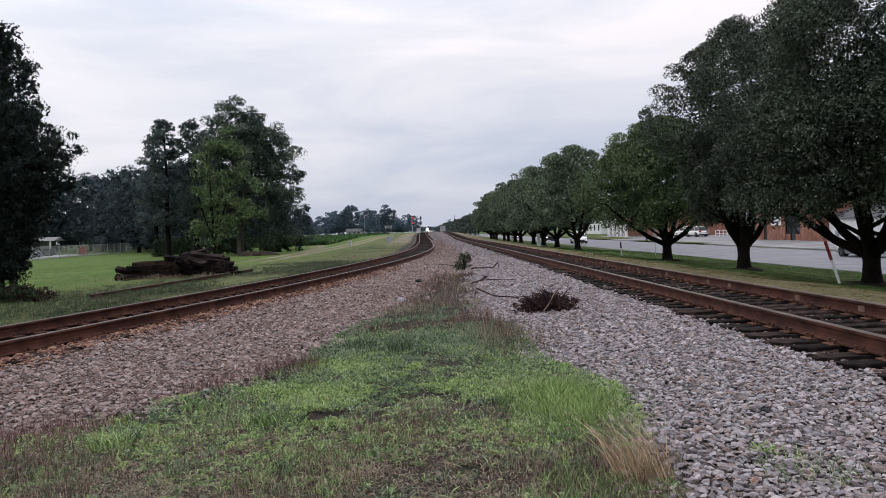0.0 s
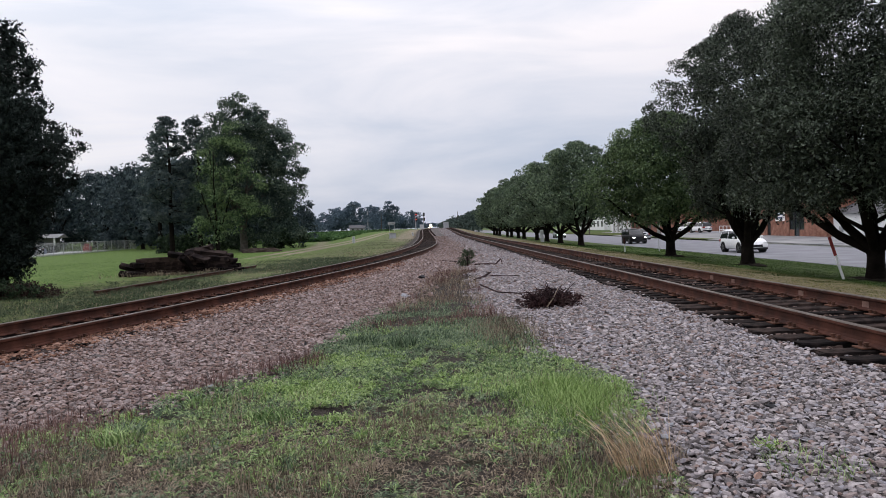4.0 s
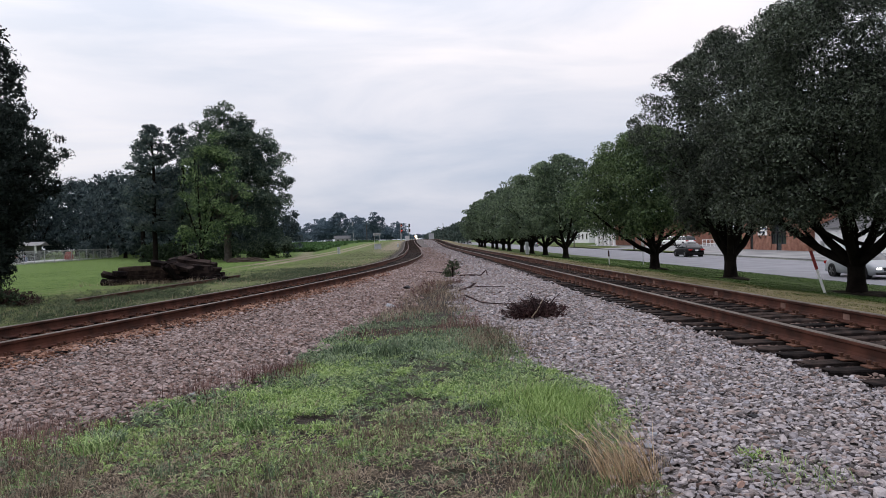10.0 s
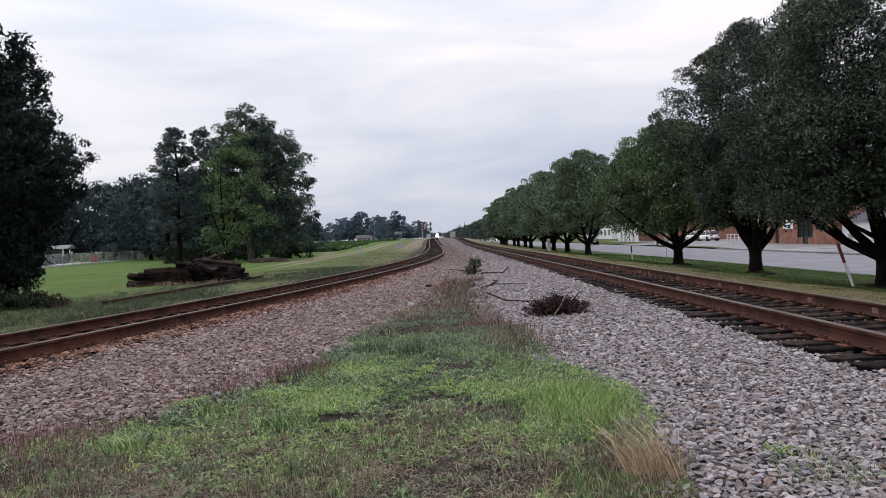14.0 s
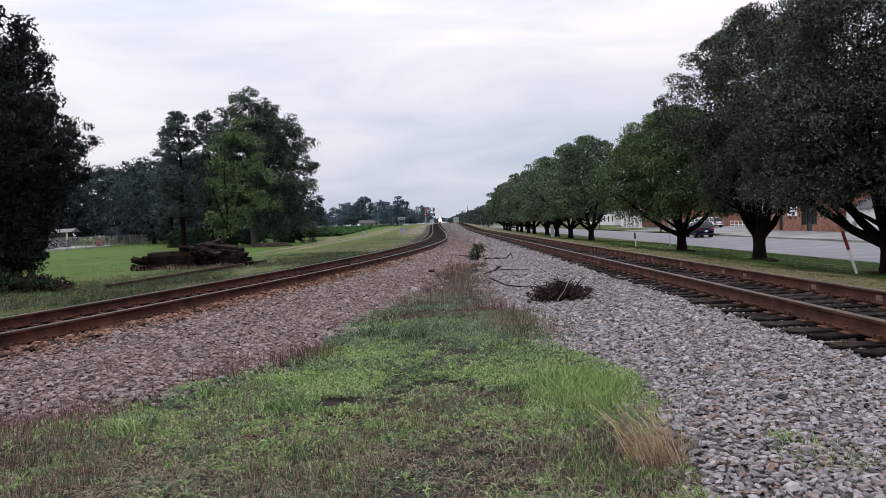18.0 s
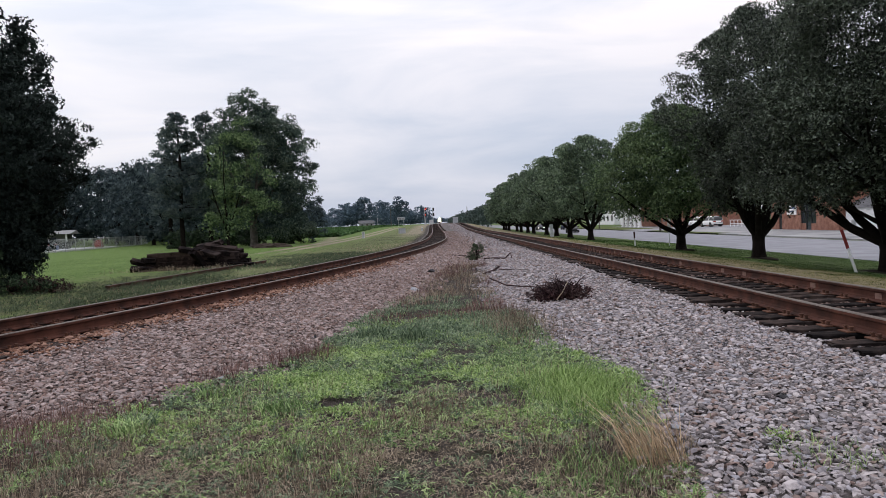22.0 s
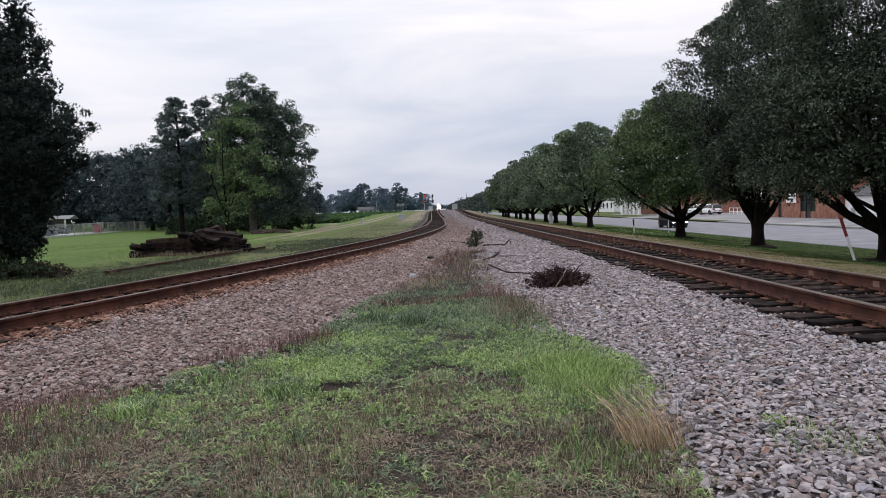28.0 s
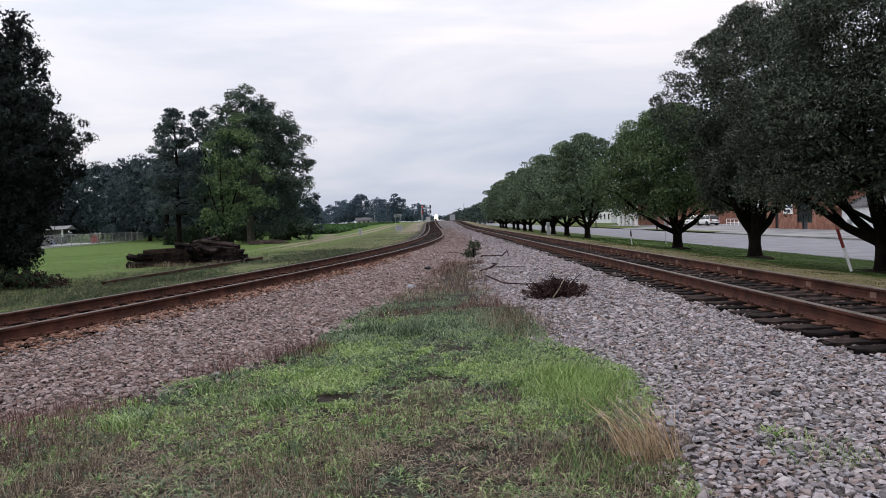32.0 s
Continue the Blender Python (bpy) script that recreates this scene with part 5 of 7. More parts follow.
# ---- grass and weeds ----
def blades(name, label, rng, x, y, height, width, lean, mat, category="grass", z0=0.0, toward=None, arc=0.5):
    """Tapering bent blades, four triangles each. toward: a shared lean (x, y)."""
    n = len(x)
    h = height * rng.uniform(0.55, 1.25, n)
    lean = np.minimum(lean, 1.6)
    a = rng.uniform(0, 2 * np.pi, n)
    dx, dy = np.cos(a) * lean * h * rng.uniform(0.2, 1, n), np.sin(a) * lean * h * rng.uniform(0.2, 1, n)
    if toward is not None:
        dx, dy = dx + toward[0] * h, dy + toward[1] * h
    w = width * rng.uniform(0.7, 1.3, n)
    t = a + np.pi / 2 + rng.normal(0, 0.5, n)
    wx, wy = np.cos(t) * w / 2, np.sin(t) * w / 2
    z = land(x, y) + z0
    P = []
    for q, k in ((0.0, 1.0), (0.5, 0.75), (1.0, 0.12)):
        bx, by, bz = x + dx * q ** (1 + arc * (lean < 1)), y + dy * q ** (1 + arc * (lean < 1)), z + h * q * (1 - 0.45 * min(lean, 1.4) * q)
        P += [np.stack([bx - wx * k, by - wy * k, bz], -1), np.stack([bx + wx * k, by + wy * k, bz], -1)]
    V = np.stack(P, 1).reshape(-1, 3)
    i = np.arange(n)[:, None] * 6
    F = np.concatenate([i + np.array([[0, 1, 3, 2]]), i + np.array([[2, 3, 5, 4]])], 1).reshape(-1, 4)
    return tagged(new(name, fast_mesh(name, V, F, mat)), label, category, kind="stuff")


def short_blades(name, label, rng, x, y, height, width, lean, mat, category="grass"):
    """Low kite-shaped blades that spread out flat from the root, two triangles each."""
    n = len(x)
    ln = height * 1.05 * rng.uniform(0.6, 1.3, n)
    a = rng.uniform(0, 2 * np.pi, n)
    el = rng.uniform(0.15, 1.25 / lean, n)
    c, s = np.cos(a), np.sin(a)
    z = land(x, y)
    w = width * rng.uniform(0.7, 1.3, n) / 2
    r1, r2 = ln * np.cos(el) * 0.5, ln * np.cos(el)
    z1, z2 = z + ln * np.sin(el) * 0.75, z + ln * np.sin(el) * rng.uniform(0.6, 1.1, n)
    V = np.stack([np.stack([x, y, z], -1), np.stack([x + c * r1 - s * w, y + s * r1 + c * w, z1], -1), np.stack([x + c * r2, y + s * r2, z2], -1), np.stack([x + c * r1 + s * w, y + s * r1 - c * w, z1 - 0.3 * w], -1)], 1).reshape(-1, 3)
    return tagged(new(name, fast_mesh(name, V, np.arange(4 * n).reshape(-1, 4), mat)), label, category, kind="stuff")


def patchy(x, y, scale, seed):
    """A smooth 0 to 1 field that makes stands and bald spots."""
    r = np.random.default_rng(seed)
    v = 0
    for k in range(6):
        a, p, f = r.uniform(0, 6.28), r.uniform(0, 6.28), scale * r.uniform(0.6, 1.9)
        v = v + np.sin((x * np.cos(a) + y * np.sin(a)) * f + p)
    return 0.5 + v / 6


def in_verge(x, y, pad=0.0):
    lo, hi = verge_edges(y)
    return (x > lo - pad) & (x < hi + pad) & (y < 27)


def sprigs(name, label, rng, cx, cy, per, length, width, rise_to, mat, loose=0.02):
    """Low clumps of flat blades that arch out from the root and droop at the tip, two triangles each."""
    n = len(cx)
    size = np.repeat(rng.uniform(0.6, 1.4, n), per)
    x, y = np.repeat(cx, per) + rng.normal(0, loose, n * per), np.repeat(cy, per) + rng.normal(0, loose, n * per)
    m = n * per
    ln = length * size * rng.uniform(0.55, 1.3, m)
    a, el = rng.uniform(0, 2 * np.pi, m), rng.uniform(0.08, rise_to, m)
    c, s, z = np.cos(a), np.sin(a), land(x, y) + 0.004 + 0.018 * rng.random(m)
    w = width * rng.uniform(0.6, 1.3, m) / 2
    r1, r2 = ln * np.cos(el) * 0.45, ln * np.cos(el * 0.8)
    z1, z2 = z + ln * np.sin(el) * 0.8, z + ln * np.sin(el) * rng.uniform(0.1, 1.1, m)
    tilt = rng.normal(0, 0.35, m) * w
    V = np.stack([np.stack([x, y, z], -1), np.stack([x + c * r1 - s * w, y + s * r1 + c * w, z1 + tilt], -1), np.stack([x + c * r2, y + s * r2, z2], -1), np.stack([x + c * r1 + s * w, y + s * r1 - c * w, z1 - tilt], -1)], 1).reshape(-1, 3)
    return tagged(new(name, fast_mesh(name, V, np.arange(4 * m).reshape(-1, 4), mat)), label, "grass", kind="stuff")


def verge_grass():
    rng = np.random.default_rng(101)

    def spread(density, x0, x1, y0, y1, share, pad=0.12):
        """Random places in the strip, as dense (per square metre) as share(x, y) says, 0 to 1."""
        n = int(density * (x1 - x0) * (y1 - y0))
        x, y = rng.uniform(x0, x1, n), rng.uniform(y0, y1, n)
        k = in_verge(x, y, pad) & (rng.random(n) < share(x, y))
        return x[k], y[k]

    def step(v, a, b):
        return smooth01((v - a) / (b - a))

    def stand(x, y, scale, seed, low, high):
        return step(patchy(x, y, scale, seed) + 0.35 * (patchy(x, y, scale * 4.3, seed + 50) - 0.5), low, high)

    def green(x, y):
        """Where the green patch lies: full in the middle, broken towards the foreground and the far end."""
        near = step(y - 0.22 * np.minimum(x + 0.8, 0) + 0.35 * np.clip(x, 0, 1.2), 4.8, 6.6)
        return (0.12 + 0.88 * near) * (1 - 0.85 * step(y, 10.2, 12.0))

    def bald(x, y):
        return np.maximum.reduce([np.exp(-((x - u) / a) ** 2 - ((y - v) / b) ** 2) for u, v, a, b in ((0.05, 6.65, 0.22, 0.13), (-0.95, 6.15, 0.3, 0.2), (0.3, 6.05, 0.3, 0.14), (-0.75, 5.5, 0.35, 0.18), (-0.35, 6.5, 0.08, 0.06), (0.3, 8.15, 0.2, 0.2))])

    # creeping crabgrass in three greens
    x, y = spread(250, -4.2, 1.7, 2.6, 12, lambda x, y: green(x, y) * (0.25 + 0.75 * stand(x, y, 3.4, 1, 0.25, 0.6)) * (1 - bald(x, y)) * (1 - 0.35 * step(y, 7.6, 9.0)))
    sprigs("crabgrass", "low green crabgrass creeping over dark soil", rng, x, y, 12, 0.060, 0.0095, 0.75, M["blade"], 0.018)
    x, y = spread(300, -4.2, 1.7, 2.6, 12, lambda x, y: green(x, y) * (0.6 + 0.4 * step(y, 7.2, 8.6)) * (0.3 + 0.7 * stand(x, y, 4.0, 21, 0.35, 0.7)) * (1 - bald(x, y)))
    sprigs("crabgrass", "dull bluish green creeping grass", rng, x, y, 11, 0.058, 0.0095, 0.75, M["blade_dark"], 0.018)
    x, y = spread(420, -3.6, 1.7, 4.2, 11, lambda x, y: (0.1 + 0.9 * green(x, y)) * stand(x, y, 2.7, 7, 0.58, 0.74) * (1 - bald(x, y)) * (1 - 0.5 * step(y, 8.2, 9.4)))
    sprigs("crabgrass", "bright yellowish green patches of young grass", rng, x, y, 12, 0.055, 0.009, 0.95, M["blade_light"], 0.018)
    # taller fresh stand on the gravel's edge, thin at its rim
    x, y = rng.normal(1.12, 0.26, 3900), rng.normal(6.1, 0.50, 3900)
    k = ((x - 1.10) / 0.55) ** 2 + ((y - 6.1) / 1.15) ** 2 < 1
    q = 1 - 0.6 * (((x - 1.10) / 0.55) ** 2 + ((y - 6.1) / 1.15) ** 2)
    blades("tall_grass", "stand of fine tall yellow-green grass", rng, x[k], y[k], 0.21 * q[k], 0.0055, 0.75, M["blade_light"])
    x, y = rng.normal(0.95, 0.30, 2200), rng.normal(6.5, 0.7, 2200)
    blades("tall_grass", "mid-green grass blades mixed into the tall stand", rng, x, y, 0.12, 0.006, 0.9, M["blade"])
    # dead grass and dried weeds: a mat in the foreground, tufts of thin stalks on it
    x, y = spread(400, -4.2, 1.5, -8, 10.5, lambda x, y: (1 - 0.97 * green(x, y)) * (0.3 + 0.7 * stand(x, y, 3.0, 41, 0.3, 0.6)))
    sprigs("dried_grass", "matted brown and tan dead grass", rng, x, y, 11, 0.058, 0.0055, 0.6, M["blade_brown"], 0.04)
    x, y = spread(170, -4.2, 1.5, -8, 7.5, lambda x, y: (1 - 0.95 * green(x, y)) * stand(x, y, 3.3, 4, 0.35, 0.65))
    sprigs("dried_grass", "curled straw-coloured dead grass", rng, x, y, 9, 0.062, 0.005, 0.9, M["blade_straw"], 0.04)
    x, y = spread(1700, -4.2, 1.5, 2.6, 6.6, lambda x, y: (1 - 0.85 * green(x, y)) * stand(x, y, 2.6, 3, 0.45, 0.65))
    blades("dried_weeds", "thin upright stalks of brown dried weeds", rng, x, y, 0.105, 0.0042, 0.5, M["blade_brown"])
    x, y = spread(260, -4.2, 1.5, 2.6, 6.8, lambda x, y: stand(x, y, 2.6, 3, 0.5, 0.7))
    blades("dried_weeds", "thin pale seed stalks among the dead grass", rng, x, y, 0.15, 0.004, 0.5, M["blade_straw"])
    # green tufts standing in the dead grass
    x, y = spread(230, -4.2, 1.4, -8, 5.8, lambda x, y: 0.03 + 0.97 * stand(x, y, 3.6, 5, 0.60, 0.74))
    sprigs("crabgrass", "scattered green tufts among dead weeds", rng, x, y, 12, 0.055, 0.008, 0.8, M["blade"])
    x, y = spread(170, -4.2, 1.4, -8, 5.8, lambda x, y: 0.06 + 0.7 * stand(x, y, 3.2, 25, 0.56, 0.72))
    sprigs("crabgrass", "dull green tufts among dead weeds", rng, x, y, 12, 0.055, 0.008, 0.7, M["blade_dark"])
    # reddish seed stalks along the edges
    x, y = rng.uniform(-4.4, -1.2, 26000), rng.uniform(3.0, 9.5, 26000)
    lo, hi = verge_edges(y)
    k = (np.abs(x - lo - 0.05) < (0.55 + 0.5 * step(-y, -6.2, -5.0)) * rng.random(len(x))) & (patchy(x, y, 3.3, 6) + 0.25 * rng.random(len(x)) + 0.25 * step(-y, -6.4, -5.2) > 0.68)
    blades("seed_weeds", "thin reddish brown seed stalks at the gravel's edge", rng, x[k], y[k], 0.19, 0.0048, 0.5, M["blade_red"])
    x, y = rng.normal(0.95, 0.26, 1700), rng.normal(10.1, 0.8, 1700)
    blades("seed_weeds", "brownish weeds fringing the green patch", rng, x, y, 0.20, 0.006, 0.6, M["blade_brown"])
    # the strip of weeds that runs on between the tracks
    x, y = spread(300, -1.2, 1.4, 10.6, 25, lambda x, y: stand(x, y, 1.9, 8, 0.50, 0.64) * (0.35 + 0.65 * step(y, 10.4, 12.2)))
    blades("seed_weeds", "strip of tall brown seeding weeds between the tracks", rng, x, y, 0.22, 0.007, 0.6, M["blade_red"])
    x, y = spread(210, -1.2, 1.3, 10.2, 24, lambda x, y: stand(x, y, 1.9, 48, 0.48, 0.62) * (0.45 + 0.55 * step(y, 10.4, 12.2)))
    blades("seed_weeds", "olive brown weeds between the tracks", rng, x, y, 0.17, 0.008, 0.8, M["blade_brown"])
    x, y = spread(75, -0.8, 1.1, 11.5, 25, lambda x, y: stand(x, y, 2.2, 12, 0.4, 0.6))
    blades("dried_grass", "pale straw stalks among the brown weeds", rng, x, y, 0.26, 0.008, 0.6, M["blade_straw"])
    x, y = spread(300, -1.8, 1.2, 8.2, 14.5, lambda x, y: stand(x, y, 2.4, 9, 0.12, 0.45) * step(y, 8.4, 9.6) * (1 - 0.85 * step(y, 10.8, 13.6)))
    sprigs("weed_grass", "dull green grass between the brown weeds", rng, x, y, 8, 0.085, 0.012, 1.1, M["blade_dark"])

    # single tufts: x, y, radius, number, height, width, colour, lean
    def tuft(label, x, y, r, n, h, w, mat, lean, toward=None):
        a, q = rng.uniform(0, 6.28, n), r * np.sqrt(rng.random(n))
        blades("grass_tuft", label, rng, x + np.cos(a) * q, y + np.sin(a) * q, h, w, lean, M[mat], "grass tuft", toward=toward)

    tuft("dark green tuft of broad grass", -0.41, 9.2, 0.14, 130, 0.30, 0.014, "blade_dark", 0.7)
    tuft("dark green tuft of broad grass", -0.95, 9.6, 0.20, 160, 0.24, 0.013, "blade_dark", 0.7)
    tuft("green tuft of grass at the gravel's edge", -2.35, 5.4, 0.13, 150, 0.20, 0.011, "blade", 0.9)
    tuft("dark green grass behind a brighter tuft", -2.32, 5.55, 0.12, 70, 0.22, 0.010, "blade_dark", 0.8)
    tuft("green tuft of grass at the gravel's edge", -2.05, 6.6, 0.24, 150, 0.15, 0.010, "blade", 0.9)
    tuft("green tuft of grass at the gravel's edge", -1.35, 5.9, 0.18, 170, 0.15, 0.010, "blade", 0.8)
    tuft("green feathery weed", -1.65, 4.75, 0.10, 90, 0.17, 0.005, "blade_dark", 0.8)
    tuft("green feathery weed", -0.95, 4.6, 0.09, 60, 0.15, 0.006, "blade_dark", 0.8)
    tuft("leaning clump of long straw-coloured dead grass", 1.20, 4.25, 0.18, 150, 0.45, 0.0048, "blade_pale", 0.6, (-0.34, 0.15))
    tuft("brown dead stalks inside the straw clump", 1.24, 4.2, 0.14, 30, 0.30, 0.005, "blade_brown", 0.5, (-0.2, 0.1))
    tuft("dark dead stalks at the gravel's edge", 1.38, 4.5, 0.14, 70, 0.17, 0.005, "blade_brown", 0.7)
    tuft("green grass below the straw clump", 0.85, 4.2, 0.26, 260, 0.13, 0.007, "blade", 0.7)
    tuft("green grass by the gravel's edge", 0.95, 3.95, 0.16, 120, 0.11, 0.006, "blade", 0.8)
    tuft("small yellow-green plant in the gravel", 2.05, 4.55, 0.08, 110, 0.09, 0.012, "blade_light", 1.0)
    tuft("thin green grass in the gravel", 2.15, 4.15, 0.3, 160, 0.13, 0.005, "blade", 0.9)


verge_grass()


def lawn_grass():
    rng = np.random.default_rng(111)

    def left_of_track(x, y):
        d = x - left_x(y)
        return in_view(x, y, 1.0) & (d < -1.75)

    x, y = rng.uniform(-16, -3, 80000), 8 + 34 * rng.random(80000) ** 1.3
    d = x - left_x(y)
    k = left_of_track(x, y) & (d > -9 + 6 * rng.random(len(x))) & (patchy(x, y, 1.1, 15) + 0.4 * rng.random(len(x)) > 0.5)
    sprigs("rough_grass", "rough grass and weeds beside the branch track", rng, x[k][::2], y[k][::2], 7, 0.12, 0.010, 1.2, M["blade_rough"], 0.05)
    x, y = rng.uniform(-16, -2, 15000), 8 + 50 * rng.random(15000)
    d = x - left_x(y)
    k = left_of_track(x, y) & (d > -5.5) & (patchy(x, y, 1.3, 16) > 0.5)
    blades("dry_grass", "pale seeding grass stalks beside the rail", rng, x[k], y[k], 0.17, 0.009, 0.7, M["blade_straw"])
    x, y = rng.uniform(-14, 0, 12000), 34 + 70 * rng.random(12000)
    d = x - left_x(y)
    k = (d < -1.9) & (d > -9 + 3 * rng.random(len(x))) & (patchy(x, y, 0.6, 17) + 0.5 * rng.random(len(x)) > 0.62) & (np.abs(np.abs(x + 11.2) - 0.8) > 0.6)
    blades("rough_grass", "weedy green grass along the branch track", rng, x[k], y[k], 0.09, 0.022, 0.9, M["blade_rough"])
    x, y = rng.uniform(-30, -8, 40000), 21 + 34 * rng.random(40000) ** 1.2
    k = left_of_track(x, y) & (x - left_x(y) < -5) & (patchy(x, y, 0.9, 27) + 0.5 * rng.random(len(x)) > 0.55)
    short_blades("mown_lawn", "mown uneven lawn behind the old ties", rng, x[k], y[k], 0.036, 0.018, 0.9, M["blade_mown"])
    x, y = rng.normal(-10.6, 1.3, 700), rng.normal(30.45, 0.28, 700)
    blades("dry_grass", "tall dead weeds at the foot of the tie pile", rng, x, y, 0.22 + 0.16 * (patchy(x, y, 3.0, 44) > 0.55), 0.010, 0.9, M["blade_straw"])
    # dry strip and mown lawn beyond the main line
    x, y = rng.uniform(6.75, 10.6, 42000), 8 + 60 * rng.random(42000) ** 1.4
    k = in_view(x, y, 1.0) & (patchy(x, y, 1.5, 18) > 0.25)
    blades("dry_grass", "strip of dry yellowish grass beside the main line", rng, x[k], y[k], 0.05, 0.010, 1.2, M["blade_dry"])
    # dense dark blades paint the crowns' shade over the lawn
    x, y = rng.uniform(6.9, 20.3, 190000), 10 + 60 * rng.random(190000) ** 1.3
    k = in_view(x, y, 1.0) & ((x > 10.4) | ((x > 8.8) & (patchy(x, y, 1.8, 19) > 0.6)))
    short_blades("mown_lawn", "mown lawn under the street trees with their shade in its green", rng, x[k], y[k], 0.026, 0.016, 0.9, M["blade_shaded_lawn"])


lawn_grass()


# ---- things beside the tracks ----
def lying_tie(seed, mat, cut=1.0):
    rng = random.Random(seed)
    half = (1.25, 1.15, 0.8, 1.2, 0.95)[seed % 5] * cut
    bm = boxed(-half, half, -0.12, 0.12, -0.095, 0.095, bevel=0.012)
    bmesh.ops.subdivide_edges(bm, edges=[e for e in bm.edges if e.calc_length() > 0.6], cuts=5)
    for v in bm.verts:
        v.co += Vector((rng.uniform(-0.06, 0.05) if abs(v.co.x) > half - 0.1 else 0, rng.uniform(-0.014, 0.014), rng.uniform(-0.014, 0.014)))
    return bm_mesh("old_tie", bm, mat)


OLD = [lying_tie(k, M["old_tie"]) for k in range(10)]
BROKEN = [lying_tie(k, M["old_tie"], 0.55) for k in range(5)]
BROWN = [lying_tie(20 + k, M["brown_tie"]) for k in range(5)]
pile = random.Random(9)


def old_tie(kinds, x, y, z, pitch, roll, yaw, label="old blackened railway tie thrown on a pile"):
    ob = new("old_tie", pile.choice(kinds))
    ob.matrix_basis = pose(x, y, z, roll, pitch, yaw)
    tagged(ob, label, "railway tie", "pile of old ties")


# a squared brown stack, then a heap of parallel ties that slopes down to its far end, with a jumble on top
for layer in range(4):
    for k in range(4):
        old_tie(BROWN, -11.15 + pile.uniform(-0.1, 0.1), 31.1 + 0.26 * k + 0.03 * layer, 0.08 + 0.187 * layer, pile.uniform(-1.2, 0.4), pile.uniform(-2, 2), 7 + pile.uniform(-2.5, 2.5), "weathered brown railway tie in a squared stack")
for layer in range(4):
    for k in range(5 - layer // 2):
        old_tie(OLD, -9.35 - 0.17 * layer + pile.uniform(-0.12, 0.12), 31.3 + 0.27 * k + 0.06 * layer, 0.12 + 0.188 * layer, 4.5 + pile.uniform(-1.5, 2.5), pile.uniform(-6, 6), -9 + pile.uniform(-5, 5))
for x, y, z, p, r, w in ((-10.3, 31.5, 0.80, -14, 30, 18), (-9.9, 31.7, 0.90, -20, 38, 32), (-10.0, 31.9, 0.98, -8, 20, -24), (-9.4, 31.5, 0.84, 9, 24, -4), (-10.2, 31.0, 0.42, 34, 35, 62), (-12.2, 30.8, 0.10, 3, 20, 50), (-12.35, 31.0, 0.28, 18, 30, 20), (-12.1, 30.9, 0.46, 3, 12, 66), (-12.5, 30.8, 0.08, 8, 40, 10), (-8.5, 31.1, 0.10, 2, 8, -8), (-10.6, 31.3, 0.78, 10, 28, 40), (-9.0, 31.6, 0.74, 9, 12, -20), (-10.05, 30.9, 0.28, 42, 20, 74), (-9.7, 31.1, 0.62, 12, 25, -35), (-8.8, 31.3, 0.55, 10, 14, 12)):
    old_tie(BROKEN, x, y, z, p, r, w, "broken blackened piece of railway tie on a pile")

# a length of old rail lying in the grass
s_dir = Vector((-8.0, 33.9, 0)) - Vector((-9.4, 20.7, 0))
me = rail_mesh("old_rail", lambda y: 0 * np.asarray(y, float), 0, 0.0, 13.2, 3.3)
for v in me.vertices:
    v.co.z -= RAIL_TOP - 0.182
me.materials[1] = M["pole"]
ob = new("old_rail", me)
ob.matrix_basis = pose(-9.45, 20.7, -0.045, 0, 0, -math.degrees(math.atan2(s_dir.x, s_dir.y)))
tagged(ob, "discarded rusty rail lying in the rough grass", "rail")


def marker_post(x, y, height, lean_x, lean_y, top, label):
    t = thing("marker_post", label, "marker post", foot(x, y) @ pose(0, 0, 0, lean_y, lean_x, 0))
    part("post", boxed(-0.036, 0.036, -0.012, 0.012, -0.2, height * 0.56, bevel=0.004), M["white"], t, "white plastic post")
    part("cap", boxed(-0.043, 0.043, -0.016, 0.016, height * 0.56, height, bevel=0.006), M[top], t, "faded red marker sleeve")


marker_post(11.6, 20.75, 1.28, -17.5, 0, "red", "leaning white cable marker post with red top")
marker_post(11.8, 45.2, 0.86, -3, 0, "dark_red", "short white cable marker post with dark red top")


def plain_post(x, y, w, h, label, lean=0.0):
    t = thing("white_post", label, "post", foot(x, y) @ pose(0, 0, 0, 0, lean, 0))
    part("post", boxed(-w / 2, w / 2, -w / 2, w / 2, -0.2, h, bevel=0.02), M["dull_white"], t)
    part("plate", boxed(-w * 0.4, w * 0.4, -w / 2 - 0.012, -w / 2 - 0.004, h * 0.62, h * 0.82), M["steel"], t, "small grey number plate with plain bars")


plain_post(-9.6, 91, 0.32, 0.82, "stubby white concrete post in rough grass")
plain_post(10.75, 72, 0.30, 1.2, "white concrete milepost beside the main line", -3)
plain_post(-3.3, 128, 0.3, 0.6, "small white post beside the branch track")

# grey equipment box and small sign beyond the grass
t = thing("equipment_box", "low pale grey railway equipment box in the grass", "equipment box", foot(-6.1, 115, 12))
part("body", boxed(-0.5, 0.5, -0.4, 0.4, -0.1, 0.75, bevel=0.03), M["silver_box"], t)
part("lid", boxed(-0.54, 0.54, -0.44, 0.44, 0.752, 0.82, bevel=0.02), M["silver_box"], t)
t = thing("sign_board", "white sign board on two thin posts", "sign", foot(-11.0, 205))
part("board", boxed(-1.0, 1.0, -0.03, 0.03, 1.9, 2.6, bevel=0.01), M["silver_box"], t)
for x in (-0.7, 0.7):
    part("leg", rodded((x, 0.06, -0.2), (x, 0.06, 2.6), 0.05), M["steel"], t)
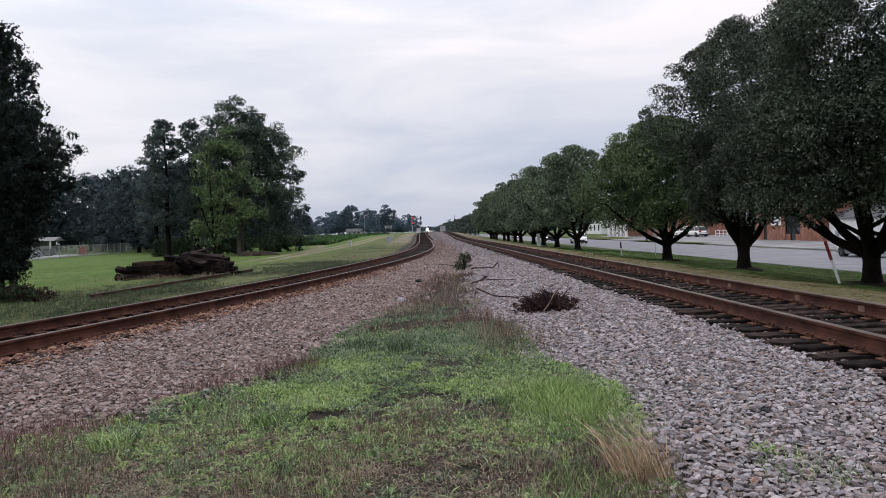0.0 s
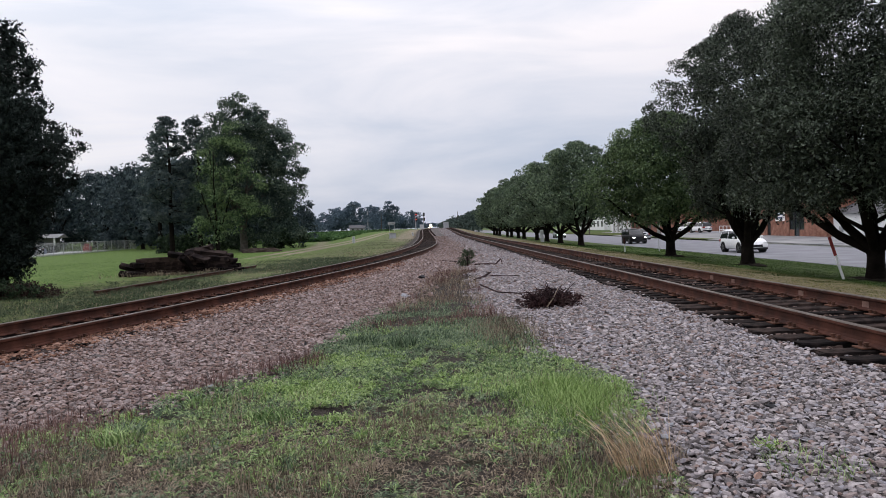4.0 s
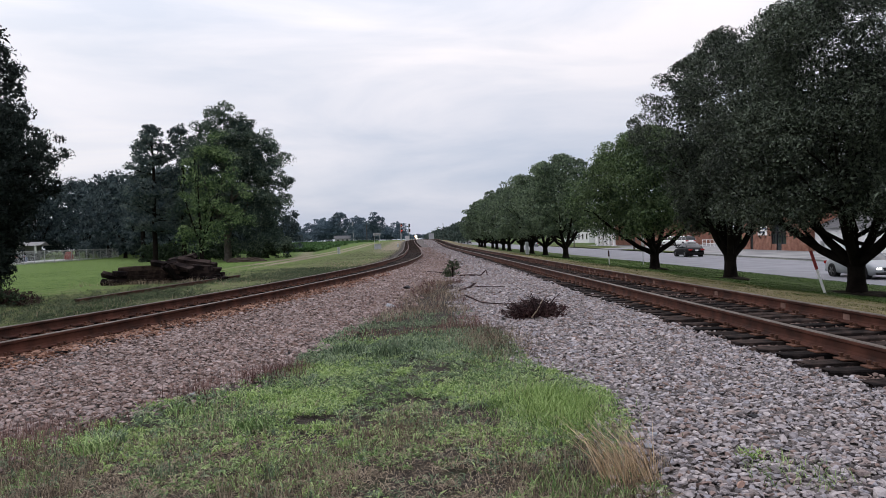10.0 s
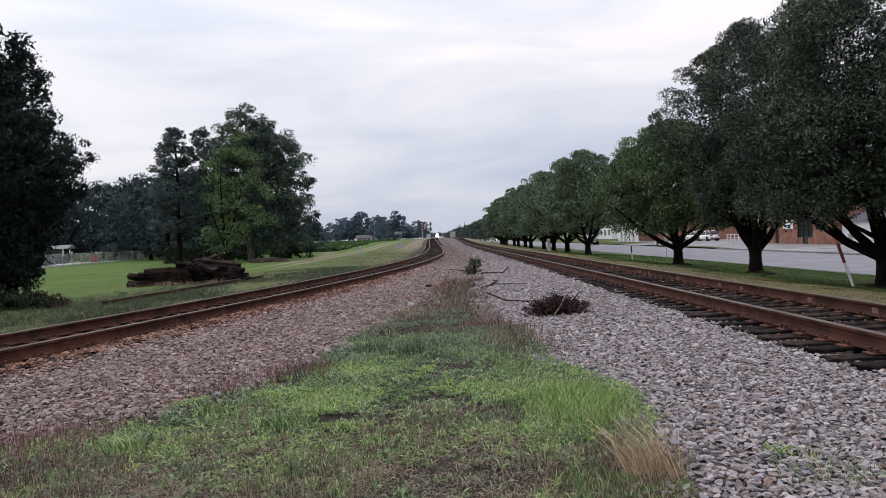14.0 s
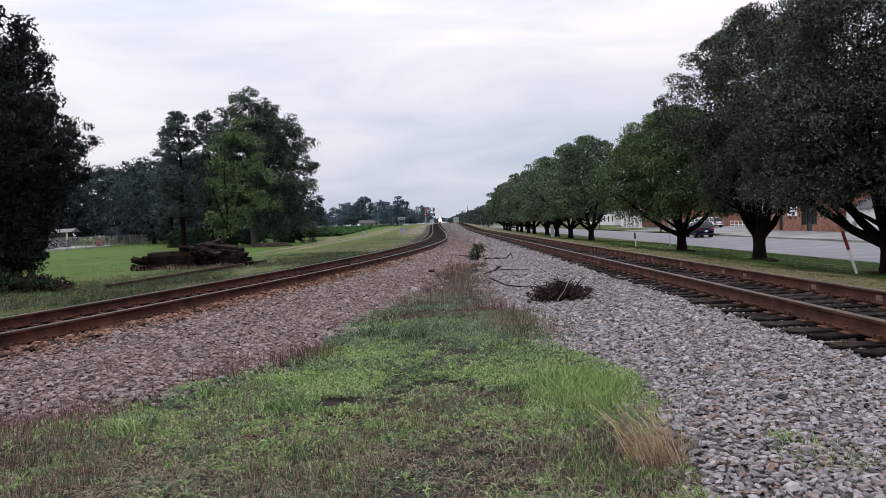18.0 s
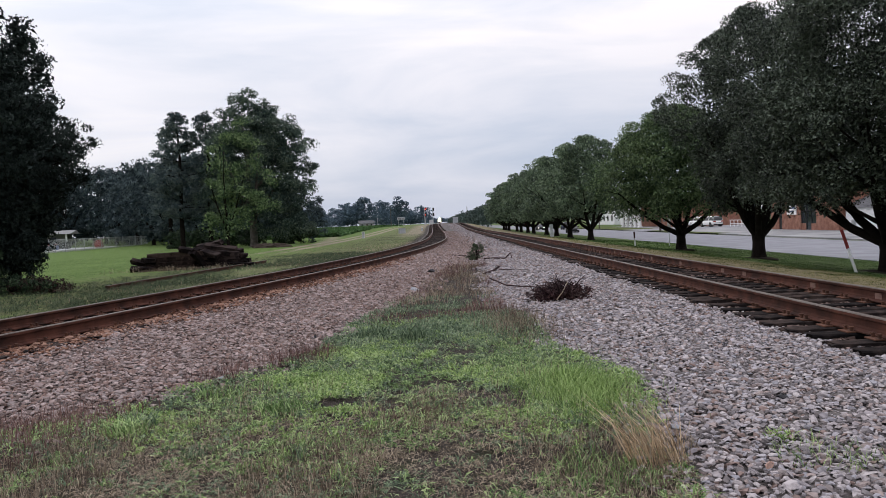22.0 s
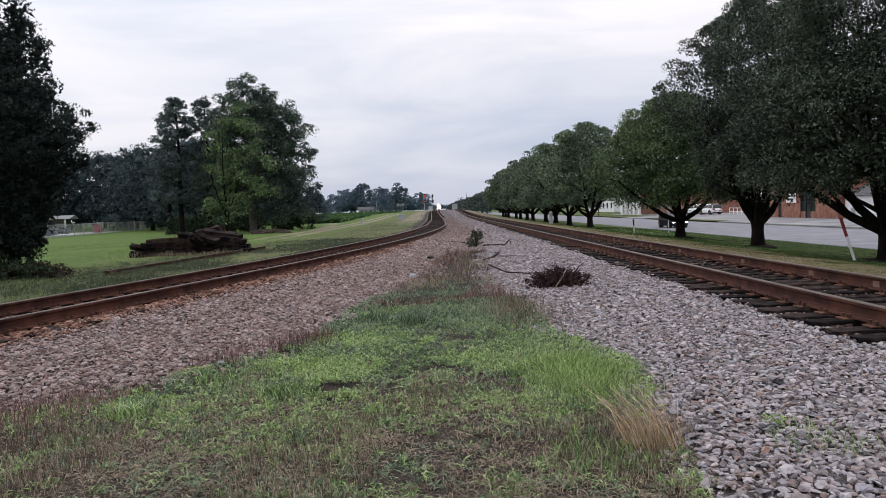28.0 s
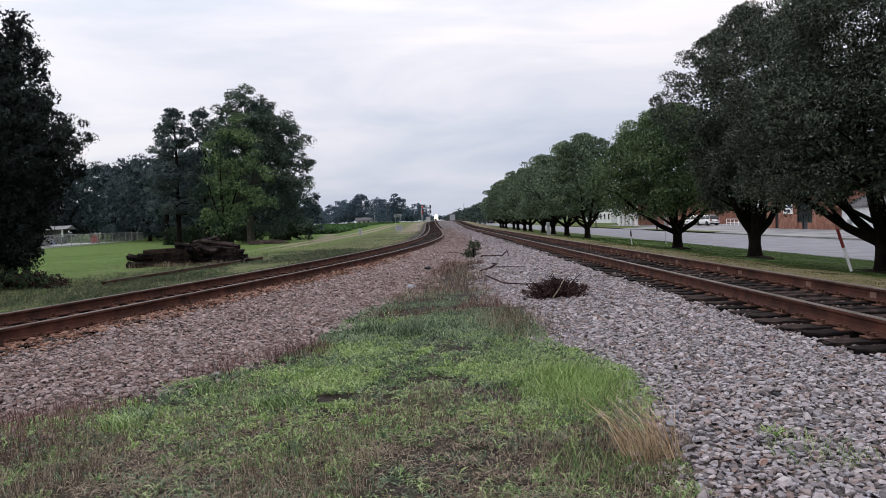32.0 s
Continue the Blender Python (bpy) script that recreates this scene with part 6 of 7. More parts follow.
for k in range(2):
    part("lettering", boxed(-0.8, 0.8, -0.038, -0.032, 2.05 + 0.25 * k, 2.15 + 0.25 * k), M["black"], t, "plain dark bars of unreadable lettering")
t = thing("farmhouse", "small farmhouse greyed for haze, with a shingle roof, beyond the field", "house", foot(-34.4, 345, 8) @ Matrix.Diagonal((0.78, 0.78, 0.74, 1)))
# dull grey wall colour stands for haze over a white house
part("wall", boxed(-4.5, 4.5, 0, 6, -0.2, 2.5), M["apron"], t)
bm = bmesh.new()
for x in (-5.0, 5.0):
    bm.verts.new((x, -0.5, 2.5)), bm.verts.new((x, 6.5, 2.5)), bm.verts.new((x, 3, 4.4))
v = list(bm.verts)
for f in ((0, 1, 4, 3), (1, 2, 5, 4), (2, 0, 3, 5), (0, 2, 1), (3, 4, 5)):
    bm.faces.new([v[k] for k in f])
part("roof", bm, M["roof"], t)
for x in (-2.8, 2.6):
    part("window", boxed(x - 0.5, x + 0.5, -0.05, -0.004, 0.9, 2.0), M["window"], t)
part("door", boxed(-0.5, 0.5, -0.05, -0.004, 0.0, 2.1), M["pole"], t, "dark wooden door")
t = thing("utility_pole", "pale utility pole beside the farmhouse", "utility pole", foot(-29.5, 345))
part("pole", rodded((0, 0, -0.3), (0, 0, 9.5), 0.2, 0.16), M["steel"], t)
t = thing("utility_pole", "thin weathered wooden utility pole", "utility pole", foot(-16.8, 250))
part("pole", rodded((0, 0, -0.3), (0, 0, 6.2), 0.13, 0.09), M["pole"], t)


def signal(x, y, height, lit, label):
    t = thing("railway_signal", label, "railway signal", foot(x, y))
    part("mast", rodded((0, 0, -0.3), (0, 0, height), 0.11), M["steel"], t, "grey steel mast")
    part("base", boxed(-0.5, 0.5, -0.5, 0.5, -0.2, 0.5, bevel=0.05), M["silver_box"], t)
    part("ladder", boxed(-0.22, 0.22, 0.16, 0.2, 0.4, height - 0.4), M["steel"], t)
    for z in (height - 0.9, height - 3.4):
        h = part("signal_head", boxed(0.05, 0.75, -0.25, -0.05, z - 0.95, z + 0.75, bevel=0.12), M["black"], t, "black rounded backing plate")
        for k, dz in enumerate((0.4, -0.1, -0.6)):
            on = lit and k == 1
            part("lens", rodded((0.4, -0.26, z + dz), (0.4, -0.29, z + dz), 0.2 if on else 0.12, sides=14), M["red_light"] if on else M["black"], h, "lit red lens" if on else "")
            part("hood", rodded((0.4, -0.30, z + dz + 0.17), (0.4, -0.55, z + dz + 0.19), 0.03), M["black"], h)
    return t


M["red_light"] = glow("red_signal_light", (1.0, 0.05, 0.04), 4.0)
M["head_light"] = glow("warm_headlight", (1.0, 0.62, 0.34), 700.0)
# glow of an added disc that imitates glare round the headlight
M["lamp_halo"] = glow("orange_glare", (1.0, 0.48, 0.24), 2.2)
M["car_lamp"] = glow("car_headlight", (1.0, 0.95, 0.88), 9.0)
M["lamp_off"] = material("clear_lamp_lens", [(0.55, 0.55, 0.56), (0.7, 0.7, 0.7)], rough=0.2, scale=8, bump=0)
M["tail"] = material("red_lamp_lens", [(0.25, 0.01, 0.012), (0.35, 0.02, 0.02)], rough=0.25, scale=8, bump=0)
signal(-7.2, 338, 8.0, True, "railway signal mast showing two red lights")
signal(-3.9, 372, 8.4, False, "dark railway signal mast beside the line")
t = thing("relay_cabinet", "silver aluminium trackside relay cabinet", "cabinet", foot(5.6, 285))
part("body", boxed(-1.0, 1.0, -0.8, 0.8, -0.1, 2.3, bevel=0.03), M["silver_box"], t)
part("roof", boxed(-1.08, 1.08, -0.88, 0.88, 2.302, 2.42, bevel=0.03), M["silver_box"], t)
part("door", boxed(-0.4, 0.4, -0.83, -0.803, 0.1, 2.0), M["silver_box"], t)
t = thing("relay_cabinet", "small pale relay cabinet by the signal", "cabinet", foot(-4.6, 345))
part("body", boxed(-0.8, 0.8, -0.6, 0.6, -0.1, 2.1, bevel=0.03), M["dull_white"], t)
part("roof", boxed(-0.86, 0.86, -0.66, 0.66, 2.102, 2.2, bevel=0.03), M["dull_white"], t)
t = thing("utility_pole", "thin pole beside the relay cabinet", "utility pole", foot(10.4, 290))
part("pole", rodded((0, 0, -0.3), (0, 0, 7.2), 0.12, 0.09), M["pole"], t)

M["dead_leaf"] = foliage("dead_maroon_leaves", [(0.020, 0.009, 0.011), (0.046, 0.022, 0.024), (0.090, 0.050, 0.046)], scale=2)

# ---- litter on the ballast: dead brush, branches, dark stones ----
def brush_pile():
    rng = random.Random(14)
    t = thing("brush_pile", "heap of dead reddish brown brushwood on ballast", "brush pile", foot(2.0, 12.8))
    lines = []
    for k in range(330):
        a, r = rng.uniform(0, 6.28), rng.uniform(0, 0.40)
        p = Vector((math.cos(a) * r * 1.15, math.sin(a) * r * 0.7, rng.uniform(0.0, 0.34) * (1 - r)))
        d = Vector((rng.uniform(-1, 1), rng.uniform(-0.7, 0.7), rng.uniform(-0.1, 0.6))).normalized() * rng.uniform(0.08, 0.24)
        w = rng.uniform(0.004, 0.011)
        lines.append([(tuple(p), w), (tuple(p + d * 0.55 + Vector((0, 0, rng.uniform(-0.03, 0.03)))), w * 0.8), (tuple(p + d), w * 0.3)])
    V, F = tubes(lines, 4)
    tagged(part("brushwood", fast_mesh("brushwood", V, F, M["twig"]), None, t), kind="stuff")
    nrng = np.random.default_rng(15)
    pts = np.stack([nrng.normal(0, 0.22, 190), nrng.normal(0, 0.14, 190), nrng.uniform(0.02, 0.22, 190)], -1)
    part("dead_foliage", leaf_cloud("dead_foliage", nrng, pts, nrng.uniform(0.05, 0.1, 190), 16, 0.06, M["dead_leaf"], slim=0.4), None, t, "shrivelled reddish dead leaves")
    lines = []
    for k in range(16):
        a = rng.uniform(0, 6.28)
        q = Vector((math.cos(a) * 0.25, math.sin(a) * 0.15, rng.uniform(0.03, 0.14)))
        d = Vector((math.cos(a) * rng.uniform(0.2, 0.42), math.sin(a) * 0.25, rng.uniform(0.05, 0.34)))
        lines.append([(tuple(q), 0.010), (tuple(q + d * 0.5 + Vector((0, 0, rng.uniform(0.0, 0.06)))), 0.008), (tuple(q + d), 0.003)])
        e = q + d * 0.55
        lines.append([(tuple(e), 0.006), (tuple(e + Vector((rng.uniform(-0.16, 0.16), rng.uniform(-0.1, 0.1), rng.uniform(0.04, 0.14)))), 0.002)])
    tagged(part("branches", fast_mesh("branches", *tubes(lines, 5), M["twig"]), None, t, "dead branches that stick out of the heap"), kind="stuff")
    part("stick", fast_mesh("stick", *tubes([[((-0.1, -0.3, 0.05), 0.012), ((0.02, -0.28, 0.2), 0.01), ((0.12, -0.2, 0.36), 0.006)]], 5), M["blade_straw"]), None, t, "pale peeled stick")


brush_pile()


def branch(label, pts, r):
    z = [float(land(x, y)) for x, y, h in pts]
    line = [((x, y, zz + 0.04 + h), r * (1 - 0.6 * k / (len(pts) - 1))) for k, ((x, y, h), zz) in enumerate(zip(pts, z))]
    me = fast_mesh("branch", *tubes([line], 6), M["twig"])
    tagged(new("branch", me), label, "branch")


branch("dark dead branch lying on the ballast", [(1.55, 27.4, 0.02), (1.95, 27.0, 0.04), (2.25, 26.6, 0.03), (2.42, 26.3, 0.22), (2.46, 26.2, 0.02)], 0.035)
branch("dark dead branch lying on the ballast", [(1.1, 19.9, 0.0), (1.4, 20.6, 0.03), (1.62, 21.1, 0.10), (1.5, 20.8, 0.14)], 0.04)
branch("long thin dead branch on the ballast", [(1.05, 16.8, 0.12), (1.35, 15.7, 0.03), (1.75, 15.2, 0.02), (2.3, 15.3, 0.02), (2.7, 15.4, 0.01)], 0.018)
branch("thin dead twig on the ballast", [(1.6, 21.0, 0.02), (2.0, 20.7, 0.02), (2.5, 20.3, 0.01)], 0.015)
branch("thin dark stick on the ballast", [(0.4, 31.0, 0.02), (0.9, 30.2, 0.02), (1.3, 30.0, 0.02)], 0.03)


def rock(x, y, sx, sy, sz, mat, label, seed):
    nrng = np.random.default_rng(seed + 400)
    ob = new("rock", fast_mesh("rock", chipped(nrng) * np.array([sx, sy, sz]) * 0.62, ico_arrays()[1], mat))
    ob.matrix_basis = foot(x, y, 30 * seed) @ pose(0, 0, sz * 0.35 + 0.02)
    tagged(ob, label, "rock")


M["rock_dark"] = material("dark_stone", [(0.03, 0.03, 0.034), (0.06, 0.058, 0.06)], rough=0.9, scale=6, bump=0.4)
M["rock_pale"] = material("bluish_pale_stone", [(0.21, 0.22, 0.24), (0.31, 0.315, 0.33)], rough=0.9, scale=6, bump=0.4)
M["rock_pink"] = material("pinkish_stone", [(0.30, 0.19, 0.15), (0.40, 0.27, 0.22)], rough=0.9, scale=6, bump=0.4)
rock(2.46, 5.42, 0.10, 0.07, 0.05, M["rock_dark"], "single dark stone among grey ballast", 1)
rock(-0.30, 21.4, 0.34, 0.25, 0.13, M["rock_dark"], "blackened lump of wood on the ballast", 2)
rock(-0.62, 16.0, 0.28, 0.2, 0.12, M["rock_pale"], "pale bluish stone at the edge of the weeds", 3)
rock(-1.72, 9.75, 0.07, 0.05, 0.05, M["rock_dark"], "small dark stone on reddish ballast", 4)
rock(1.50, 4.85, 0.085, 0.06, 0.05, M["rock_pale"], "pale bluish stone by the straw clump", 5)
rock(1.62, 5.15, 0.075, 0.055, 0.045, M["rock_pale"], "pale bluish stone by the straw clump", 6)
rock(-2.25, 7.25, 0.09, 0.065, 0.05, M["rock_pale"], "pale flat stone on reddish ballast", 7)
rock(1.75, 4.05, 0.08, 0.06, 0.045, M["rock_pink"], "pinkish stone at the edge of the ballast", 8)

# ---- lawn, fence and house beyond ----
M["wire"] = material("dull_zinc_wire", [(0.30, 0.31, 0.32), (0.42, 0.43, 0.44)], rough=0.8, scale=5, bump=0)


def chain_fence():
    t = thing("chain_link_fence", "grey chain-link fence around a yard", "fence")
    a, b = Vector((-44.5, 78, 0)), Vector((-48.9, 123, 0))
    n = 15
    V, F = [], []
    for k in range(n + 1):
        p = a.lerp(b, k / n)
        z = float(land(p.x, p.y))
        part("fence_post", rodded((p.x, p.y, z - 0.2), (p.x, p.y, z + 1.6), 0.05, sides=8), M["steel"], t)
    part("top_rail", rodded((a.x, a.y, 1.55), (b.x, b.y, 1.55), 0.03, sides=6), M["steel"], t)
    L = (b - a).length
    d = (b - a).normalized()
    for sgn in (1, -1):
        s = -1.5
        while s < L + 1.5:
            p0, p1 = s, s + sgn * 1.5
            lo, hi = max(0, min(p0, p1)), min(L, max(p0, p1))
            if hi > lo:
                f = lambda q: a + d * q + Vector((0, 0, 0.04 + (q - p0) * sgn))
                u, v = f(lo), f(hi)
                w = Vector((0, 0, 0.014)) + d * 0.004
                i = len(V)
                V += [tuple(u - w), tuple(u + w), tuple(v + w), tuple(v - w)]
                F.append((i, i + 1, i + 2, i + 3))
            s += 0.11
    part("mesh", fast_mesh("mesh", V, F, M["wire"]), None, t, "woven wire mesh")


chain_fence()
M["pad"] = material("bright_concrete", [(0.40, 0.40, 0.41), (0.52, 0.52, 0.53)], rough=0.9, scale=0.5, bump=0.1)
YARD_Z = float(land(-58.0, 112.0)) + 0.06
slab("yard_pad", -68, -49.8, 80, 121, YARD_Z - 0.3, YARD_Z, M["pad"], "pale concrete yard behind the fence", "yard")
t = thing("house", "low house with a pale roof and white porch posts", "house", pose(-73.5, 134, 0, 0, 0, 18))
# wall colour darkened in place of the shade under the porch
part("wall", boxed(-7, 5, 0, 7, -0.2, 2.7), M["lot"], t, "wall with the porch's shade in its grey")
bm = bmesh.new()
for x in (-8, 6.4):
    bm.verts.new((x, -3.2, 2.6)), bm.verts.new((x, 8, 2.6)), bm.verts.new((x, 3, 3.3))
v = list(bm.verts)
for f in ((0, 1, 4, 3), (1, 2, 5, 4), (2, 0, 3, 5), (0, 2, 1), (3, 4, 5)):
    bm.faces.new([v[k] for k in f])
part("roof", bm, M["apron"], t, "low pale roof")
for x in (-6.5, -2.5, 1.5, 5.6):
    part("porch_post", boxed(x - 0.14, x + 0.14, -2.9, -2.62, -0.2, 2.595), M["white"], t)
for x in (-5, -1, 3):
    part("window", boxed(x - 0.5, x + 0.5, -0.04, -0.004, 0.9, 2.0), M["window"], t)
for x, y, sx, sz, mat, lab in ((-51.8, 112, 1.0, 1.15, "red", "red plastic play slide on the yard"), (-55, 104, 2.2, 0.9, "tarp", "stack covered by a blue tarpaulin"), (-57.5, 113, 1.6, 1.1, "black", "dark covered grill on the yard")):
    if "tarp" not in M:
        M["tarp"] = material("blue_tarpaulin", [(0.05, 0.08, 0.16), (0.09, 0.13, 0.24)], rough=0.6, scale=3, bump=0.3, bump_scale=9)
    t = thing("yard_item", lab, "yard item", pose(x, y, YARD_Z))
    part("body", boxed(-sx / 2, sx / 2, -0.5, 0.5, 0, sz * 0.7, bevel=0.12), M[mat], t)
    part("top", boxed(-sx / 2.6, sx / 2.6, -0.35, 0.35, sz * 0.7 + 0.002, sz, bevel=0.1), M[mat], t)
# low earth bank at the foot of the oak
bank = bmesh.new()
bmesh.ops.create_uvsphere(bank, u_segments=24, v_segments=10, radius=1)
br = random.Random(2)
for v in bank.verts:
    v.co = Vector((v.co.x * 1.9, v.co.y * 1.0, v.co.z * 0.5)) * br.uniform(0.82, 1.12)
ob = new("earth_bank", bm_mesh("earth_bank", bank, M["soil"]))
ob.matrix_basis = foot(-15.0, 65) @ pose(0, 0, -0.12)
tagged(ob, "low bare earth bank at the foot of an oak", "earth bank")
# dark bare earth round the feet of the nearest street trees
for y, r in ((21.7, 1.2), (30.6, 0.8), (40.5, 0.65)):
    bank = bmesh.new()
    bmesh.ops.create_uvsphere(bank, u_segments=28, v_segments=10, radius=1)
    for v in bank.verts:
        q = 1 + 0.12 * math.sin(3 * math.atan2(v.co.y, v.co.x) + y)
        v.co = Vector((v.co.x * r * q, v.co.y * r * q, v.co.z * 0.11 * br.uniform(0.8, 1.15)))
    ob = new("earth_mound", bm_mesh("earth_mound", bank, M["humus"]))
    ob.matrix_basis = foot(TREE_X, y) @ pose(0, 0, -0.02)
    tagged(ob, "low mound of dark bare earth round a tree's foot", "earth mound")

# ---- buildings across the road ----
def brick_wall_material():
    m = material("brick_facade", [(0.17, 0.078, 0.055), (0.24, 0.115, 0.083), (0.31, 0.16, 0.12)], rough=0.9, scale=1.6, bump=0.0)
    n, l = m.node_tree.nodes, m.node_tree.links
    b = n["Principled BSDF"]
    co = n.new("ShaderNodeTexCoord")
    at = n.new("ShaderNodeSeparateXYZ")
    mp = n.new("ShaderNodeCombineXYZ")
    along = n.new("ShaderNodeMath")
    br = n.new("ShaderNodeTexBrick")
    br.inputs["Scale"].default_value, br.inputs["Brick Width"].default_value, br.inputs["Row Height"].default_value = 1.0, 0.22, 0.075
    br.inputs["Mortar Size"].default_value = 0.012
    br.inputs["Color1"].default_value, br.inputs["Color2"].default_value = (0.85, 0.85, 0.85, 1), (1.15, 1.1, 1.05, 1)
    br.inputs["Mortar"].default_value = (1.15, 1.25, 1.3, 1)
    mx = n.new("ShaderNodeMix")
    mx.data_type, mx.blend_type = "RGBA", "MULTIPLY"
    mx.inputs["Factor"].default_value = 1.0
    ramp = [k for k in n if k.type == "VALTORGB"][0]
    l.new(co.outputs["Object"], at.inputs[0])
    l.new(at.outputs["X"], along.inputs[0])
    l.new(at.outputs["Y"], along.inputs[1])
    l.new(along.outputs[0], mp.inputs["X"])
    l.new(at.outputs["Z"], mp.inputs["Y"])
    l.new(mp.outputs[0], br.inputs["Vector"])
    l.new(ramp.outputs["Color"], mx.inputs[6])
    l.new(br.outputs["Color"], mx.inputs[7])
    l.new(mx.outputs[2], b.inputs["Base Color"])
    return m


M["facade"] = brick_wall_material()
B0 = -1.2


def brick_shop():
    t = thing("brick_building", "single-storey red brick shop with dark storefront glass", "building", pose(41, 0, B0))
    # wall pieces round the openings: storefront y 80.9 to 84.4, side door y 89.0 to 89.9
    for y0, y1, z0, z1 in ((76.3, 80.9, -0.2, 5.2), (84.4, 89.0, -0.2, 5.2), (89.9, 92.0, -0.2, 5.2), (80.9, 84.4, 3.4, 5.2), (89.0, 89.9, 2.2, 5.2)):
        part("wall", boxed(0, 0.3, y0, y1, z0, z1), M["facade"], t)
    part("rear_wall", boxed(12, 12.3, 76.3, 92, -0.2, 5.2), M["facade"], t)
    part("side_wall", boxed(0.302, 12, 76.3, 76.6, -0.2, 5.2), M["facade"], t)
    part("side_wall", boxed(0.302, 12, 91.7, 92.0, -0.2, 5.2), M["facade"], t)
    part("roof", boxed(-0.3, 12.6, 76.0, 92.3, 5.202, 5.45, bevel=0.03), M["roof"], t)
    w = part("storefront", boxed(0.12, 0.16, 80.9, 84.4, 0.0, 3.4), M["window"], t, "dark storefront glass")
    for y in (80.95, 82.1, 83.2, 84.35):
        part("mullion", boxed(0.07, 0.118, y - 0.05, y + 0.05, 0.0, 3.4), M["black"], w)
    part("transom", boxed(0.07, 0.118, 80.9, 84.4, 2.1, 2.2), M["black"], w)
    part("stall_riser", boxed(0.03, 0.115, 83.25, 84.3, 0, 0.75), M["facade"], w)
    part("stall_riser", boxed(0.03, 0.115, 81.0, 82.05, 0, 0.75), M["facade"], w)
    part("side_door", boxed(0.1, 0.16, 89.0, 89.9, 0, 2.2), M["black"], t, "dark side door")
    s = part("sign_panel", boxed(-0.06, -0.004, 85.3, 87.6, 1.75, 3.0), M["white"], t, "white wall sign with unreadable lettering")
    for k, (a, b) in enumerate(((85.6, 87.3), (85.8, 87.1))):
        part("lettering", boxed(-0.068, -0.062, a, b, 2.45 - 0.4 * k, 2.62 - 0.4 * k), M["tarp"], s)


brick_shop()
t = thing("white_shed", "low white clapboard building beside the brick shop", "building", pose(41.6, 0, B0))
part("wall", boxed(0, 9, 60, 76.0, -0.2, 2.35), M["siding"], t)
for k in range(9):
    part("clapboard", boxed(-0.03, -0.004, 60, 76.0, 0.05 + 0.255 * k, 0.29 + 0.255 * k), M["siding"], t)
bm = bmesh.new()
for y in (59.6, 76.2):
    bm.verts.new((-0.35, y, 2.36)), bm.verts.new((9.3, y, 2.36)), bm.verts.new((4.5, y, 4.3))
v = list(bm.verts)
for f in ((0, 1, 4, 3), (1, 2, 5, 4), (2, 0, 3, 5), (0, 2, 1), (3, 4, 5)):
    bm.faces.new([v[k] for k in f])
part("roof", bm, M["roof"], t)
part("wall_meter", boxed(-0.25, -0.032, 74.2, 74.6, 0.5, 1.1, bevel=0.02), M["steel"], t)


def columned_house():
    t = thing("columned_building", "red brick building with white columns in front", "building", pose(42.5, 0, B0))
    part("wall", boxed(0, 12, 130, 160, -0.2, 5.5), M["facade"], t)
    part("porch_roof", boxed(-4.4, 0, 142.6, 158.5, 4.6, 5.3, bevel=0.05), M["white"], t)
    for k in range(5):
        y = 144.2 + 3.2 * k
        c = part("column", rodded((-3.8, y, 0.1), (-3.8, y, 4.598), 0.32, 0.27, sides=14), M["white"], t, "tall white column")
        part("column_base", boxed(-4.25, -3.35, y - 0.45, y + 0.45, -0.1, 0.2), M["white"], c)
    for k in range(4):
        part("window", boxed(-0.06, -0.004, 132.2 + 2.6 * k, 133.6 + 2.6 * k, 1.0, 3.0), M["window"], t)
    for k in range(4):
        part("window", boxed(-0.06, -0.004, 145.2 + 3.2 * k, 146.6 + 3.2 * k, 1.0, 3.2), M["window"], t)
    part("roof", boxed(-0.6, 12.6, 129.5, 160.5, 5.502, 5.9, bevel=0.1), M["roof"], t)


columned_house()
for k, (x, y0, y1, h, mat, lab) in enumerate(((46, 168, 190, 4.2, "siding", "white single-storey building across the road"), (58, 96, 126, 5.0, "facade", "long low brick building behind the car park"), (48, 205, 240, 4.5, "siding", "pale building farther along the road"), (60, 20, 56, 4.6, "siding", "white building beyond the forecourt"))):
    t = thing("low_building", lab, "building", pose(x, 0, B0))
    part("wall", boxed(0, 12, y0, y1, -0.2, h), M[mat], t)
    part("roof", boxed(-0.5, 12.5, y0 - 0.5, y1 + 0.5, h + 0.002, h + 0.4, bevel=0.08), M["roof"], t)
    n = int((y1 - y0) / 5)
    for q in range(n):
        yy = y0 + 2 + 5 * q
        part("window", boxed(-0.05, -0.004, yy, yy + 1.5, 1.0, 2.6), M["window"], t)
# trees behind the buildings
for k, (x, y) in enumerate(((62, 140), (70, 118), (66, 165), (58, 200), (72, 90), (66, 72), (52, 250), (64, 220), (44, 270))):
    c = copy_thing(wood, pose(x, y, -1.2, 0, 0, 50 * k))
    c.scale = (1.1, 1.1, 1.0)
    c["label"] = "dark broadleaf tree behind the roadside buildings"


def pole(name, x, y, h, r, mat, label):
    t = thing(name, label, "pole", foot(x, y))
    part("pole", rodded((0, 0, -0.2), (0, 0, h), r, sides=8), M[mat], t)
    return t


pole("sign_post", 31.8, 107.5, 3.0, 0.16, "pole", "dark post at the edge of the road")
pole("sign_post", 31.8, 103.0, 3.6, 0.16, "pole", "dark post at the edge of the road")
pole("sign_post", 31.8, 149, 3.4, 0.12, "pole", "dark post at the edge of the road")
t = pole("road_sign", 16.3, 53, 2.0, 0.035, "steel", "thin steel road sign post seen edge-on")
part("sign_panel", boxed(-0.02, 0.02, -0.3, 0.3, 1.25, 2.0), M["steel"], t)
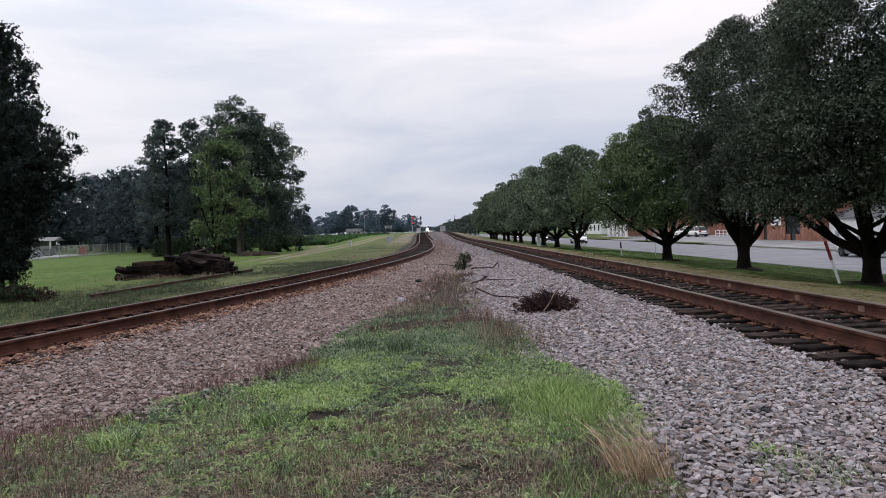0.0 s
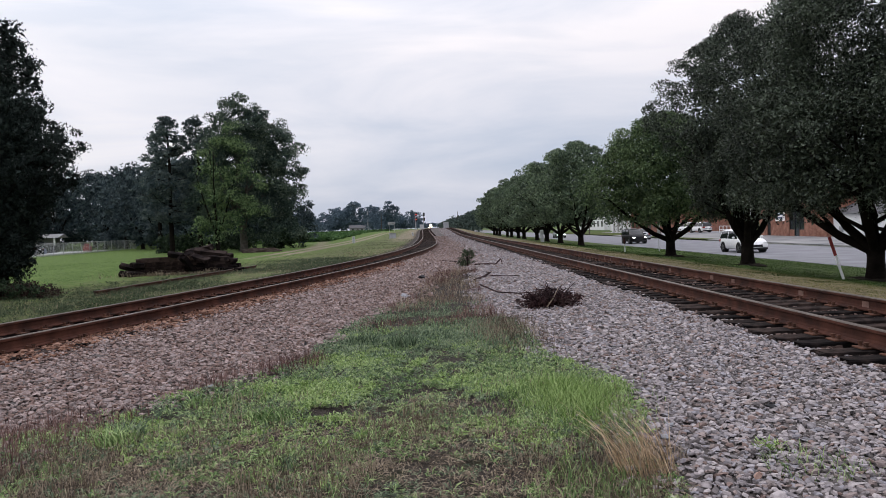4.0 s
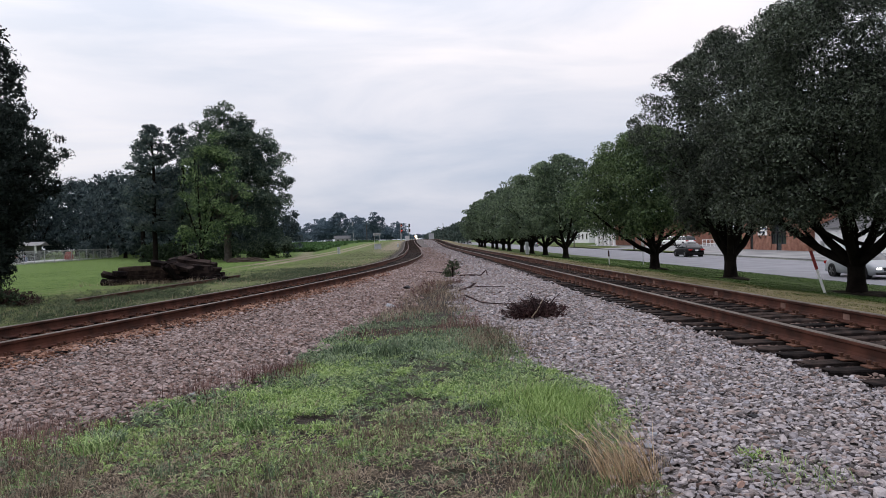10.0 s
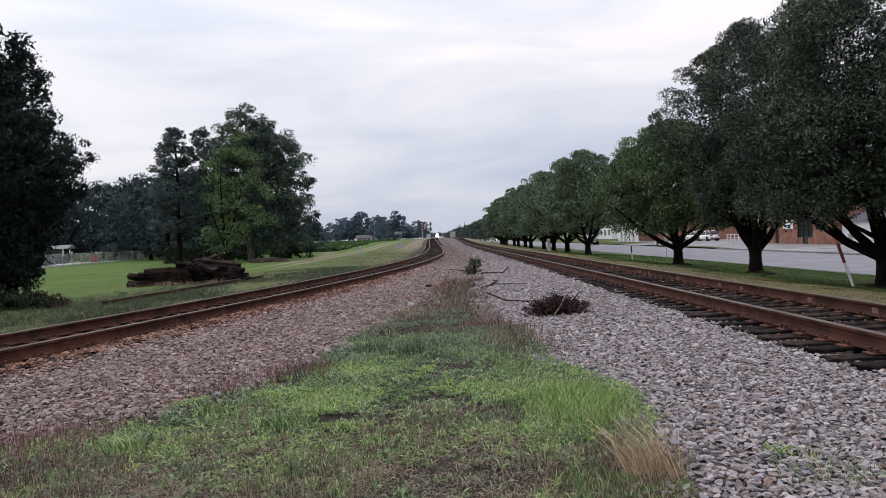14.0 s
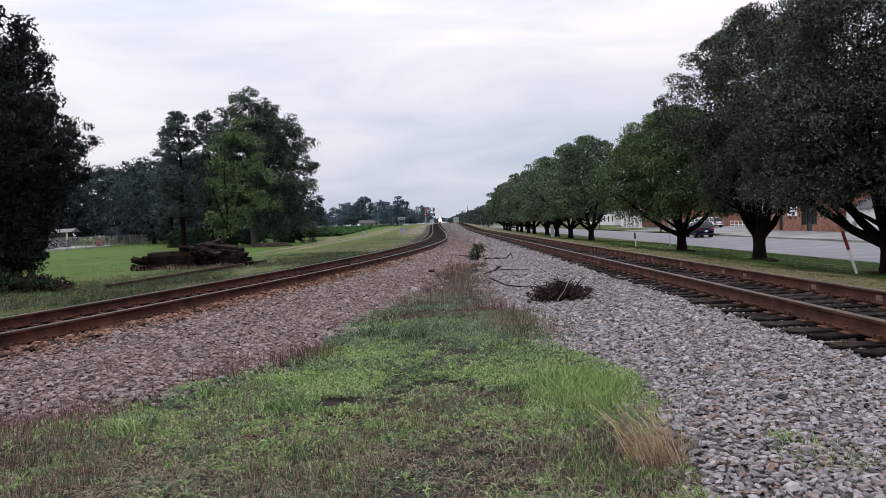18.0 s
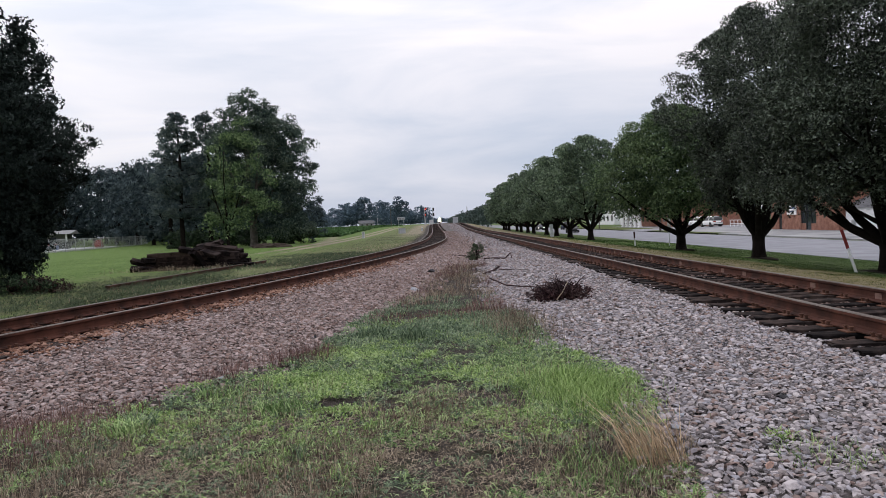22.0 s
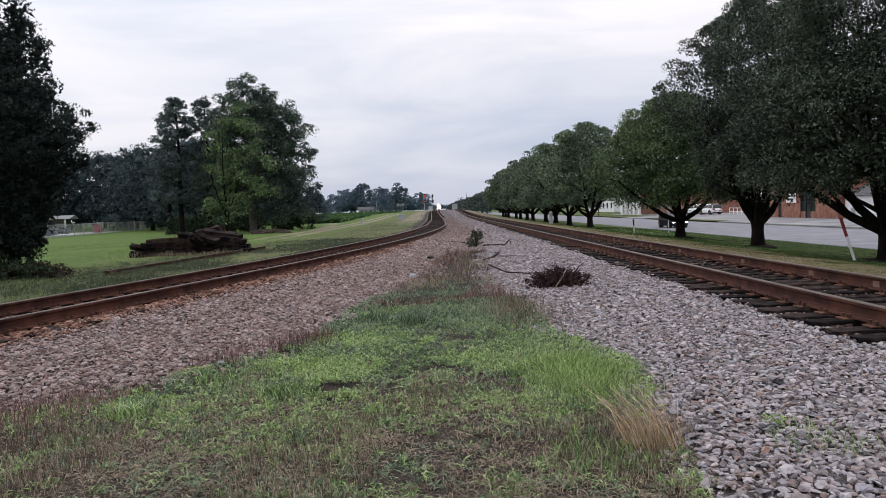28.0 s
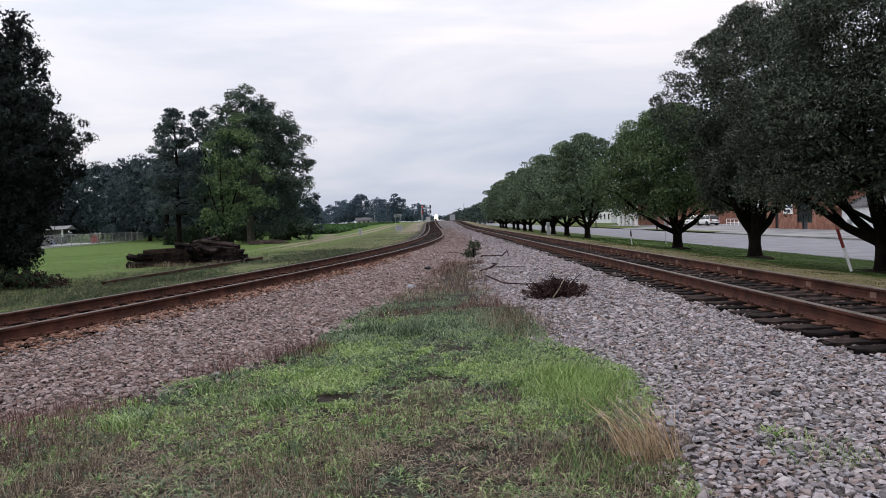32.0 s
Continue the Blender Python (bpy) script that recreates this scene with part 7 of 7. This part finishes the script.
t = thing("railing", "white metal railing along the car park", "railing", pose(45.5, 112, -1.2))
for k in range(7):
    part("baluster", boxed(-0.04, 0.04, -4.5 + 1.5 * k - 0.04, -4.5 + 1.5 * k + 0.04, -0.1, 1.0), M["white"], t)
for z in (0.45, 1.0):
    part("rail_bar", boxed(-0.03, 0.03, -4.6, 4.6, z + 0.002, z + 0.08), M["white"], t)


# ---- vehicles ----
SEDAN = dict(L=4.62, W=1.79, low=0.20, line=[(-2.31, 0.62), (-2.2, 0.93), (-1.45, 0.99), (-0.3, 0.94), (0.95, 0.93), (1.6, 0.82), (2.15, 0.68), (2.31, 0.52)], belt=(-1.75, 1.08, 0.94), roof=(-1.02, 0.22, 1.44), wheel=0.325, axles=(-1.36, 1.40))
WAGON = dict(L=4.75, W=1.90, low=0.26, line=[(-2.37, 0.70), (-2.3, 1.05), (-1.5, 1.08), (-0.3, 1.06), (0.95, 1.06), (1.6, 1.0), (2.2, 0.86), (2.37, 0.6)], belt=(-2.27, 1.12, 1.05), roof=(-2.02, 0.35, 1.70), wheel=0.36, axles=(-1.40, 1.43))


def rim_mesh(r):
    bm = bmesh.new()
    for k in range(5):
        a = 2 * math.pi * k / 5
        made = bmesh.ops.create_cube(bm, size=1.0)["verts"]
        bmesh.ops.transform(bm, matrix=Matrix.Rotation(a, 4, "X") @ Matrix.Translation((0.0, 0, r * 0.34)) @ Matrix.Diagonal((0.05, r * 0.26, r * 0.62, 1)), verts=made)
    rod(bm, (-0.05, 0, 0), (0.05, 0, 0), r * 0.16, sides=10)
    return bm


def vehicle(name, spec, paint, label, category, front_lit, m, group=""):
    """A car facing +y, built from a lofted body, glasshouse, roof, wheels and lamps."""
    t = thing(name, label, category, m, group)
    W, low = spec["W"] / 2, spec["low"]
    # body: rounded cross-sections along the car
    ys0, tops0 = zip(*spec["line"])
    ys = np.concatenate([[ys0[0]], np.linspace(ys0[0] + 0.05, ys0[-1] - 0.05, 22), [ys0[-1]]])
    tops = np.interp(ys, ys0, tops0)
    tops[1:-1] = (tops[:-2] + 2 * tops[1:-1] + tops[2:]) / 4
    end = np.minimum(ys - ys0[0], ys0[-1] - ys)
    wide = 0.80 + 0.20 * np.sqrt(np.clip(end / 0.7, 0, 1))
    sill = low + 0.14 * np.clip(1 - end / 0.35, 0, 1)
    ring = [(-0.88, 0.0), (-0.97, 0.10), (-1.0, 0.35), (-0.99, 0.62), (-0.955, 0.86), (-0.86, 0.975), (-0.5, 1.02), (0.5, 1.02), (0.86, 0.975), (0.955, 0.86), (0.99, 0.62), (1.0, 0.35), (0.97, 0.10), (0.88, 0.0)]
    n = len(ring)
    V = [(q * W * wd, y, b + (top - b) * h) for y, top, wd, b in zip(ys, tops, wide, sill) for q, h in ring]
    F = [(k * n + q, k * n + (q + 1) % n, (k + 1) * n + (q + 1) % n, (k + 1) * n + q) for k in range(len(ys) - 1) for q in range(n)]
    for e in (0, (len(ys) - 1) * n):
        F += [(e + q, e + q + 1, e + n - 2 - q, e + n - 1 - q) for q in range(n // 2 - 1)]
    body = part("body", fast_mesh("body", V, F, paint, smooth=True), None, t)
    # glasshouse: a curved cabin of glass under a painted roof
    b0, b1, bz = spec["belt"]
    r0, r1, rz = spec["roof"]
    gy = np.concatenate([np.linspace(b0, r0, 5), np.linspace(r0, r1, 6)[1:], np.linspace(r1, b1, 5)[1:]])
    up = np.interp(gy, (b0, r0 - 0.12, r0 + 0.15, (r0 + r1) / 2, r1 - 0.15, r1 + 0.12, b1), (0.0, 0.90, 0.975, 1.0, 0.98, 0.91, 0.0))
    cab = [(-0.90, 0.0), (-0.84, 0.35), (-0.74, 0.80), (-0.60, 0.97), (0.60, 0.97), (0.74, 0.80), (0.84, 0.35), (0.90, 0.0)]
    V = [(W * (0.90 - (0.90 - abs(q)) * u) * (1 if q > 0 else -1), y, bz - 0.03 + (rz - bz + 0.03) * h * u) for y, u in zip(gy, up) for q, h in cab]
    F = [(k * 8 + q, k * 8 + q + 1, (k + 1) * 8 + q + 1, (k + 1) * 8 + q) for k in range(len(gy) - 1) for q in range(7)]
    part("windows", fast_mesh("windows", V, F, M["car_glass"], smooth=True), None, t, "dark tinted glass")
    V = [(W * q, y, rz + dz + 0.045 * (1 - (2 * (y - r0) / (r1 - r0) - 1) ** 2)) for y in np.linspace(r0, r1, 7) for q, dz in ((-0.74, -0.16), (-0.62, -0.06), (-0.35, -0.025), (0.35, -0.025), (0.62, -0.06), (0.74, -0.16))]
    F = [(k * 6 + q, k * 6 + q + 1, (k + 1) * 6 + q + 1, (k + 1) * 6 + q) for k in range(6) for q in range(5)]
    part("roof", fast_mesh("roof", V, F, paint, smooth=True), None, t)
    for sx in (-1, 1):
        for (ya, yb) in ((b0, r0), (b1, r1), ((b0 + b1) / 2 - 0.1, (r0 + r1) / 2)):
            part("pillar", rodded((sx * W * 0.89, ya, bz - 0.02), (sx * W * 0.715, yb, rz - 0.10), 0.035, sides=6), paint, t)
        part("mirror", boxed(sx * (W + 0.10) - 0.09, sx * (W + 0.10) + 0.09, b1 - 0.38, b1 - 0.22, bz + 0.0, bz + 0.14, bevel=0.03), paint, t)
    yf, zf = spec["line"][-1][0], spec["line"][-2][1]
    yr, zr = spec["line"][0][0], spec["line"][1][1]
    for sx in (-1, 1):
        part("headlight", boxed(sx * W * 0.66 - 0.13, sx * W * 0.66 + 0.13, yf - 0.16, yf + 0.010, zf - 0.19, zf - 0.09, bevel=0.03), M["car_lamp"] if front_lit else M["lamp_off"], t, "lit white headlight" if front_lit else "")
        part("tail_light", boxed(sx * W * 0.68 - 0.2, sx * W * 0.68 + 0.2, yr - 0.012, yr + 0.16, zr - 0.26, zr - 0.10, bevel=0.03), M["tail"], t)
    part("grille", boxed(-W * 0.45, W * 0.45, yf - 0.05, yf + 0.008, 0.42, 0.60, bevel=0.015), M["black"], t)
    part("front_bumper", boxed(-W * 0.84, W * 0.84, yf - 0.12, yf + 0.03, 0.24, 0.38, bevel=0.04), M["black"], t)
    part("rear_bumper", boxed(-W * 0.84, W * 0.84, yr - 0.03, yr + 0.12, 0.26, 0.44, bevel=0.04), M["black"] if name != "sedan" else paint, t)
    part("number_plate", boxed(-0.16, 0.16, yr - 0.02, yr - 0.005, 0.62, 0.76), M["white"], t, "plain pale number plate")
    r = spec["wheel"]
    wheels = []
    for sx in (-1, 1):
        for y in spec["axles"]:
            part("wheel_arch", rodded((sx * (W - 0.30), y, r + 0.02), (sx * (W + 0.004), y, r + 0.02), r * 1.16, sides=20), M["black"], t)
            wh = new("wheel")
            wh.parent = t
            wh.matrix_basis = pose(sx * (W - 0.09), y, r)
            part("tyre", rodded((-0.105, 0, 0), (0.105, 0, 0), r, sides=22), M["tyre"], wh)
            part("rim", rim_mesh(r), M["rim"], wh, at=pose(sx * 0.095, 0, 0))
            wheels.append(wh)
    return t, wheels, r


def paint(name, c, rough=0.3):
    return material(name, [c, tuple(min(1, v * 1.12 + 0.004) for v in c)], rough=rough + 0.08, metal=0.0, scale=3, bump=0, coat=0.01 if c[0] < 0.05 else 0.1, spec=0.04 if c[0] < 0.05 else 0.3)


ROAD_Z = -1.29
NEAR_LANE, FAR_LANE = 23.2, 28.3
silver, white_p = paint("silver_car_paint", (0.27, 0.285, 0.30)), paint("white_car_paint", (0.72, 0.72, 0.72))
black_p, navy_p, grey_p = paint("black_car_paint", (0.008, 0.008, 0.009)), paint("navy_car_paint", (0.007, 0.012, 0.034)), paint("dark_grey_car_paint", (0.009, 0.010, 0.011))
# name, shape, paint, label, coming, place at the start (m along the road), speed (m/s), lamps lit
TRAFFIC = [
    ("sedan", SEDAN, silver, "silver sedan driving away along the road", False, 47.3, 13.19, False),
    ("crossover_car", WAGON, white_p, "white crossover car coming along the road", True, 114.1, -14.79, False),
    ("crossover_car", WAGON, black_p, "black off-road car coming with headlights lit", True, 142.7, -14.48, True),
    ("sedan", SEDAN, silver, "silver sedan coming with headlights lit", True, 199.1, -16.13, True),
    ("sedan", SEDAN, black_p, "black sedan driving away along the road", False, -73.7, 15.01, False),
    ("crossover_car", WAGON, navy_p, "dark blue family car driving away", False, -306.5, 21.56, False),
    ("sedan", SEDAN, black_p, "black car coming along the near lane", True, 491.7, -16.39, False),
    ("sedan", SEDAN, grey_p, "dark grey sedan coming with headlights lit", True, 538.6, -16.59, True),
]
moving = []
for name, spec, pt, label, coming, y0, v, lit in TRAFFIC:
    lane = NEAR_LANE if coming else FAR_LANE
    car, wheels, r = vehicle(name, spec, pt, label, "car", lit, pose(lane, y0, ROAD_Z, 0, 0, 180 if coming else 0), "traffic on the road")
    moving.append((car, wheels, r, lane, coming, y0, v))
vehicle("crossover_car", WAGON, white_p, "white crossover car parked in the car park", "car", False, pose(44.5, 122, -1.17, 0, 0, 8), "parked cars")
vehicle("crossover_car", WAGON, white_p, "white car parked behind another in the car park", "car", False, pose(44.2, 129, -1.17, 0, 0, 22), "parked cars")
vehicle("sedan", SEDAN, navy_p, "dark blue car parked behind the fence", "car", False, pose(-52.4, 96, YARD_Z, 0, 0, 75), "parked cars")
vehicle("sedan", SEDAN, grey_p, "dark grey car parked behind the fence", "car", False, pose(-53.5, 90.5, YARD_Z, 0, 0, 80), "parked cars")


# ---- the oncoming train ----
def locomotive():
    livery = paint("dark_blue_locomotive_paint", (0.025, 0.03, 0.05), 0.45)
    yellow = paint("yellow_locomotive_paint", (0.16, 0.10, 0.03), 0.45)
    t = thing("locomotive", "dark diesel locomotive approaching with headlights lit", "locomotive")
    part("frame", boxed(-1.5, 1.5, -1, 21, 1.0, 1.5, bevel=0.05), M["black"], t)
    part("cab", boxed(-1.5, 1.5, 1.8, 4.6, 1.502, 4.5, bevel=0.18), livery, t)
    part("nose", boxed(-0.95, 0.95, -0.2, 1.798, 1.502, 3.3, bevel=0.25), yellow, t, "yellow sloping nose")
    part("hood", boxed(-0.95, 0.95, 4.602, 20.5, 1.502, 4.6, bevel=0.12), livery, t)
    for x in (-0.72, 0.72):
        part("windscreen", boxed(x - 0.42, x + 0.42, 1.74, 1.795, 3.45, 4.1, bevel=0.02), M["window"], t)
        part("ditch_light", rodded((x * 1.6, -1.05, 1.75), (x * 1.6, -0.98, 1.75), 0.26, sides=14), M["head_light"], t, "lit ditch light")
        part("handrail", rodded((x * 1.9, -0.9, 1.5), (x * 1.9, -0.9, 2.5), 0.03, sides=6), M["white"], t)
    # lamp oversized and backed by a glowing disc, both standing for bloom
    part("headlight", rodded((0, 1.66, 4.1), (0, 1.74, 4.1), 0.95, sides=18), M["head_light"], t, "lit warm headlight")
    part("headlight_halo", rodded((0, 1.75, 4.1), (0, 1.795, 4.1), 1.4, sides=20), M["lamp_halo"], t, "glowing orange disc added as glare round the headlight")
    part("pilot", boxed(-1.4, 1.4, -1.15, -1.002, 0.15, 1.3, bevel=0.05), M["black"], t, "black plough")
    part("coupler", boxed(-0.2, 0.2, -1.6, -1.152, 0.75, 1.05, bevel=0.05), M["rust"], t)
    for y in (3.6, 16.4):
        b = part("bogie", boxed(-1.25, 1.25, y - 2.2, y + 2.2, 0.45, 0.998, bevel=0.06), M["black"], t)
        for k in (-1.7, 0, 1.7):
            for x in (-0.75, 0.75):
                part("wheel", rodded((x - 0.07, y + k, 0.5), (x + 0.07, y + k, 0.5), 0.5, sides=20), M["rust"], b)
    part("fuel_tank", boxed(-1.3, 1.3, 6.6, 13.2, 0.4, 0.998, bevel=0.15), M["black"], t)
    return t


train = locomotive()


loose_stones(M["stone_grey_loose"], 1.55, 2.9, 3.75, 4.75, 220, 35)
loose_stones(M["stone_red_loose"], -3.3, -2.75, 4.9, 6.2, 80, 36)


def motions():
    ticks = [0, 0.1, 0.2] + list(range(1, 32)) + [31.8, 31.9, 32.0]
    for car, wheels, r, lane, coming, y0, v in moving:
        turn = 180 if coming else 0
        walk(car, [(t, pose(lane, y0 + v * t, ROAD_Z, 0, 0, turn)) for t in ticks])
        # the wheels roll while the car is in view; their five spokes look alike every 72 degrees
        a, b = sorted(((36 - y0) / v, (115 - y0) / v))
        a, b = max(0.0, a), min(32.0, b)
        step = math.degrees(abs(v) / FPS / r)
        step = (step + 36) % 72 - 36
        n = int((b - a) * FPS)
        for w in wheels:
            at = w.matrix_basis.translation.copy()
            rows = [(0.0, pose(*at))] if a > 0 else []
            rows += [(a + k / FPS, pose(*at, -step * k)) for k in range(1, n + 1)]
            walk(w, rows + ([(32.0, rows[-1][1])] if b < 31.9 else []))
    # the train comes on at about 17 m/s
    rows = []
    for t in ticks:
        y = 1225 - 17.0 * t
        rows.append((t, pose(float(left_x(y)), y, RAIL_TOP + float(rise(y)))))
    walk(train, rows)


motions()
